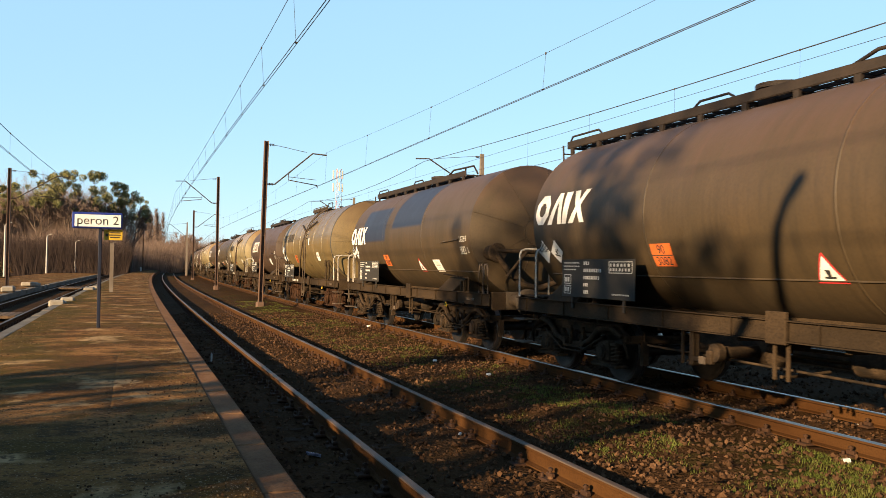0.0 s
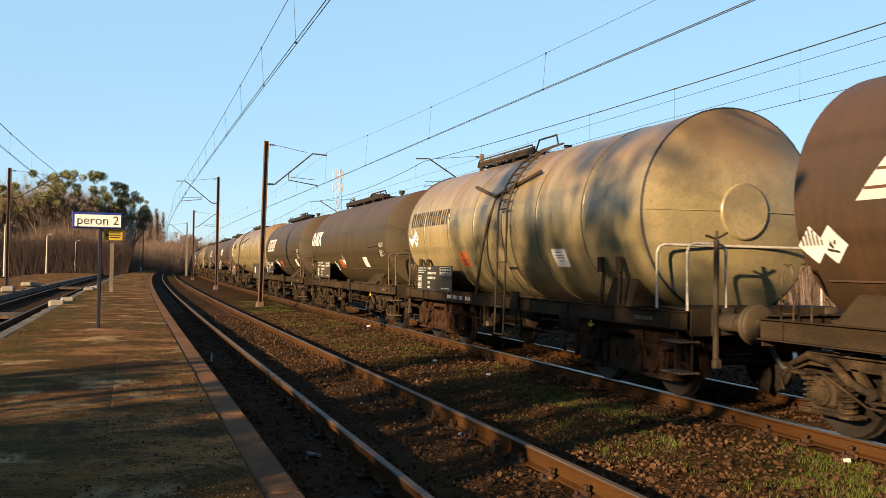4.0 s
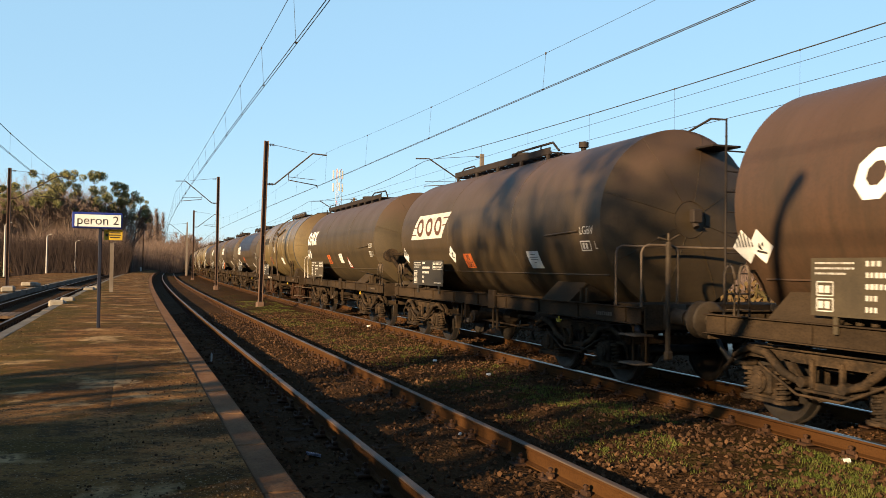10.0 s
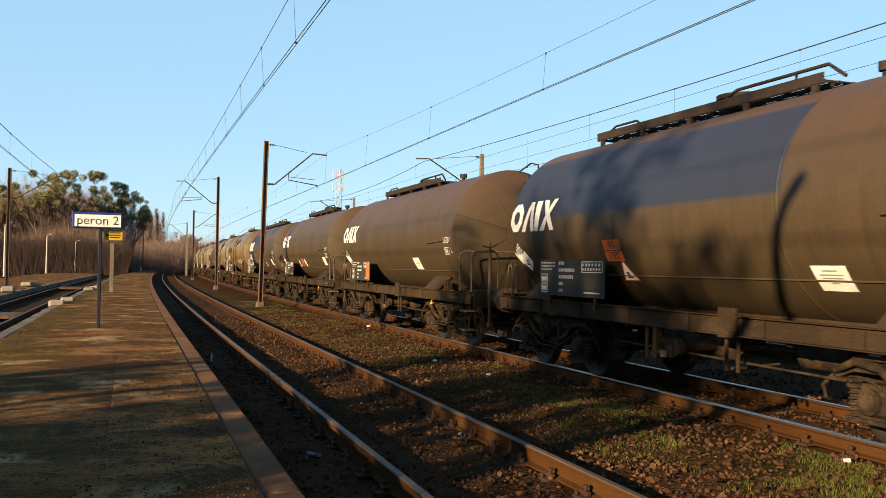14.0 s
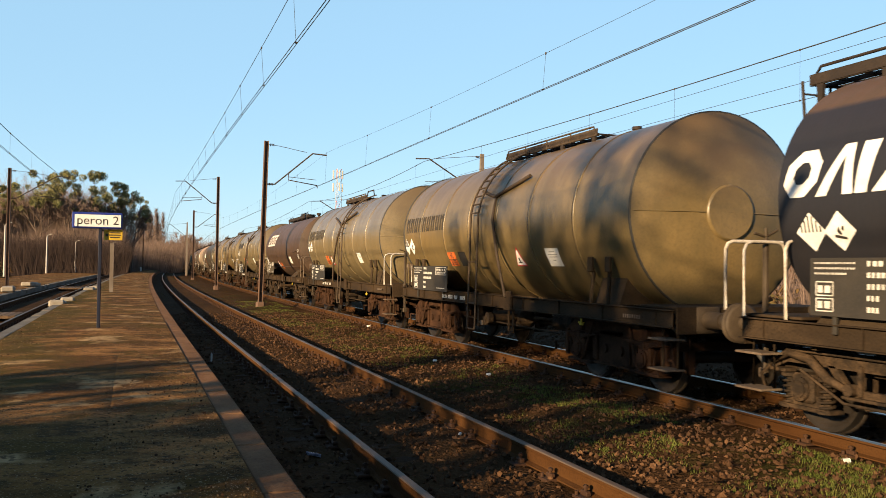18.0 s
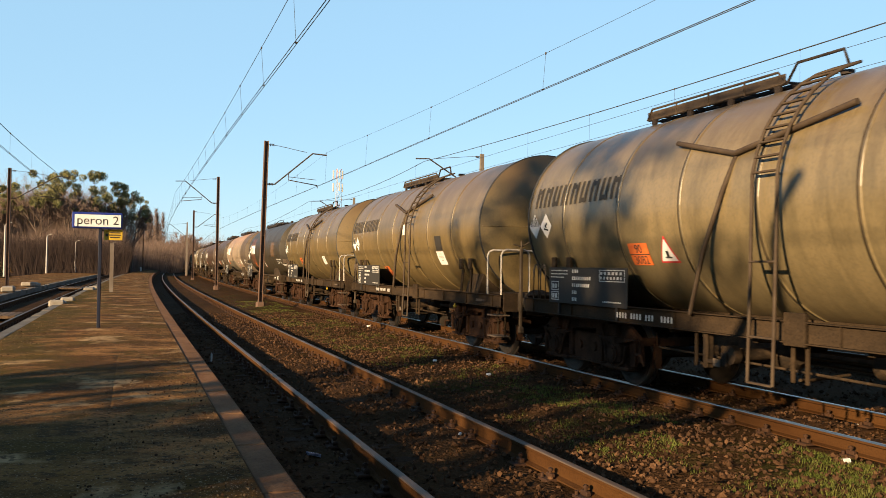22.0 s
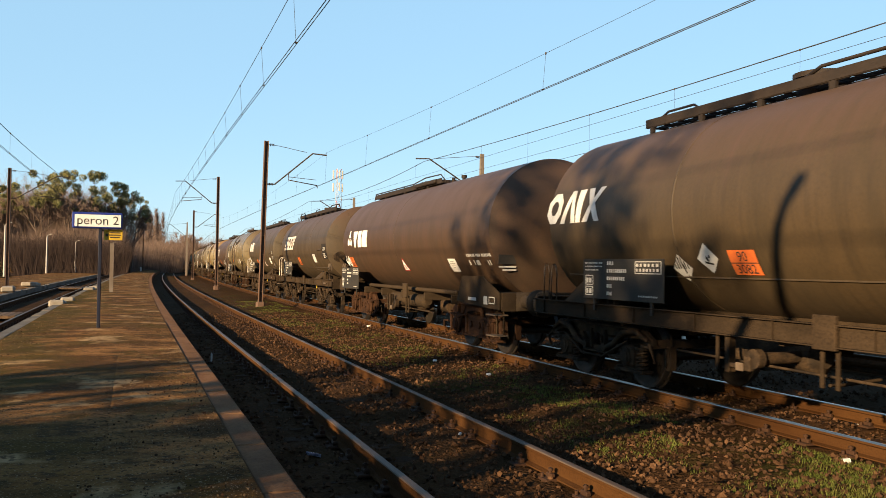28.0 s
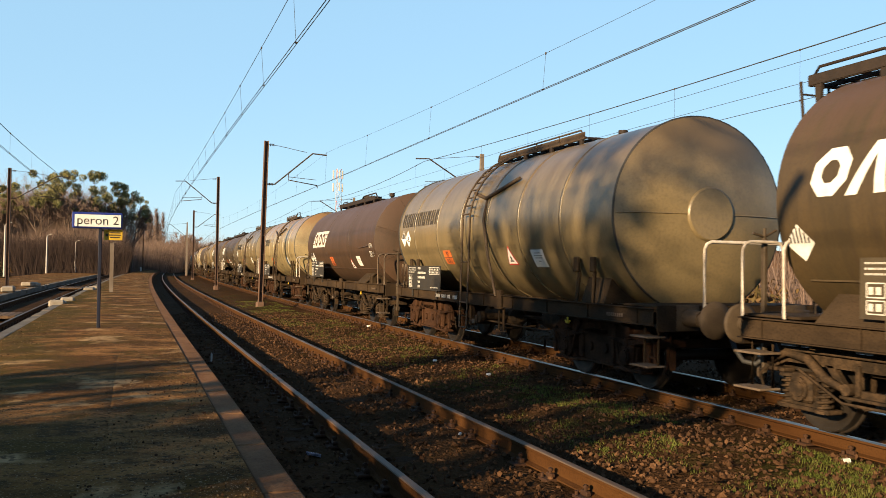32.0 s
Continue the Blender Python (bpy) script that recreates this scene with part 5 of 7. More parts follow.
PLACES = {  # along the wagon: mark, two diamonds, orange plate, triangle, label, board from, board to
    "plain": (4.15, 4.65, 4.22, 1.3, -1.4, -2.4, 1.9, 3.95),
    "long_walk": (4.15, 4.65, 4.22, 1.3, -1.4, -2.5, 1.9, 3.95),
    "ribbed": (3.85, 5.15, 4.82, 2.0, -1.15, -2.4, 2.35, 4.65),
    "ribbed_b": (3.85, 5.15, 4.82, 2.0, 9, -2.3, 2.35, 4.65),
    "ribbed_long": (5.8, 7.05, 6.8, 4.3, 9, 9, 5.6, 7.3),
    "frameless": (4.6, 6.0, 5.6, 5.1, -1.0, -3.0, 4.3, 6.2),
    "frameless_dark": (4.3, 5.5, 5.1, 4.1, -0.6, 9, 3.8, 5.9),
}


def tank_wagon(kind, colour, mark, label, seed, own):
    """A bogie tank wagon about its middle, rail top at z = 0, leading end towards -y; own: what lies elsewhere on this one."""
    L, t0, t1, R, zc, piv, bog = SIZES[kind]
    rng = random.Random(seed)
    w = tagged(new("tank_wagon"), label, "tank wagon", "wagons of the train")
    tank = own_material(part("tank", TANKS[kind], None, w), m_tank[colour])
    parts, _ = KINDS[kind]
    for name, me, lab in parts:
        ob = part(name, me, None, w, lab)
        if me.materials[0] is None:
            own_material(ob, m_tank[colour])
    y_mark, y_d1, y_d2, y_or, y_tri, y_lab, yb0, yb1 = PLACES[kind]
    ribbed = kind in ("ribbed", "ribbed_b", "ribbed_long")

    def at(y):
        return Matrix.Translation((0, y, 0))

    def spot(key, y, a):
        """Where own puts a sign: its place along the tank and its angle, else the usual ones."""
        v = own.get(key, (y, a))
        return v if isinstance(v, tuple) else (v, a)

    def on_side(y, turned):
        """A place y along the tank, turned about its axis from where the sign was drawn."""
        return Matrix.Translation((0, y, zc)) @ Matrix.Rotation(turned, 4, "Y") @ Matrix.Translation((0, 0, -zc))
    a_mark = {"white4": 0.15, "dark4": 0.28, "slant": 0.13, "three": 0.10, "nine": 0.20}[mark]
    y_mark, am = spot("mark", y_mark, a_mark)
    for name, me, mat, lab in MARKS[kind, mark]:
        part(name, me, None, w, lab, on_side(y_mark, am - a_mark))
    zb0, zb1 = (0.98, 1.61) if kind.startswith("frameless") else (1.14, 1.69) if ribbed else (1.25, 1.81)
    yb0, yb1 = own.get("board", (yb0, yb1))
    tan = own.get("tan_board", False)
    if kind != "ribbed_long":
        bd = part("number_board", cached(("number_board", kind, yb0, tan), lambda: Shape().box((-1.42, (yb0 + yb1) / 2, (zb0 + zb1) / 2), (0.012, yb1 - yb0, zb1 - zb0), 0.003).box((-1.40, yb0 + 0.3, zb0 - 0.02), (0.03, 0.05, 0.3), 0.003).box((-1.40, yb1 - 0.3, zb0 - 0.02), (0.03, 0.05, 0.3), 0.003), m_board_tan if tan else m_board), None, w, "dusty brown number board on stays" if tan else "dark number board on stays")
    else:
        bd = w
    tagged(part("board_lettering", cached(("board_lettering", kind, yb0, seed % 5), lambda: board_bars(rng, -1.429 if kind != "ribbed_long" else -1.374, yb0, yb1, zb0 - (0.1 if kind == "ribbed_long" else 0), zb1 - (0.1 if kind == "ribbed_long" else 0)), m_offwhite), None, bd, "rows of white marks"), kind="stuff")
    ad = -0.23 if ribbed else -0.36
    dy, da = own.get("diamonds", (y_d1, y_d2)), own.get("tilt", (-0.10,) if ribbed else (-0.36,))
    for k, y in enumerate(dy):
        m = on_side(y, da[min(k, len(da) - 1)] - ad)
        dm = part("hazard_diamond", cached(("hazard_diamond", kind), lambda: decal([(0, -0.2), (0.2, 0), (0, 0.2), (-0.2, 0)], 0, ad, R, zc, 0.006), m_white), None, w, "white hazard diamond", m)
        if k % 2:
            part("diamond_symbol", cached(("diamond_symbol", kind), lambda: merge(decal([(-0.07, -0.06), (0.08, -0.085), (0.08, -0.06), (-0.07, -0.03)], 0, ad, R, zc, 0.009, 1), decal([(-0.035, 0.0), (0.0, -0.04), (0.025, -0.03), (-0.01, 0.05)], 0, ad, R, zc, 0.009, 1), decal([(0.02, 0.02), (0.05, 0.0), (0.06, 0.05), (0.04, 0.05)], 0, ad, R, zc, 0.009, 1)), m_board), None, dm, "small dark symbol")
        else:
            part("diamond_stripes", cached(("diamond_stripes", kind), lambda: merge(*[decal([(x - 0.011, 0.0), (x + 0.011, 0.0), (x + 0.011, 0.19 - abs(x)), (x - 0.011, 0.19 - abs(x))], 0, ad, R, zc, 0.009, 2) for x in (-0.12, -0.07, -0.02, 0.03, 0.08, 0.13)]), m_board), None, dm, "dark stripes on the upper half")
    ao = -0.42
    y_or, a = spot("orange", y_or, -0.46)
    if y_or < 8:
        op = part("orange_plate", cached(("orange_plate", kind), lambda: decal([(-0.23, -0.16), (0.23, -0.16), (0.23, 0.16), (-0.23, 0.16)], 0, ao, R, zc, 0.008), m_orange), None, w, "orange hazard plate with black figures", on_side(y_or, a - ao))
        for text, up in (("90", 0.075), ("3082", -0.085)):
            part("figures", cached(("figures", kind, text), lambda: tank_text(text, 0.17, 0, ao + up / R, R, zc, 0.011), m_black), None, op, "black figures " + text)
        part("divider", cached(("divider", kind), lambda: decal([(-0.23, -0.006), (0.23, -0.006), (0.23, 0.006), (-0.23, 0.006)], 0, ao, R, zc, 0.011, 1), m_black), None, op)
    elif own.get("board_orange"):
        part("orange_plate", Shape().box((-1.432, yb0 + 0.22, 1.52), (0.008, 0.36, 0.46), 0.002), m_orange, w, "small orange plate on the number board")
    y_tri, a = spot("tri", y_tri, -0.53)
    if y_tri < 8:
        tr = part("warning_triangle", cached(("warning_triangle", kind), lambda: decal([(-0.21, -0.18), (0.21, -0.18), (0.012, 0.18), (-0.012, 0.18)], 0, -0.46, R, zc, 0.006), m_red), None, w, "red-edged white warning triangle", on_side(y_tri, a + 0.46))
        part("triangle_face", cached(("triangle_face", kind), lambda: decal([(-0.175, -0.155), (0.175, -0.155), (0.008, 0.14), (-0.008, 0.14)], 0, -0.46, R, zc, 0.009), m_white), None, tr, "white face")
        part("triangle_symbol", cached(("triangle_symbol", kind), lambda: merge(decal([(-0.07, -0.115), (0.07, -0.115), (0.08, -0.09), (-0.08, -0.09)], 0, -0.46, R, zc, 0.012, 1), decal([(-0.025, -0.09), (0.025, -0.09), (0.035, -0.01), (-0.035, -0.01)], 0, -0.46, R, zc, 0.013, 1)), m_black), None, tr)
    y_lab, a = spot("label", y_lab, -0.46)
    if y_lab < 8:
        lb = part("white_label", cached(("white_label", kind), lambda: decal([(-0.23, -0.16), (0.23, -0.16), (0.23, 0.16), (-0.23, 0.16)], 0, -0.41, R, zc, 0.006), m_paper), None, w, "white paper label", on_side(y_lab, a + 0.41))
        part("label_line", cached(("label_line", kind), lambda: merge(*[decal([(-x, h - 0.008), (x, h - 0.008), (x, h + 0.008), (-x, h + 0.008)], 0, -0.41, R, zc, 0.009, 1) for x, h in ((0.10, 0.10), (0.16, 0.05), (0.14, 0.01), (0.05, -0.05))]), m_print), None, lb, "faint grey lines of print")
    for key, mat, hw, hh, lab in (("dark_label", m_board, 0.2, 0.16, "dark square plate"), ("small_label", m_paper, 0.09, 0.13, "small white notice"), ("tan_plate", m_offwhite, 0.28, 0.1, "long white plate")):
        if key in own:
            part(key, decal([(-hw, -hh), (hw, -hh), (hw, hh), (-hw, hh)], own[key][0], own[key][1], R, zc, 0.006), mat, w, lab)
    if kind in ("plain", "long_walk"):
        if own.get("panel"):
            part("load_panel", cached(("load_panel", kind), lambda: decal([(-0.40, -0.27), (0.37, -0.27), (0.37, 0.28), (-0.40, 0.28)], t0 + 0.42, -0.2, R, zc, 0.003), m_panel), None, w, "dark painted panel")
        part("load_mark", cached(("load_mark", kind), lambda: tank_text("LGBV", 0.175, t0 + 0.42, -0.13, R, zc), m_offwhite), None, w, "white letters LGBV")
        part("load_letter", cached(("load_letter", kind), lambda: tank_text("L", 0.17, t0 + 0.2, -0.30, R, zc), m_offwhite), None, w, "white letter L")
        part("load_box", cached(("load_box", kind), lambda: merge(*[decal(q, t0 + 0.5, -0.30, R, zc, 0.006, 1) for q in ([(-0.15, -0.08), (0.15, -0.08), (0.15, -0.06), (-0.15, -0.06)], [(-0.15, 0.06), (0.15, 0.06), (0.15, 0.08), (-0.15, 0.08)], [(-0.15, -0.08), (-0.13, -0.08), (-0.13, 0.08), (-0.15, 0.08)], [(0.13, -0.08), (0.15, -0.08), (0.15, 0.08), (0.13, 0.08)], [(-0.09, -0.045), (-0.03, -0.045), (-0.03, 0.045), (-0.09, 0.045)], [(0.0, -0.045), (0.06, -0.045), (0.06, 0.045), (0.0, 0.045)])]), m_offwhite), None, w, "")
    if not kind.startswith(("ribbed_long", "frameless")):
        tagged(part("sole_mark", cached(("sole_mark", kind), lambda: merge(*[Shape().box((-1.424, -4.6 - k * 0.055, 1.05), (0.004, 0.03, 0.05), 0.001) for k in range(8)]), m_rail_tan), None, w, "white stencilled mark on the solebar"), kind="stuff")
        if ribbed:
            tagged(part("sole_number", cached(("sole_number", kind), lambda: merge(*[Shape().box((-1.424, 2.6 - k * 0.07, 1.05), (0.004, 0.034, 0.075), 0.001) for k in range(19) if k not in (4, 9, 13, 14)]), m_offwhite), None, w, "row of white marks on the solebar"), kind="stuff")
        anchor = lambda y: Shape().tube([(-1.43, y - 0.07, 0.885), (-1.43, y - 0.04, 0.85), (-1.43, y + 0.04, 0.85), (-1.43, y + 0.07, 0.885)], 0.014, 6).box((-1.43, y, 0.89), (0.02, 0.028, 0.09), 0.004)
        part("lifting_mark", cached(("lifting_mark", kind, 0), lambda: anchor(-3.45), m_yellow), None, w, "yellow anchor-shaped lifting mark")
    if kind == "ribbed_long":
        part("orange_plate", Shape().box((-1.378, 5.62, 1.30), (0.008, 0.3, 0.28), 0.002), m_orange, w, "small orange plate on the skirt")
        part("skirt_plate", Shape().box((-1.378, -5.64, 1.37), (0.008, 0.34, 0.32), 0.002), m_paper, w, "square white plate on the skirt")
    if kind.startswith("frameless"):
        d = t0 + 5.9
        rows = Shape()
        for h, cells in ((1.915, [(-4.5, -4.95), (-5.0, -5.25), (-5.3, -5.78)]), (1.77, [(-4.52, -4.62), (-4.78, -4.86), (-4.88, -5.14), (-5.5, -5.56), (-5.6, -5.67)])):
            a = math.asin((h - zc) / R)
            for y0, y1 in cells:
                n, up = (max(1, round((y0 - y1) / 0.07)), 0.03) if h > 1.9 else (1, 0.055)
                for k in range(n):
                    c, hw = d + y0 + (y1 - y0) * (k + 0.5) / n, (y0 - y1) / n * 0.36
                    rows = merge(rows, decal([(-hw, -up), (hw, -up), (hw, up), (-hw, up)], c, a, R, zc, 0.006, 1))
        tagged(part("tank_lettering", rows, m_offwhite, w), "rows of white marks", kind="stuff")
        part("end_plate", Shape().box((-1.04, d - 6.0, 1.83), (0.36, 0.012, 0.18), 0.003), m_rail_tan if colour == "darkgreen" else m_board, w, "square plate on the tank end")
        part("end_lettering", Shape().box((-1.04, d - 6.01, 1.69), (0.36, 0.006, 0.03), 0.001).box((-1.0, d - 6.015, 1.63), (0.28, 0.006, 0.03), 0.001), m_offwhite, w)
        if colour == "darkgreen":
            part("end_smudge", Shape().box((-0.72, -6.1, 2.32), (0.14, 0.008, 0.1), 0.002).box((-0.85, -6.05, 3.02), (0.1, 0.008, 0.11), 0.002), m_offwhite, w, "pale worn sticker")
        fr = Shape()
        for y0, y1, z0, z1 in ((-5.0, -5.42, 1.03, 1.09), (-5.8, -5.98, 0.98, 1.13), (-6.05, -6.33, 1.0, 1.02), (-6.05, -6.33, 1.11, 1.13), (-6.05, -6.07, 1.0, 1.13), (-6.31, -6.33, 1.0, 1.13)):
            fr.box((-1.43, (y0 + y1) / 2, (z0 + z1) / 2), (0.004, y0 - y1, z1 - z0), 0.001)
        tagged(part("frame_lettering", fr, m_offwhite, w), "white marks and a framed box", kind="stuff")
    # bogies with turning wheelsets
    for y in piv:
        b = new("bogie")
        b.parent, b.matrix_basis = w, Matrix.Translation((0, y, 0))
        for name, me, m in BOGIES[bog]:
            part(name, me, None, b, "", m)
        for sy in (-0.9, 0.9):
            ws = part("wheelset", ME_AXLE, None, w, "steel axle with two wheels", at(y + sy) @ Matrix.Translation((0, 0, 0.46)))
            for k in (0, 1):
                part("wheel", ME_WHEEL, None, ws, "dark spokeless wheel with bright tread", Matrix.Rotation(math.pi * k, 4, "Z"))
            ALL_WHEELS.append((w, ws, y + sy))
    return w


MARKS = {}
for kind in SIZES:
    for mark in ("white4", "dark4", "slant", "three", "nine"):
        MARKS[kind, mark] = [(n, sh.mesh(n, mat), mat, lab) for n, sh, mat, lab in mark_shapes(mark, kind)]

TRAIN = [  # kind, colour, mark, true words, where its own signs sit (place along the tank, angle)
    ("long_walk", "brown", "white4", "brown tank wagon with long top walkway and white mark", {"mark": 4.27, "diamonds": (4.85, 4.42), "orange": (1.53, -0.42), "tri": (-1.18, -0.55), "label": 9}),
    ("long_walk", "navy_patch", "white4", "brown tank wagon with navy blue repainted panels and long walkway", {"mark": (4.46, 0.09), "diamonds": (5.06, 4.70), "tilt": (-0.26,), "orange": (1.71, -0.45), "tri": (-0.98, -0.55), "label": (-2.2, -0.56)}),
    ("ribbed_b", "tan", "nine", "tan ribbed tank wagon with side ladder and dark lettering", {"mark": (3.87, 0.23), "diamonds": (5.29, 4.84, 5.14, 4.70), "tilt": (-0.09, -0.09, -0.34, -0.36), "orange": (2.29, -0.4), "tri": 9, "label": (-2.24, -0.35), "small_label": (-0.77, 0.06)}),
    ("plain", "reddish", "slant", "reddish-brown tank wagon with slanted white panel", {"mark": (3.08, 0.15), "diamonds": (5.0, 4.75), "orange": 1.93, "tri": 9, "label": -2.18}),
    ("ribbed_b", "cream", "nine", "weathered cream ribbed tank wagon with side ladder", {"label": -2.2}),
    ("plain", "olive", "white4", "olive-brown tank wagon with white block mark", {"mark": 4.62, "diamonds": (0.70, 2.04), "tilt": (-0.43, -0.59), "orange": (1.08, -0.54), "tri": 9, "label": (-2.08, -0.49), "tan_board": True}),
    ("plain", "brown", "slant", "brown tank wagon with slanted white panel and end deck", {"mark": 3.05, "diamonds": (1.79, 2.1), "tilt": (-0.52,), "orange": (0.8, -0.55), "tri": 9, "label": (-3.33, -0.51)}),
    ("ribbed_long", "cream", "dark4", "long cream ribbed tank wagon with grey end skirts", {"orange": 9}),
    ("plain", "reddish", "white4", "reddish-brown tank wagon with end ladder and white mark", {"mark": (2.71, 0.12), "diamonds": (5.1, 4.85), "orange": (0.9, -0.49), "tri": (1.74, -0.52), "label": -2.06, "tan_board": True, "panel": True}),
    ("plain", "brown", "slant", "dark brown tank wagon with slanted white panel", {"mark": (3.07, 0.12), "diamonds": (5.0, 1.73), "orange": (0.89, -0.47), "tri": 9, "label": -2.15}),
    ("long_walk", "olive", "white4", "dark olive tank wagon with heating pipes on its end", {"mark": (4.32, 0.18), "diamonds": (5.08, 4.72), "tilt": (-0.25,), "orange": (1.58, -0.41), "tri": (-1.12, -0.5), "label": (-0.2, -0.39), "tan_board": True}),
    ("ribbed", "tan", "nine", "tan ribbed tank wagon with worn dark lettering", {"mark": (3.85, 0.24), "diamonds": (5.15, 4.75), "tilt": (-0.05,), "orange": (2.22, -0.44), "tri": 9, "label": -1.2, "small_label": (0.8, -0.07)}),
    ("plain", "navy_top", "white4", "brown tank wagon with navy blue upper side", {"mark": (4.48, 0.09), "diamonds": (5.05, 4.85), "tilt": (-0.38, -0.48), "orange": (1.93, -0.36), "tri": (1.78, -0.6), "label": (-1.98, -0.64)}),
    ("plain", "brown", "white4", "brown tank wagon with pale patches and white mark", {"mark": 4.64, "diamonds": (5.1, 4.9), "tilt": (-0.34, -0.46), "orange": 9, "board_orange": True, "tri": 9, "label": (-1.71, -0.52)}),
    ("plain", "olive", "white4", "olive-brown tank wagon with short walkway", {"mark": (4.38, 0.19), "diamonds": (5.12, 0.33), "tilt": (-0.39, -0.51), "orange": (0.81, -0.5), "tri": (1.56, -0.49), "label": -3.5}),
    ("long_walk", "navy_strip", "white4", "brown tank wagon with navy patches and heating pipes", {"mark": (4.27, 0.18), "diamonds": (4.69, 4.32), "tilt": (-0.26,), "orange": (1.71, -0.53), "tri": (-1.07, -0.54), "label": (-3.28, -0.48), "dark_label": (-3.28, -0.24), "board": (2.46, 4.59)}),
    ("ribbed", "tan", "nine", "tan ribbed tank wagon with black rims and side ladder", {"mark": (3.93, 0.12), "diamonds": (5.26, 4.88), "tilt": (-0.23,), "orange": (2.39, -0.46), "dark_label": (1.78, -0.46), "tri": (-0.94, -0.44), "label": (-2.26, -0.45)}),
    ("ribbed_b", "grey", "nine", "grey-green ribbed tank wagon with side ladder", {"mark": 3.92, "diamonds": (5.23, 4.8), "tilt": (-0.09,), "orange": (2.36, -0.45), "tri": (1.75, -0.45), "label": (-2.14, -0.41), "small_label": (0.13, 0.04)}),
    ("plain", "reddish", "slant", "reddish-brown tank wagon with slanted white panel", {"mark": (3.1, 0.31), "diamonds": (4.99,), "tilt": (-0.4,), "orange": (1.16, -0.62), "tri": (1.75, -0.53), "label": (-1.93, -0.41), "tan_board": True}),
    ("ribbed_b", "grey", "nine", "grey-green ribbed tank wagon with dark lettering", {"mark": (3.9, 0.25), "diamonds": (5.21, 4.81), "tilt": (-0.08,), "orange": (2.25, -0.43), "tri": (1.61, -0.39), "label": (-2.18, -0.43)}),
    ("ribbed_b", "tan", "nine", "tan ribbed tank wagon with white label and side ladder", {"mark": (3.99, 0.23), "diamonds": (5.17, 4.79), "tilt": (-0.11,), "orange": (2.51, -0.71), "tri": 9, "label": (-2.24, -0.44), "dark_label": (-2.26, -0.20), "small_label": (0.21, 0.07)}),
    ("ribbed_b", "tan", "nine", "tan ribbed tank wagon with stained shoulder", {"mark": (3.87, 0.25), "diamonds": (5.33, 4.93), "tilt": (-0.09,), "orange": (2.19, -0.48), "tri": 9, "label": (-2.26, -0.45)}),
    ("frameless_dark", "darkgreen", "three", "dark olive tank wagon with rusty repaired patch", {"mark": (4.2, 0.05), "diamonds": (6.0, 5.67), "tilt": (-0.18,), "orange": (3.85, -0.57), "tri": (-0.04, -0.54)}),
    ("frameless", "striped", "three", "pinkish tank wagon with peeling streaked paint", {}),
    ("plain", "brown", "white4", "brown tank wagon with end ladder and white mark", {"mark": 4.5, "diamonds": (1.88, 1.3), "tilt": (-0.56, -0.46), "orange": (0.67, -0.5), "tri": 9, "label": -2.04}),
    ("frameless_dark", "reddish", "three", "reddish-brown long tank wagon with white emblem", {"mark": (4.2, 0.03), "diamonds": (5.9, 5.6), "tilt": (-0.46,), "orange": (5.24, -0.48), "tri": (-0.01, -0.53), "label": (-3.54, -0.54)}),
    ("long_walk", "brown", "slant", "brown tank wagon with slanted panel and heating pipes", {"mark": 3.02, "panel": True, "diamonds": (4.95,), "tilt": (-0.46,), "orange": (1.09, -0.45), "tri": 9, "label": (-2.16, -0.37)}),
    ("long_walk", "olive", "white4", "olive-brown tank wagon with long walkway", {"mark": (3.87, 0.17), "diamonds": (4.85, 1.27), "tilt": (-0.34, -0.48), "orange": (1.88, -0.48), "tri": -0.86, "label": (-3.12, -0.42), "tan_board": True}),
    ("ribbed", "grey", "nine", "grey-green ribbed tank wagon with black rims", {"mark": (3.87, 0.22), "diamonds": (5.05, 4.7), "tilt": (-0.09,), "orange": (2.19, -0.43), "tri": (-1.03, -0.42), "label": (-2.14, -0.46)}),
    ("plain", "reddish", "slant", "reddish-brown tank wagon with slanted white panel", {"mark": 2.9}),
    ("ribbed_b", "cream", "nine", "cream ribbed tank wagon with side ladder", {}),
]
rng = random.Random(5)
for i in range(16):
    k = rng.choice((5, 6, 8, 9, 10, 14, 2, 4, 11, 17))
    TRAIN.append(TRAIN[k])

# the middle of each wagon at the start, along the line; SLACK: how far its couplings let it sit from even spacing
SPACING = {"plain": 12.6, "long_walk": 12.6, "ribbed": 12.6, "ribbed_b": 12.6, "ribbed_long": 16.6, "frameless": 14.8, "frameless_dark": 13.8}
SLACK = {2: 0.12, 5: -0.35, 6: -0.15, 8: 0.12, 9: 0.2, 11: 0.1, 12: 0.05, 13: 0.2, 16: 0.07, 18: -0.2, 20: -0.12, 21: -0.25, 24: 0.15, 26: -0.33, 27: -0.4}
WAGONS, q = [], 2.7
for i, (kind, colour, mark, label, own) in enumerate(TRAIN):
    L = SPACING[kind] - (0.14 if 16 <= i <= 20 else 0.0) + (1.0 if i == 25 else 0.0)
    w = tank_wagon(kind, colour, mark, label, i * 13 + 5, own)
    WAGONS.append((w, q + L / 2 + SLACK.get(i, 0.0)))
    q += L


def travelled(t):
    """How far the train has rolled after t seconds."""
    out, keys = 0.0, [(0.0, 0.0), (7.0, 76.85), (24.5, 270.9), (32.0, 354.5)]
    for (a, da), (b, db) in zip(keys, keys[1:]):
        if a <= t <= b:
            return da + (db - da) * (t - a) / (b - a)
    return keys[-1][1]


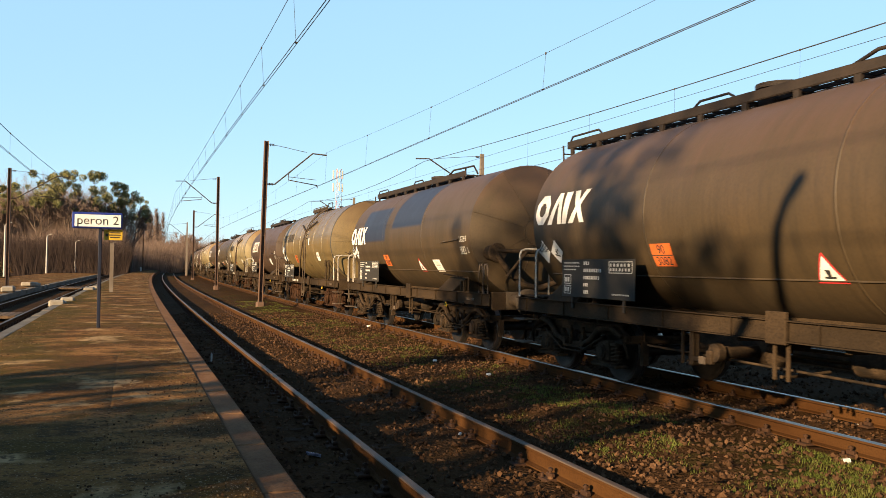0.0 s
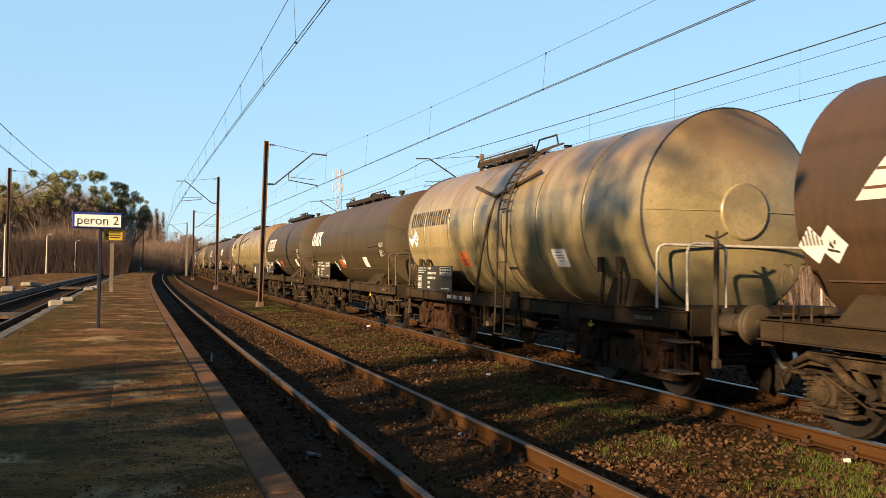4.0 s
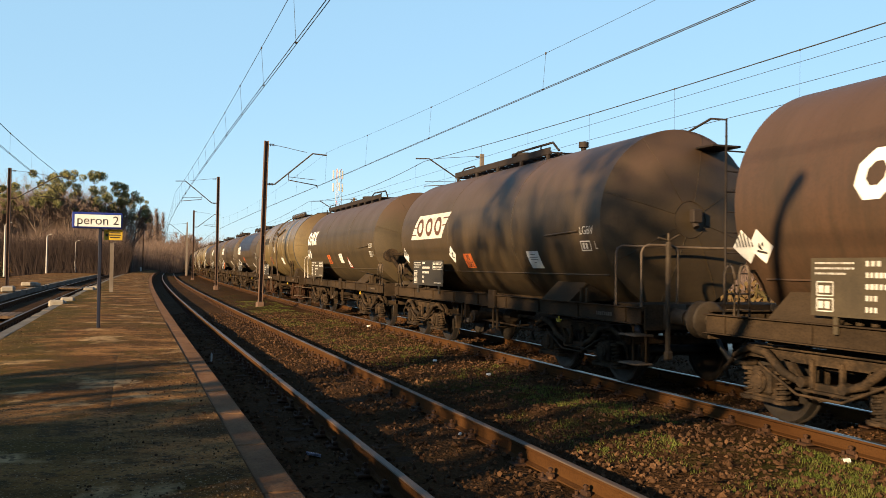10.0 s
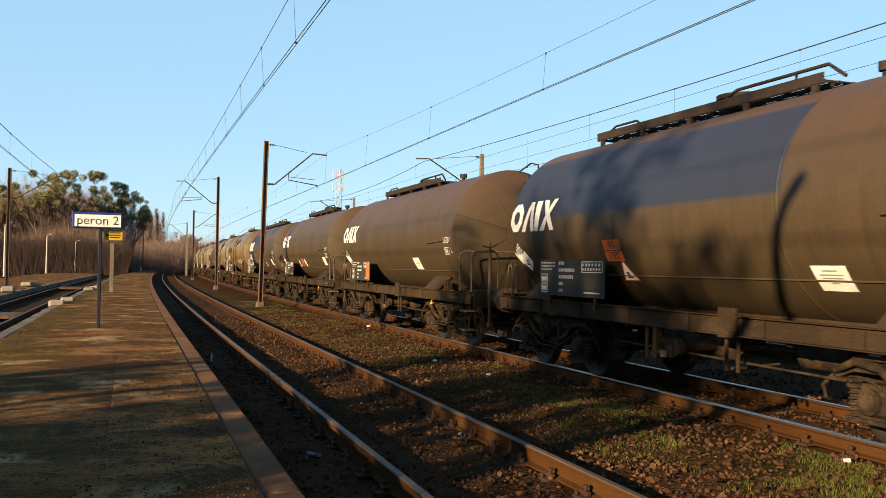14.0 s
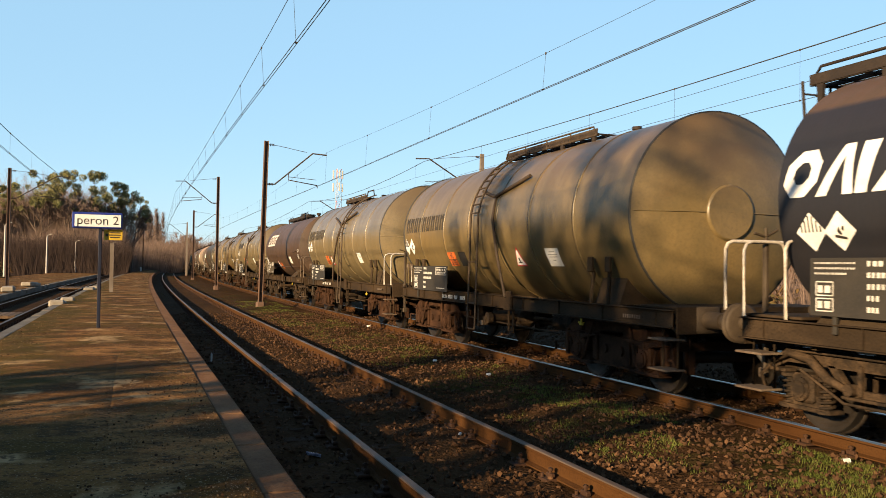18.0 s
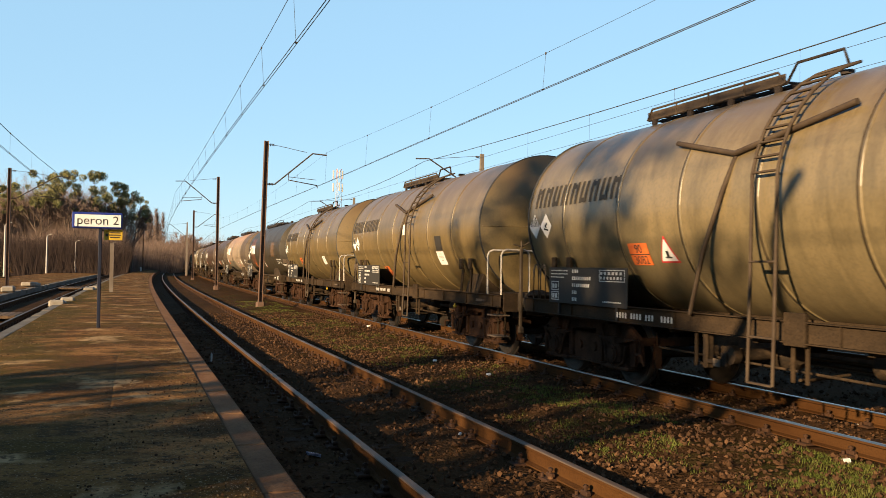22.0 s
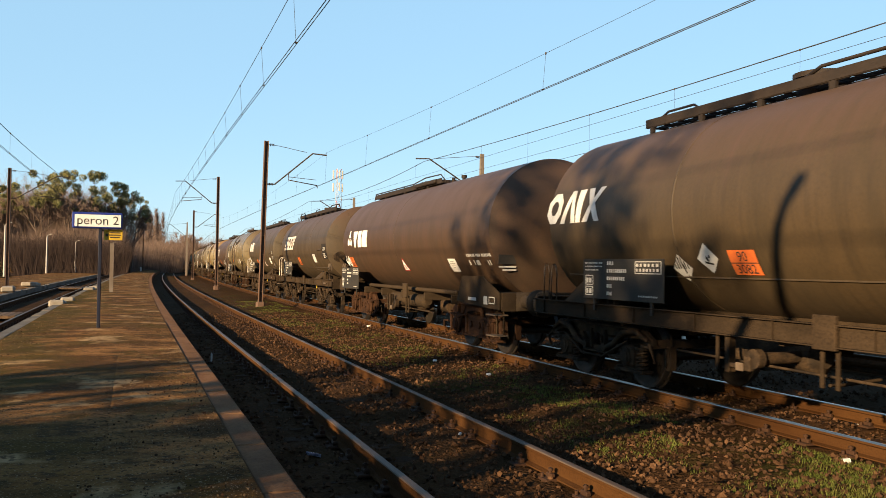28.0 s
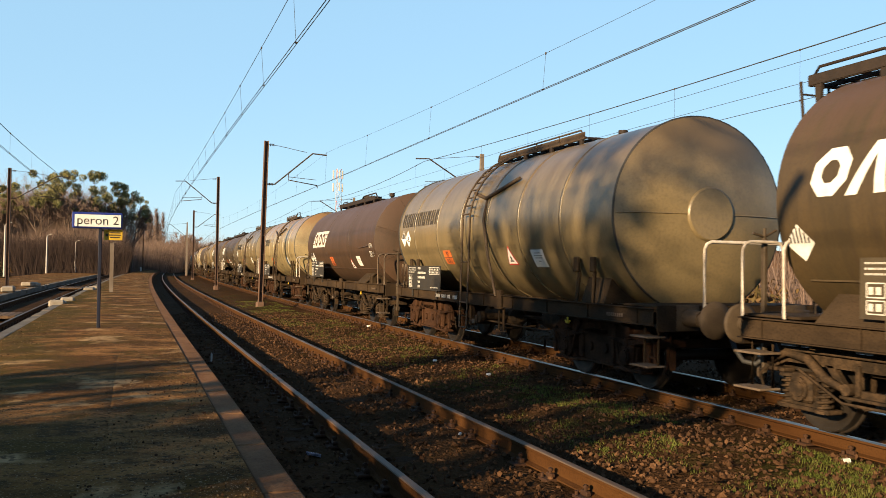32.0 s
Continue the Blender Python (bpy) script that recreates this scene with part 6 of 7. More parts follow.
def motions():
    """Each wagon rolls along the line; its wheelsets turn while it is near."""
    times = [i * 1.0 for i in range(33)]
    for w, q in WAGONS:
        walk(w, [(t, on_line(q - travelled(t), TRAIN_X)) for t in times])
    centre = dict((w, q) for w, q in WAGONS)
    for w, ws, y in ALL_WHEELS:
        q = centre[w]
        near = [t * 0.05 for t in range(641) if -8 < q - travelled(t * 0.05) < 38]
        ts = sorted(set([0.0] + [round(t, 4) for t in near] + [32.0])) if near else []
        if not ts:
            continue
        rows, first = [], travelled(near[0])
        last = travelled(near[-1])
        for t in ts:
            a = (min(max(travelled(t), first), last) - first) / 0.46
            rows.append((t, Matrix.Translation((0, y, 0.46)) @ Matrix.Rotation(a, 4, "X")))
        walk(ws, rows)


# ---- masts and wires ----
def tube_ob(name, pts, r, mat, parent=None, label="", n=6):
    return part(name, Shape().tube(pts, r, n), mat, parent, label)


def mast(s, off, height, side, reach, label, steel=False, lean=0.0, foot=0.1):
    """A catenary mast with a bracket that reaches over one track; side is -1 or 1."""
    m = on_line(s, off) @ pose(0, 0, 0, 0, lean, 0)
    ob = tagged(new("catenary_mast"), label, "catenary mast", "catenary masts")
    ob.matrix_basis = m
    mat = m_mast_steel if steel else m_mast
    sh = Shape()
    if steel:
        # rolled section: two flanges and a recessed web, batten plates
        for x in (-0.078, 0.078):
            sh.box((x, 0, height / 2), (0.035, 0.22, height), 0.008)
        sh.box((0, 0.03, height / 2), (0.125, 0.03, height), 0.004)
        for i in range(int(height / 0.8)):
            sh.box((0, -0.03, 0.5 + i * 0.8), (0.125, 0.09, 0.02), 0.003)
    else:
        sh.prism([(-0.17, -0.14), (0.17, -0.14), (0.17, 0.14), (-0.17, 0.14)], -0.5, 0.1, "z")
        vs = []
        for z, w in ((0.0, 0.15), (height, 0.09)):
            vs += [(-w, -w * 0.9, z), (w, -w * 0.9, z), (w, w * 0.9, z), (-w, w * 0.9, z)]
        sh.add(vs, [(0, 1, 5, 4), (1, 2, 6, 5), (2, 3, 7, 6), (3, 0, 4, 7), (4, 5, 6, 7)])
    part("post", sh, mat, ob)
    part("footing", Shape().box((0, 0, foot - 0.55), (0.36, 0.36, 1.0), 0.05), m_mast_steel, ob, "stained concrete footing")
    d = side
    zt, zl = height - 0.35, height - 1.85
    tip = reach
    part("bracket", Shape().tube([(0, 0, zl - 0.02), (d * 0.42, 0, zl), (d * tip * 0.92, 0, zt - 0.05), (d * (tip + 0.45), 0, zt - 0.08)], 0.035, 6), m_arm, ob, "slanting bracket tube")
    part("top_tie", Shape().tube([(0, 0, zt + 0.22), (d * tip * 0.25, 0, zt + 0.17), (d * tip * 0.8, 0, zt - 0.02)], 0.012, 5), m_arm, ob)
    for y, z in ((d * 0.16, zt + 0.19), (d * 0.18, zl - 0.01)):
        ins = Shape()
        for k in range(3):
            ins.cyl((y + d * 0.07 * k, 0, z), (y + d * 0.07 * k + d * 0.03, 0, z), 0.055, 8)
        part("insulator", ins, m_arm, ob)
    part("registration_arm", Shape().tube([(d * tip * 0.45, 0, zl + 0.54), (d * tip * 0.46, 0, zl + 0.22), (d * (tip * 0.92 + 0.25), 0, zl + 0.06), (d * (tip * 0.92 + 0.25), 0, zl - 0.06)], 0.022, 5).tube([(d * tip * 0.45, 0, zl + 0.36), (d * (tip * 0.92 + 0.2), 0, zl + 0.30)], 0.012, 5), m_arm, ob)
    return ob


def catenary(name, off, spans, z_c, z_m, label, double=True, far=200.0, s_start=-30, step=6.0, phase=0.0, sag=0.75, thin=0.011, aside=0.0, zig=0.18):
    """Contact wires, sagging messenger and droppers over one track; spans are the mast stations."""
    ob = tagged(new(name), label, "overhead wires", kind="structure")

    def stag(s):
        for i in range(len(spans) - 1):
            if spans[i] <= s <= spans[i + 1]:
                t = (s - spans[i]) / (spans[i + 1] - spans[i])
                a = zig if i % 2 else -zig
                return a + (-2 * a) * t
        return 0

    def mess(s):
        for a, b in zip(spans, spans[1:]):
            if a <= s <= b:
                t = (s - a) / (b - a)
                return z_m - sag * 4 * t * (1 - t)
        return z_m
    st = [s_start + 3.0 * i for i in range(int((far - s_start) / 3))]
    for k in ((-0.025, 0.025) if double else (0,)):
        tube_ob("contact_wire", [along(s, off + stag(s) + k, z_c) for s in st], 0.0075, m_wire, ob, "", 5)
    tube_ob("messenger_wire", [along(s, off + aside + stag(s), mess(s)) for s in st], thin, m_wire, ob, "", 5)
    s = s_start + phase
    while s < min(far, 110):
        tube_ob("dropper", [along(s, off + stag(s), z_c), along(s, off + aside + stag(s), mess(s))], 0.0035, m_wire, ob, "", 4)
        part("clamp", Shape().box(tuple(along(s, off + aside + stag(s), mess(s))), (0.03, 0.035, 0.045), 0.005).box(tuple(along(s, off + stag(s), z_c)), (0.04, 0.035, 0.03), 0.005), m_arm, ob)
        s += step
    return ob


mast(38.5, 2.35, 7.0, 1, 2.2, "rust-brown steel catenary mast between the tracks", True, foot=0.12, lean=1.1)
mast(63, 2.44, 7.75, -1, 2.4, "steel catenary mast with bracket over the near track", True, foot=0.2)
mast(101, 2.44, 7.6, 1, 2.4, "steel catenary mast beside the curving track", True)
mast(131, 2.44, 7.6, -1, 2.4, "weathered concrete catenary mast by the curve")
mast(60, -10.3, 7.4, 1, 2.9, "steel catenary mast on the side platform", True)
mast(42, 13.9, 7.5, -1, 3.1, "pale mast with red top bands behind the train")
mast(72, 14.2, 7.4, -1, 3.1, "mast behind the train")
mast(160, -4.5, 7.5, 1, 2.9, "distant mast by the bend", True)
mast(190, 2.44, 7.5, -1, 2.4, "distant mast by the bend")
catenary("catenary_near", -0.31, [-58, 7, 63, 131, 190, 260], 5.42, 6.62, "double contact wire and messenger over the near track", far=250, phase=0.5, step=3.75, sag=0.6, thin=0.006, aside=-0.06, zig=0.03)
catenary("catenary_train", TRAIN_X + 0.15, [-24, 38.5, 101, 160, 230], 5.36, 6.75, "double contact wire and messenger over the train", far=220, phase=2.6, step=7.4, sag=0.7, thin=0.004, aside=0.06)
catenary("catenary_far", FAR_X, [-18, 42, 72, 130, 200], 5.36, 6.95, "contact wire and messenger beyond the train", False, 200, phase=4.4, step=4.6, sag=0.5, thin=0.014)
catenary("catenary_left", LEFT_X, [-10, 60, 120, 180], 5.25, 6.6, "contact wires over the left track", True, 180, phase=3, sag=0.7)

feeder = tagged(new("feeder_wire"), "thin straight wire beyond the train", "overhead wires", kind="structure")
for z in (6.19, 5.72):
    tube_ob("wire", [along(s, FAR_X, z) for s in range(-30, 200, 5)], 0.006, m_wire, feeder, "", 5)


# ---- platform things ----
def name_sign():
    ob = tagged(new("platform_sign"), "white platform sign with blue frame on a dark post", "sign")
    ob.matrix_basis = pose(-3.52, 20.8, PLAT_Z, 0, 0, 0)
    z0, z1, x0, x1 = 2.13, 2.47, -0.50, 0.50
    part("post", Shape().box((0.06, 0, 1.07), (0.07, 0.07, 2.14), 0.01), m_bluepost, ob)
    part("frame", Shape().box((0, 0, (z0 + z1) / 2), (x1 - x0, 0.16, z1 - z0), 0.02), m_blue, ob, "blue box frame")
    part("panel", Shape().box((0.012, -0.082, (z0 + z1) / 2 - 0.008), (x1 - x0 - 0.085, 0.012, z1 - z0 - 0.085), 0.004), m_white, ob, "white panel")
    vs, fs = letters("peron 2")
    part("lettering", Shape().add([(0.012 + x * 0.262, -0.092, (z0 + z1) / 2 - 0.008 + y * 0.262) for x, y, z in vs], fs), m_black, ob, "black words peron 2")
    return ob


name_sign()


def small_sign():
    ob = tagged(new("notice_plate"), "yellow notice plate below the platform sign", "sign")
    ob.matrix_basis = pose(-3.2, 20.86, PLAT_Z)
    part("plate", Shape().box((0, 0, 2.0), (0.37, 0.02, 0.22), 0.004), m_yellow, ob)
    part("bars", Shape().box((0.03, -0.013, 2.05), (0.22, 0.004, 0.025), 0.001).box((0.03, -0.013, 2.0), (0.24, 0.004, 0.025), 0.001).box((0.03, -0.013, 1.95), (0.2, 0.004, 0.025), 0.001).box((-0.13, -0.013, 2.0), (0.05, 0.004, 0.06), 0.001), m_board, ob, "unreadable lines")
    part("stay", Shape().tube([(0, 0.02, 2.1), (-0.26, 0.0, 2.1)], 0.015, 5), m_bluepost, ob)
    return ob


small_sign()


def lamp_post(x, y, h, label, z=PLAT_Z, lean=0.0):
    ob = tagged(new("platform_lamp"), label, "lamp post", "platform lamps")
    ob.matrix_basis = pose(x, y, z, 0, lean, 0)
    part("post", Shape().tube([(0, 0, 0), (0, 0, h * 0.5), (0, 0, h)], [0.10, 0.085, 0.06], 10), m_lamp, ob, "pale concrete post")
    part("arm", Shape().tube([(0, 0, h - 0.05), (0.12, 0, h + 0.1), (0.45, 0, h + 0.22)], 0.03, 6), m_lamp, ob)
    part("lantern", Shape().box((0.42, 0, h + 0.215), (0.26, 0.13, 0.08), 0.03), m_lamp, ob)
    return ob


m_lamp = surface("pale_lamp_post", (0.385, 0.364, 0.329), (0.294, 0.266, 0.231), 0.8, 0.0, 3.0, 40, 0.1)
for x, y, h in ((-13.4, 86, 4.6), (-12.2, 112, 4.4), (-10.0, 128, 4.1)):
    lamp_post(x, y, h, "pale concrete lamp post on the side platform")


def shadow_post(x):
    """An added, unseen shadow caster: a post that leans along the platform and ends in a bent arm."""
    ob = tagged(new("shadow_post"), "unseen shadow caster shaped as a leaning post with bent arm", "post")
    ob.matrix_basis = pose(x, 5.6, PLAT_Z)
    part("stem", Shape().tube([(0, 0, -0.2), (0, -0.02, 0.9), (0, -0.08, 1.5), (0, -0.30, 2.05), (0, -0.72, 2.45), (0, -1.35, 3.15), (0, -1.82, 3.85), (0, -1.98, 4.45)], [0.19, 0.17, 0.15, 0.13, 0.11, 0.085, 0.07, 0.065], 10), m_mast, ob)
    part("arm", Shape().tube([(0, -1.98, 4.42), (0, -2.08, 4.62), (0, -2.26, 4.84), (0, -2.34, 4.92)], [0.06, 0.06, 0.075, 0.06], 8), m_mast, ob)
    return ob


# stands out of view; its outline is shaped for the shadow it throws
shadow_post(-4.6)
tagged(part("concrete_post", Shape().prism([(-0.085, -0.08), (0.085, -0.08), (0.085, 0.08), (-0.085, 0.08)], 0, 2.3, "z").tube([(0.05, 0, 2.3), (0.2, 0, 2.45), (0.32, 0, 2.5)], 0.02, 5), m_mast, None, "", pose(-3.69, 44.2, PLAT_Z)), "bare pale concrete post with bent wire", "post")

# ---- trees ----
def branch(sh, tw, p, d, length, r, depth, rng, leafy):
    q = p + d * length
    mid = p.lerp(q, 0.5) + Vector((rng.uniform(-1, 1), rng.uniform(-1, 1), 0)) * length * 0.06
    sh.tube([p, mid, q], [r, r * 0.8, r * 0.6], 5 if depth > 2 else 4)
    if depth == 0:
        for k in range(leafy):
            v = (d + Vector((rng.uniform(-1, 1), rng.uniform(-1, 1), rng.uniform(-0.4, 1)))).normalized() * rng.uniform(0.4, 1.1) * length
            o = p.lerp(q, rng.random())
            s = v.cross(Vector((rng.random(), rng.random(), rng.random()))).normalized() * 0.013 * (1 + length)
            tw.add([o - s, o + s, o + v], [(0, 1, 2)])
        return
    for k in range(rng.choice((2, 3, 3))):
        nd = (d + Vector((rng.uniform(-0.75, 0.75), rng.uniform(-0.75, 0.75), rng.uniform(-0.1, 0.5)))).normalized()
        branch(sh, tw, p.lerp(q, rng.uniform(0.55, 1.0)), nd, length * rng.uniform(0.6, 0.8), r * 0.6, depth - 1, rng, leafy)


def clump(cl, c, r, rng, n, leaf=0.2):
    """A ball of many small leaves with gaps."""
    for i in range(n):
        v = Vector((rng.gauss(0, 1), rng.gauss(0, 1), rng.gauss(0, 1))).normalized()
        p = c + v * r * rng.uniform(0.55, 1.05)
        a = v.cross(Vector((rng.random(), rng.random(), rng.random()))).normalized() * r * leaf
        b = v.cross(a).normalized() * r * leaf * 0.8
        p2 = v * r * 0.1
        cl.add([p - a, p - b + p2, p + a, p + b - p2], [(0, 1, 2, 3)])


def make_tree(h, seed, mistle, depth=4, leafy=14, dense=130, close=False):
    """Trunk, bare crown and mistletoe balls; close gathers the balls near the trunk."""
    rng = random.Random(seed)
    sh, tw, cl = Shape(), Shape(), Shape()
    top = Vector((rng.uniform(-0.3, 0.3), rng.uniform(-0.3, 0.3), h * 0.35))
    sh.tube([(0, 0, -0.3), top * 0.5, top], [h * 0.022, h * 0.018, h * 0.015], 7)
    for k in range(5):
        a = 2 * math.pi * (k + rng.random() * 0.7) / 5
        d = Vector((math.cos(a) * rng.uniform(0.25, 0.6), math.sin(a) * rng.uniform(0.25, 0.6), 1)).normalized()
        branch(sh, tw, top * rng.uniform(0.7, 1.0), d, h * 0.22, h * 0.01, depth - 1, rng, leafy)
    for k in range(mistle):
        if close:
            a, rr = rng.uniform(0, 6.28), rng.uniform(0.04, 0.23) * h
            clump(cl, Vector((math.cos(a) * rr, math.sin(a) * rr, h * rng.uniform(0.55, 0.98))), h * rng.uniform(0.034, 0.062), rng, dense)
            continue
        a, z = rng.uniform(0, 6.28), rng.uniform(0.62, 1.02)
        rr = h * 0.30 * math.sqrt(rng.random()) * math.sqrt(max(0.05, 1 - ((z - 0.66) / 0.36) ** 2))
        clump(cl, Vector((math.cos(a) * rr, math.sin(a) * rr, h * z)), h * rng.uniform(0.026, 0.056), rng, dense, 0.13)
    return sh.mesh("trunk", m_bark), tw.mesh("crown", m_twig), cl.mesh("mistletoe", m_mistle) if mistle else None


TREES = [make_tree(14, 1, 30, leafy=20, dense=230), make_tree(13, 2, 33, leafy=20, dense=230), make_tree(12, 3, 0, leafy=44), make_tree(11, 4, 0, leafy=44), make_tree(13.5, 6, 27, leafy=20, dense=230), make_tree(13, 2, 15, leafy=6, dense=32, close=True), make_tree(13.5, 6, 11, leafy=6, dense=32, close=True)]


def tree(k, x, y, scale, rot, label, z=-0.3):
    ob = tagged(new("tree"), label, "tree", "bare winter trees")
    ob.matrix_basis = Matrix.Translation((x, y, z)) @ Matrix.Rotation(rot, 4, "Z")
    for name, me in zip(("trunk", "crown", "mistletoe"), TREES[k]):
        if me:
            part(name, me, None, ob, {"mistletoe": "green balls of mistletoe"}.get(name, ""), Matrix.Diagonal((scale, scale, scale, 1)))
    return ob


rng = random.Random(11)
for x, y, k, s in ((-21, 130, 1, 1.0), (-15.5, 128, 0, 1.1), (-11.5, 127, 1, 1.18), (-8.2, 130, 4, 1.15), (-5.2, 133, 1, 1.1), (-3.0, 138, 0, 0.95), (-25, 140, 4, 1.0), (-30, 140, 0, 1.0)):
    tree(k, x, y + 9, s * 0.95, rng.uniform(0, 6), "bare tree hung with green mistletoe balls")
for i in range(26):
    y = rng.uniform(150, 300)
    x = rng.uniform(-60, 14) + (y - 150) * 0.12 - 8
    tree(rng.choice((2, 3)), x, y, rng.uniform(0.6, 0.95), rng.uniform(0, 6), "bare brown winter tree in the wood")
# trees beyond the left of the view, whose shade falls on platform and train
for x, y, k, s in ((-16.5, 5.0, 5, 0.84), (-17.2, 2.2, 6, 0.82), (-16.8, 0.5, 5, 0.82), (-18.6, -1.3, 6, 0.85)):
    tree(k, x, y, s, rng.uniform(0, 6), "bare tree behind the side platform")


def thicket(name, x0, x1, y0, y1, hgt, n, mat, label, seed, bend=0.0, low=0.35):
    """A mass of thin bare stems."""
    rng = random.Random(seed)
    sh = Shape()
    for i in range(n):
        y = rng.uniform(y0, y1)
        x = rng.uniform(x0, x1) + bend * (y - y0)
        h = hgt * rng.uniform(low, 1.0) * (0.8 + 0.3 * noise.noise((x * 0.1, y * 0.1, 0)))
        p = Vector((x, y, -0.4))
        for k in range(4):
            d = Vector((rng.uniform(-0.35, 0.35), rng.uniform(-0.35, 0.35), 1)) * h * rng.uniform(0.6, 1)
            w = Vector((rng.uniform(0.010, 0.022), 0, 0)) * (1 + h * 0.1)
            sh.add([p - w, p + w, p + d * 0.6 + w * 0.8, p + d, p + d * 0.6 - w * 0.8], [(0, 1, 2, 3, 4)])
            for j in range(8):
                o = p + d * rng.uniform(0.25, 0.95)
                v = Vector((rng.uniform(-1, 1), rng.uniform(-0.6, 0.6), rng.uniform(0.1, 1))) * h * 0.16
                sh.add([o - w * 0.6, o + w * 0.6, o + v], [(0, 1, 2)])
    return tagged(part(name, sh, mat), label, "undergrowth", kind="stuff")


# front and lower scrub has the wood's shade in its colour
thicket("undergrowth", -78, -3.5, 128.0, 133, 8.2, 12000, m_twig_shaded, "bare brown scrub before the wood, shade put into its colour", 17, low=0.45)
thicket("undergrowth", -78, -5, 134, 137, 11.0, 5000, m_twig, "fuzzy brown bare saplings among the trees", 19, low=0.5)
thicket("undergrowth", -78, -6, 137, 143, 9.5, 9500, m_twig_shaded, "tangled undergrowth at the foot of the wood, coloured as in shade", 13, low=0.6)
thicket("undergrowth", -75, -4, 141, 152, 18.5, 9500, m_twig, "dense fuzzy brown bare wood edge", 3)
thicket("undergrowth", -80, -8, 152, 172, 15, 5200, m_twig_shaded, "bare brown wood behind the undergrowth, coloured as in shade", 7)
thicket("undergrowth", -9, 13, 172, 240, 9.5, 3600, m_twig, "bare brown scrub along the bend", 9, 0.1, 0.5)
thicket("undergrowth", -40, 60, 240, 330, 11, 5200, m_twig, "distant brown wood beyond the bend", 4, 0.25, 0.6)
thicket("undergrowth", 17, 30, 4, 90, 4.5, 1800, m_twig, "brown bare bushes beyond the train", 5)


def shade_hedge(x0, x1, y0, y1, hgt, n, label, seed):
    """An added, unseen shade caster: a clipped-looking mass of small dark leaves with a ragged top."""
    rng = random.Random(seed)
    sh = Shape()
    for i in range(n):
        x, y = rng.uniform(x0, x1), rng.uniform(y0, y1)
        top = hgt * (0.93 + 0.12 * noise.noise((x * 0.4, y * 0.5, seed)) + 0.1 * noise.noise((x * 1.7, y * 1.9, seed)))
        p = Vector((x, y, -0.4 + (top + 0.4) * rng.random() ** 0.7))
        a = Vector((rng.uniform(-1, 1), rng.uniform(-1, 1), rng.uniform(-1, 1))).normalized()
        b = a.cross(Vector((rng.random(), rng.random(), rng.random()))).normalized()
        sh.add([p - a * 0.16, p - b * 0.09, p + a * 0.16, p + b * 0.09], [(0, 1, 2, 3)])
    return tagged(part("hedge", sh, m_twig_shaded), label, "hedge", kind="stuff")


# added out of view to block the sun from parts of the platform
shade_hedge(-18.5, -16, -10, 1.8, 5.05, 16000, "unseen hedge-like mass added to shade the platform", 6)
shade_hedge(-18.0, -16.6, 3.4, 4.4, 4.95, 1500, "unseen hedge-like mass added to shade the platform", 16)


# ---- far woods that close the view ----
def wood_mass(name, pts, top, thick, label, seed):
    """A long uneven bank of bare wood, rounded in depth, with a ragged top."""
    sh, n = Shape(), 46
    cols = []
    for k in range(len(pts) - 1):
        a, b = Vector((*pts[k], 0)), Vector((*pts[k + 1], 0))
        for i in range(n):
            cols.append(a.lerp(b, i / n))
    cols.append(Vector((*pts[-1], 0)))
    rows = [(0.0, -0.6), (-0.15, 0.3), (-0.1, 0.6), (0.1, 0.85), (0.35, 1.0), (0.8, 0.7), (1.0, -0.6)]
    vs = []
    for i, c in enumerate(cols):
        d = (cols[min(i + 1, len(cols) - 1)] - cols[max(i - 1, 0)]).normalized()
        side = Vector((-d.y, d.x, 0))
        h = top * (0.8 + 0.35 * noise.noise((i * 0.13, seed, 0)) + 0.25 * noise.noise((i * 0.7, seed, 5)) + 0.12 * noise.noise((i * 2.3, seed, 7)))
        for dep, hh in rows:
            j = 0.06 * noise.noise((i * 0.9, hh * 5, seed))
            p = c + side * (dep + j) * thick
            vs.append((p.x, p.y, hh * h if hh > 0 else -0.6))
    w = len(rows)
    fs = [(i * w + r, i * w + r + 1, (i + 1) * w + r + 1, (i + 1) * w + r) for i in range(len(cols) - 1) for r in range(w - 1)]
    return tagged(part(name, sh.add(vs, fs), m_wood), label, "distant wood", kind="structure")


m_wood = surface("distant_bare_wood", (0.045, 0.026, 0.018), (0.085, 0.05, 0.032), 0.95, 0.0, 0.35, 2.2, 0.8, (1, 1, 0.25), c3=(0.022, 0.014, 0.010), spread=0.4, depth=0.6, gloss=0.0)
wood_mass("backdrop_wood_left", [(-160, 175), (-60, 174), (-10, 176)], 9.5, 14, "brown bare wood behind the platforms", 1)
wood_mass("backdrop_wood_bend", [(-80, 345), (-10, 345), (60, 350), (160, 300), (220, 180)], 10.0, 16, "brown bare wood beyond the bend", 2)
wood_mass("backdrop_wood_right", [(220, 180), (160, 20), (120, -120)], 9.0, 16, "brown bare wood beyond the far track", 3)
wood_mass("backdrop_wood_behind", [(120, -120), (-40, -160), (-170, -40), (-200, 90), (-160, 175)], 10.0, 16, "bare wood behind the station", 4)


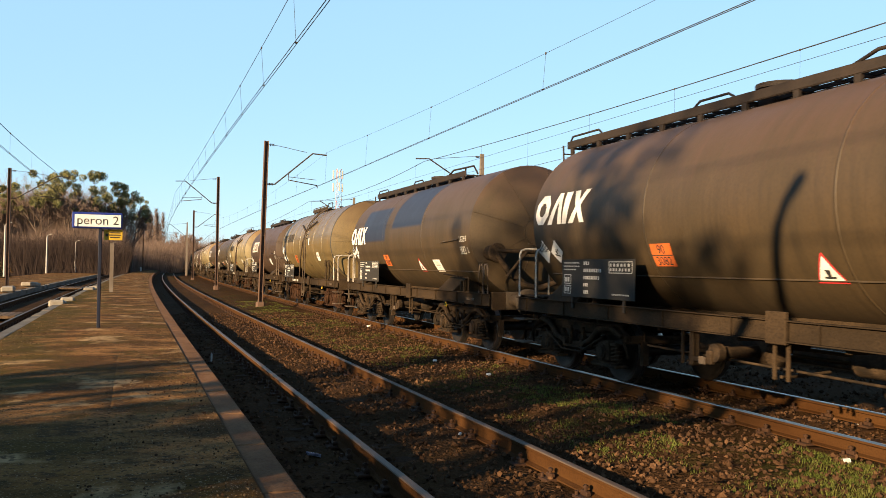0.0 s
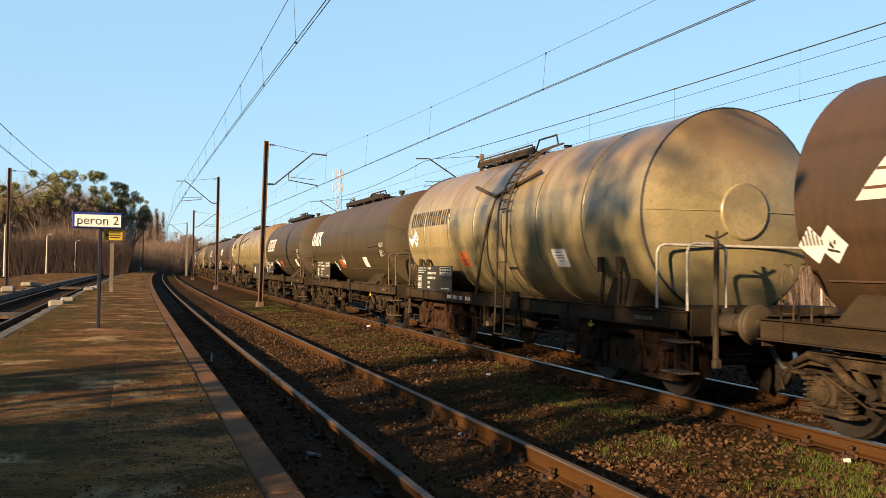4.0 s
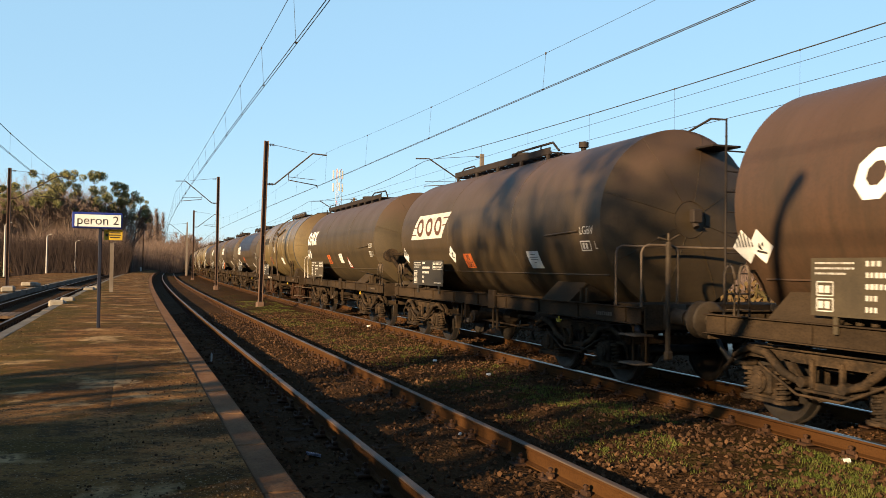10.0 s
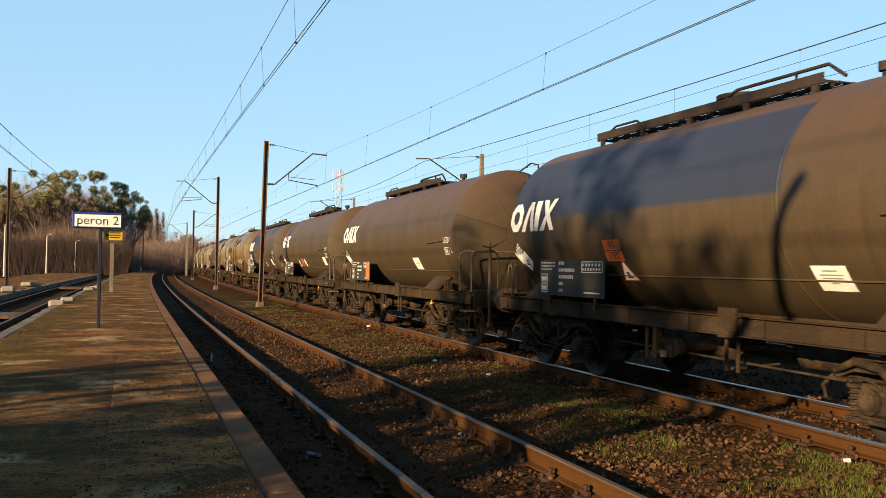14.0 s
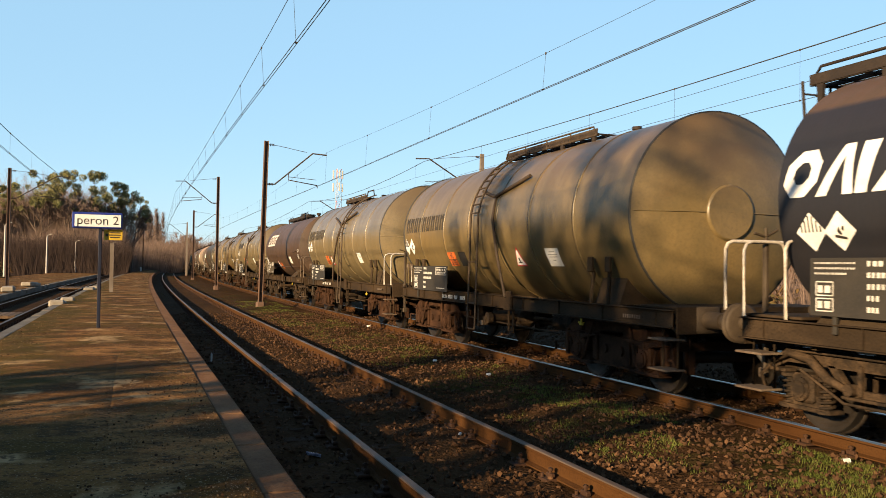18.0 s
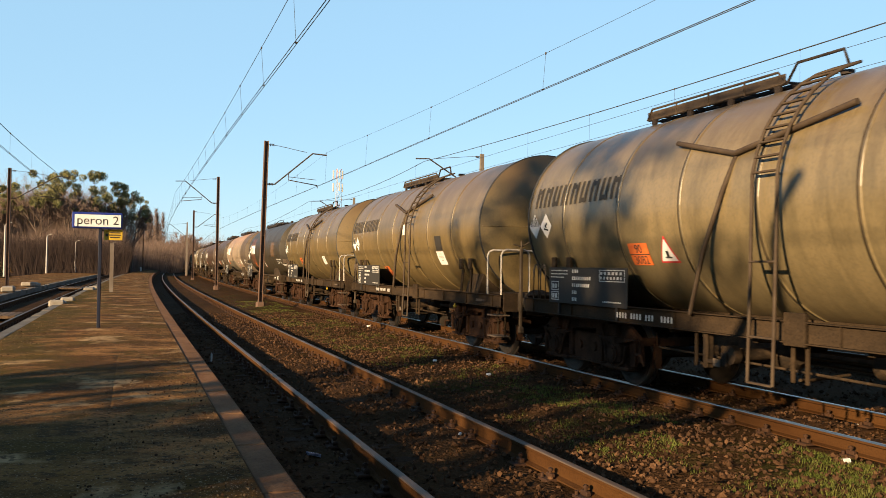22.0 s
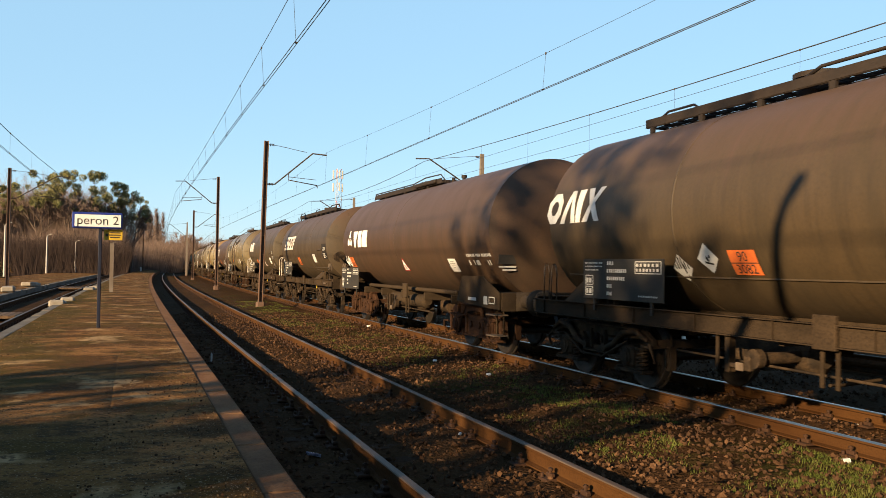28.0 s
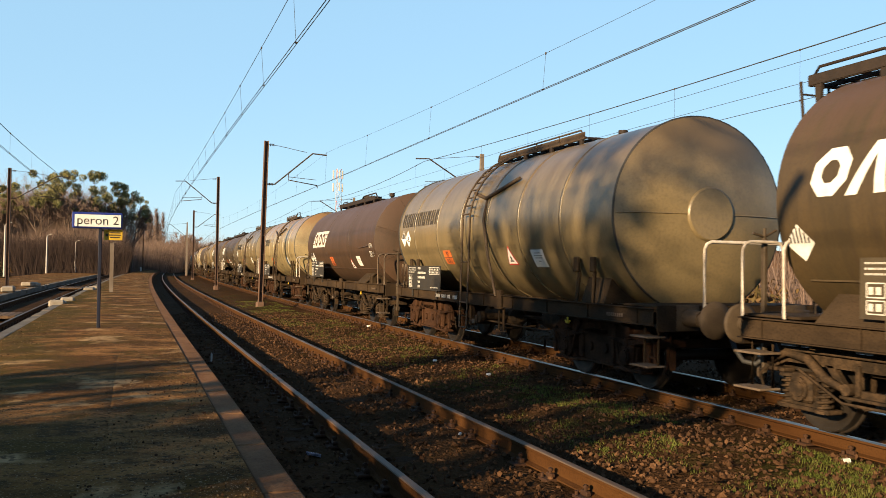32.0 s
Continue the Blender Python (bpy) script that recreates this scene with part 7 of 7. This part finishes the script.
def poplar(x, y, h, seed):
    rng = random.Random(seed)
    ob = tagged(new("poplar_tree"), "slender bare poplar by the bend", "tree", "bare poplars")
    ob.matrix_basis = pose(x, y, -0.4)
    part("trunk", Shape().tube([(0, 0, 0), (0.1, 0, h * 0.5), (0, 0.1, h * 0.95)], [0.075, 0.05, 0.012], 6), m_bark, ob)
    tw = Shape()
    for i in range(700):
        z = h * rng.uniform(0.16, 0.95)
        a, l = rng.uniform(0, 6.28), h * 0.22 * (1.1 - z / h) + 0.5
        out = rng.uniform(0.0, 0.12) * h * (1.05 - z / h)
        o = Vector((math.cos(a) * out, math.sin(a) * out, z))
        v = Vector((math.cos(a) * 0.7, math.sin(a) * 0.7, 1)).normalized() * l * rng.uniform(0.5, 1.3)
        s = Vector((-math.sin(a), math.cos(a), 0)) * 0.045
        tw.add([o - s, o + s, o + v], [(0, 1, 2)])
    part("crown", tw, m_twig, ob)
    return ob


rng = random.Random(3)
for i in range(12):
    poplar(-1.2 + i * 0.5 + rng.uniform(-0.4, 0.4), rng.uniform(222, 246), rng.uniform(13.5, 18.5) - i * 0.25, i)


def radio_mast(x, y, h):
    ob = tagged(new("radio_mast"), "white lattice radio mast far behind the train", "radio mast")
    ob.matrix_basis = pose(x, y, 0)
    for k in range(3):
        a = k * 2 * math.pi / 3
        part("leg", Shape().tube([(1.1 * math.cos(a), 1.1 * math.sin(a), 0), (0.75 * math.cos(a), 0.75 * math.sin(a), h)], 0.045, 6), m_offwhite, ob)
    for i in range(10):
        sh = Shape()
        z0, z1 = h * i / 10, h * (i + 1) / 10
        r0, r1 = 1.1 - 0.35 * i / 10, 1.1 - 0.35 * (i + 1) / 10
        for k in range(3):
            a, b = k * 2 * math.pi / 3, (k + 1) * 2 * math.pi / 3
            sh.tube([(r0 * math.cos(a), r0 * math.sin(a), z0), (r1 * math.cos(b), r1 * math.sin(b), z1)], 0.035, 5)
        part("lattice", sh, m_offwhite if i % 3 else m_red, ob)
    for z in (h - 0.4, h - 3.4):
        for k in range(3):
            a = k * 2.1 + 0.5
            part("aerial", Shape().box((1.25 * math.cos(a), 1.25 * math.sin(a), z - 1.0), (0.32, 0.32, 2.0), 0.05), m_offwhite, ob, "white panel aerial")
    return ob


radio_mast(42.6, 200, 24.5)


def signal(s, off, h, label):
    ob = tagged(new("light_signal"), label, "signal")
    ob.matrix_basis = on_line(s, off, -0.2)
    part("post", Shape().tube([(0, 0, 0), (0, 0, h)], 0.07, 8), m_lamp, ob)
    part("head", Shape().box((0, -0.08, h - 0.4), (0.4, 0.2, 1.1), 0.05), m_black, ob, "black signal head")
    for z in (h - 0.15, h - 0.6):
        part("lens_hood", Shape().cyl((0, -0.18, z), (0, -0.3, z), 0.11, 10), m_black, ob)
    part("plate", Shape().box((0, -0.1, h - 1.3), (0.3, 0.02, 0.3), 0.01), m_white, ob, "white plate")
    return ob


signal(230, -4.0, 5.2, "light signal by the bend")
signal(262, -2.4, 4.6, "light signal by the bend")
tagged(part("marker_post", Shape().prism([(-0.12, -0.1), (0.12, -0.1), (0.12, 0.1), (-0.12, 0.1)], -0.3, 0.85, "z").cyl((0, 0, 0.8), (0, 0, 0.95), 0.13, 8, 0.05), m_white, None, "", on_line(150, -4.4)), "small white marker post at the platform end", "marker post")
tagged(part("marker_stake", Shape().prism([(-0.016, -0.014), (0.016, -0.014), (0.016, 0.014), (-0.016, 0.014)], -0.3, -0.08, "z").cyl((0, 0, -0.09), (0, 0, -0.05), 0.018, 6, 0.008), m_offwhite, None, "", on_line(18.2, -1.33)), "short white stake beside the rail", "stake")
for x, y in ((-9.55, 133), (-9.2, 134)):
    tagged(part("wooden_pole", Shape().tube([(0, 0, 0), (0.02, 0, 5.2)], [0.12, 0.09], 8), m_mast, None, "", pose(x, y, -0.2)), "pale wooden pole behind the side platform", "pole")


def bush(x, y, r, seed, mat, label):
    rng = random.Random(seed)
    sh = Shape()
    for i in range(900):
        v = Vector((rng.gauss(0, 1), rng.gauss(0, 1), abs(rng.gauss(0, 1)))).normalized()
        p = v * r * rng.uniform(0.35, 1.0) * (0.8 + 0.3 * noise.noise(v * 2 + Vector((seed, 0, 0))))
        a = Vector((rng.uniform(-1, 1), rng.uniform(-1, 1), rng.uniform(-1, 1))).normalized() * r * 0.07
        b = v.cross(a).normalized() * r * 0.035
        sh.add([p - a, p - b, p + a, p + b], [(0, 1, 2, 3)])
    for k in range(6):
        a = k * 1.05
        sh.tube([(0, 0, -0.2), (math.cos(a) * r * 0.5, math.sin(a) * r * 0.5, r * 0.7)], r * 0.02, 4)
    return tagged(part("bush", sh, mat, None, "", pose(x, y, -0.3)), label, "bush", "bushes")


m_bush = surface("russet_bush_twigs", (0.10, 0.055, 0.028), (0.07, 0.055, 0.022), 0.95, 0.0, 0.8, 10, 0.0, gloss=0.0)
bush(-14.6, 88, 2.3, 2, m_bush, "low russet bush behind the lamp post")
rng = random.Random(8)
for i in range(16):
    bush(16 + rng.uniform(0, 6), 6 + i * 3.2, rng.uniform(1.2, 2.4), 30 + i, m_bush, "russet bare bush beyond the far track")


def far_house(x, y, rz):
    ob = tagged(new("brick_house"), "low red brick house beyond the far track", "house")
    ob.matrix_basis = pose(x, y, -0.3, 0, 0, rz)
    part("wall", Shape().box((0, 0, 1.6), (9, 6, 3.2), 0.03), m_brick, ob)
    part("roof", Shape().prism([(-3.5, 3.2), (3.5, 3.2), (0, 5.4)], -4.8, 4.8, "x"), m_mast_steel, ob, "dull brown roof")
    for i in range(3):
        wd = part("window", Shape().box((-3 + i * 3, -3.02, 1.8), (1.1, 0.1, 1.3), 0.02), m_white, ob, "white-framed window")
        part("pane", Shape().box((-3 + i * 3, -3.08, 1.8), (0.9, 0.02, 1.1), 0.004), m_glass, wd, "dark glass pane")
    part("chimney", Shape().box((2, 0, 5.3), (0.6, 0.6, 1.4), 0.02), m_brick, ob)
    return ob


m_glass = bpy.data.materials.new("dark_window_glass")
m_glass.use_nodes = True
gb = m_glass.node_tree.nodes["Principled BSDF"]
gb.inputs["Base Color"].default_value, gb.inputs["Roughness"].default_value = (0.02, 0.025, 0.03, 1), 0.08
far_house(30, 24, -60)
far_house(34, 62, -60)

m_pale = surface("pale_slab_concrete", (0.24, 0.21, 0.17), (0.17, 0.145, 0.11), 0.9, 0.0, 3.0, 40, 0.3)
m_crossing = surface("weathered_crossing_timber", (0.10, 0.062, 0.034), (0.07, 0.043, 0.024), 0.9, 0.0, 3.0, 40, 0.4, (8, 1, 8), vary=0.2)
# broken kerb pieces and crossing boards by the left track
rng = random.Random(21)
for x, y, sx, sy in ((-5.2, 33.0, 0.5, 1.5), (-5.05, 35.5, 0.45, 1.1), (-5.0, 49.0, 0.5, 1.6), (-4.9, 51.5, 0.5, 1.2), (-8.9, 50, 0.6, 2.2), (-9.0, 60, 0.6, 2.6)):
    tagged(part("concrete_slab", Shape().box((0, 0, 0), (sx, sy * 0.7, 0.26), 0.11).box((0.1, sy * 0.3, -0.03), (sx * 0.8, sy * 0.4, 0.2), 0.08), m_pale, None, "", pose(x + along(y).x, y, PLAT_Z - 0.02, rng.uniform(-3, 3), rng.uniform(-4, 4), rng.uniform(-9, 9))), "broken pale concrete slab at the platform edge", "slab", "broken slabs")
for s, sy in ((62, 3.0), (31, 2.0)):
    for i in range(7):
        tagged(part("crossing_board", Shape().box((0, 0, 0), (0.18, sy, 0.1), 0.01), m_crossing, None, "", on_line(s, LEFT_X - 0.55 + i * 0.19, -0.045)), "weathered timber board of a foot crossing", "board", "crossing boards")


# ---- loose stones, grass and litter ----
def stones(name, n, x0, x1, y0, y1, r0, r1, mat, label, seed, dens=None, base=None):
    rng = random.Random(seed)
    sh = Shape()
    forms = []
    for k in range(6):
        pts = [Vector((rng.uniform(0.7, 1.2), 0, 0)), Vector((-rng.uniform(0.7, 1.2), 0, 0.1)), Vector((0, rng.uniform(0.6, 1.1), 0)), Vector((0.1, -rng.uniform(0.6, 1.1), 0)), Vector((rng.uniform(-0.3, 0.3), rng.uniform(-0.3, 0.3), rng.uniform(0.5, 0.95))), Vector((0, 0, -0.5)), Vector((0.6, 0.5, 0.45)), Vector((-0.5, -0.55, 0.4))]
        forms.append((pts, [(0, 6, 4), (6, 2, 4), (2, 1, 4), (1, 7, 4), (7, 3, 4), (3, 0, 4), (2, 6, 0), (3, 7, 1), (2, 0, 5), (1, 2, 5), (3, 1, 5), (0, 3, 5)]))
    for i in range(n):
        x, y = rng.uniform(x0, x1), y0 + (y1 - y0) * rng.random() ** 1.5
        if dens and rng.random() > dens(x, y):
            continue
        r = rng.uniform(r0, r1) * (0.7 + 0.6 * rng.random())
        pts, fs = forms[rng.randrange(6)]
        a = rng.uniform(0, 6.28)
        ca, sa = math.cos(a) * r, math.sin(a) * r
        z = ground_height(x, y) + 0.05 * noise.noise((x * 1.3, y * 1.3, 0)) + 0.055 * noise.noise((x * 6, y * 6, 3))
        z = z if base is None else base
        q = along(y)
        sh.add([(q.x + x + p.x * ca - p.y * sa, y + p.x * sa + p.y * ca, z + p.z * r * 1.45) for p in pts], fs)
    return tagged(part(name, sh, mat), label, "stones", kind="stuff")


def off_rails(x, y):
    for c in (-0.753, 0.753, TRAIN_X - 0.753, TRAIN_X + 0.753):
        if abs(x - c) < 0.09:
            return 0.0
    if 1.2 < x < 3.7:
        return 0.75 if x > 1.9 else 0.9
    return 0.55


def island(ma, amount):
    """Each loose piece of the mesh takes its own shade."""
    N, K = ma.node_tree.nodes, ma.node_tree.links.new
    b = N["Principled BSDF"]
    src = b.inputs["Base Color"].links[0].from_socket
    ge, hs, rv = N.new("ShaderNodeNewGeometry"), N.new("ShaderNodeHueSaturation"), N.new("ShaderNodeMapRange")
    rv.inputs[3].default_value, rv.inputs[4].default_value = 1 - amount, 1 + amount
    K(ge.outputs["Random Per Island"], rv.inputs[0])
    K(rv.outputs[0], hs.inputs["Value"])
    K(src, hs.inputs["Color"])
    K(hs.outputs[0], b.inputs["Base Color"])
    return ma


island(m_stone, 0.55)
island(m_grass, 0.4)
island(m_mistle, 0.35)
island(m_twig, 0.35)
island(m_twig_shaded, 0.35)
stones("ballast_stones", 48000, -1.5, 6.9, 5, 34, 0.011, 0.033, m_stone, "loose brown ballast stones between and beside the rails", 1, off_rails)
stones("ballast_stones", 9000, 6.9, 9.8, 5, 30, 0.014, 0.034, m_stone, "brown ballast stones beyond the train", 6, off_rails)
m_grit = surface("pale_grit", (0.17, 0.115, 0.065), (0.08, 0.052, 0.028), 0.95, 0.0, 6.0, 60, 0.1, gloss=0.02)
island(m_grit, 0.7)
stones("platform_grit", 10000, -4.95, -2.06, 4.5, 30, 0.0025, 0.0085, m_grit, "pale grit and crumbs on the platform", 2, None, PLAT_Z + 0.008)
stones("platform_litter", 2600, -4.95, -2.06, 4.5, 22, 0.005, 0.011, m_stone, "dark crumbs and dead leaves on the platform", 5, None, PLAT_Z + 0.01)


def grass(name, n, x0, x1, y0, y1, h, label, seed, z=None, thresh=0.0):
    rng = random.Random(seed)
    sh = Shape()
    k = 0
    while k < n:
        x, y = rng.uniform(x0, x1), y0 + (y1 - y0) * rng.random() ** 1.4
        k += 1
        if noise.noise((x * 0.9, y * 0.5, 9)) + 0.35 * noise.noise((x * 3, y * 3, 1)) < thresh:
            continue
        zz = ground_height(x, y) + 0.05 * noise.noise((x * 1.3, y * 1.3, 0)) if z is None else z
        q = along(y)
        for j in range(6):
            a, l = rng.uniform(0, 6.28), h * rng.uniform(0.5, 1.3)
            o = Vector((q.x + x + rng.uniform(-0.05, 0.05), y + rng.uniform(-0.05, 0.05), zz - 0.01))
            d = Vector((math.cos(a) * rng.uniform(0.3, 1.0), math.sin(a) * rng.uniform(0.3, 1.0), rng.uniform(0.5, 1))).normalized() * l
            s = Vector((-math.sin(a), math.cos(a), 0)) * 0.0045
            sh.add([o - s, o + s, o + d], [(0, 1, 2)])
    return tagged(part(name, sh, m_grass), label, "grass", kind="stuff")


grass("grass_strip", 9000, 1.5, 3.75, 5.5, 45, 0.055, "short thin winter grass between the tracks", 1, None, 0.02)
grass("grass_verge", 3600, 2.5, 3.9, 5.5, 13, 0.06, "green grass beside the rail", 2, None, 0.0)
grass("platform_moss", 1400, -4.9, -2.2, 8, 40, 0.03, "thin moss and grass on the platform", 3, PLAT_Z + 0.005, 0.1)

# litter and pale stones
for x, y, r in ((5.66, 9.3, 0.07), (0.63, 9.93, 0.035), (2.7, 16.67, 0.05), (4.0, 26.4, 0.09), (2.89, 14.48, 0.05), (3.75, 7.6, 0.06)):
    tagged(part("pale_stone", Shape().box((0, 0, 0), (r * 1.6, r, r * 0.8), r * 0.3), m_white, None, "", pose(x, y, ground_height(x, y) + r * 0.45, 8, 5, 30 + x * 40)), "pale stone lying on the ballast", "stone", "pale stones")
m_litter = surface("crumpled_plastic", (0.03, 0.03, 0.045), (0.25, 0.25, 0.3), 0.25, 0.0, 12, 40, 0.2)
tagged(part("litter", Shape().box((0, 0, 0), (0.15, 0.07, 0.03), 0.012).box((0.07, 0.05, 0.0), (0.1, 0.05, 0.02), 0.008), m_litter, None, "", pose(-1.13, 9.3, -0.16, 4, 16, 25)), "crumpled dark plastic litter beside the rail", "litter")

motions()
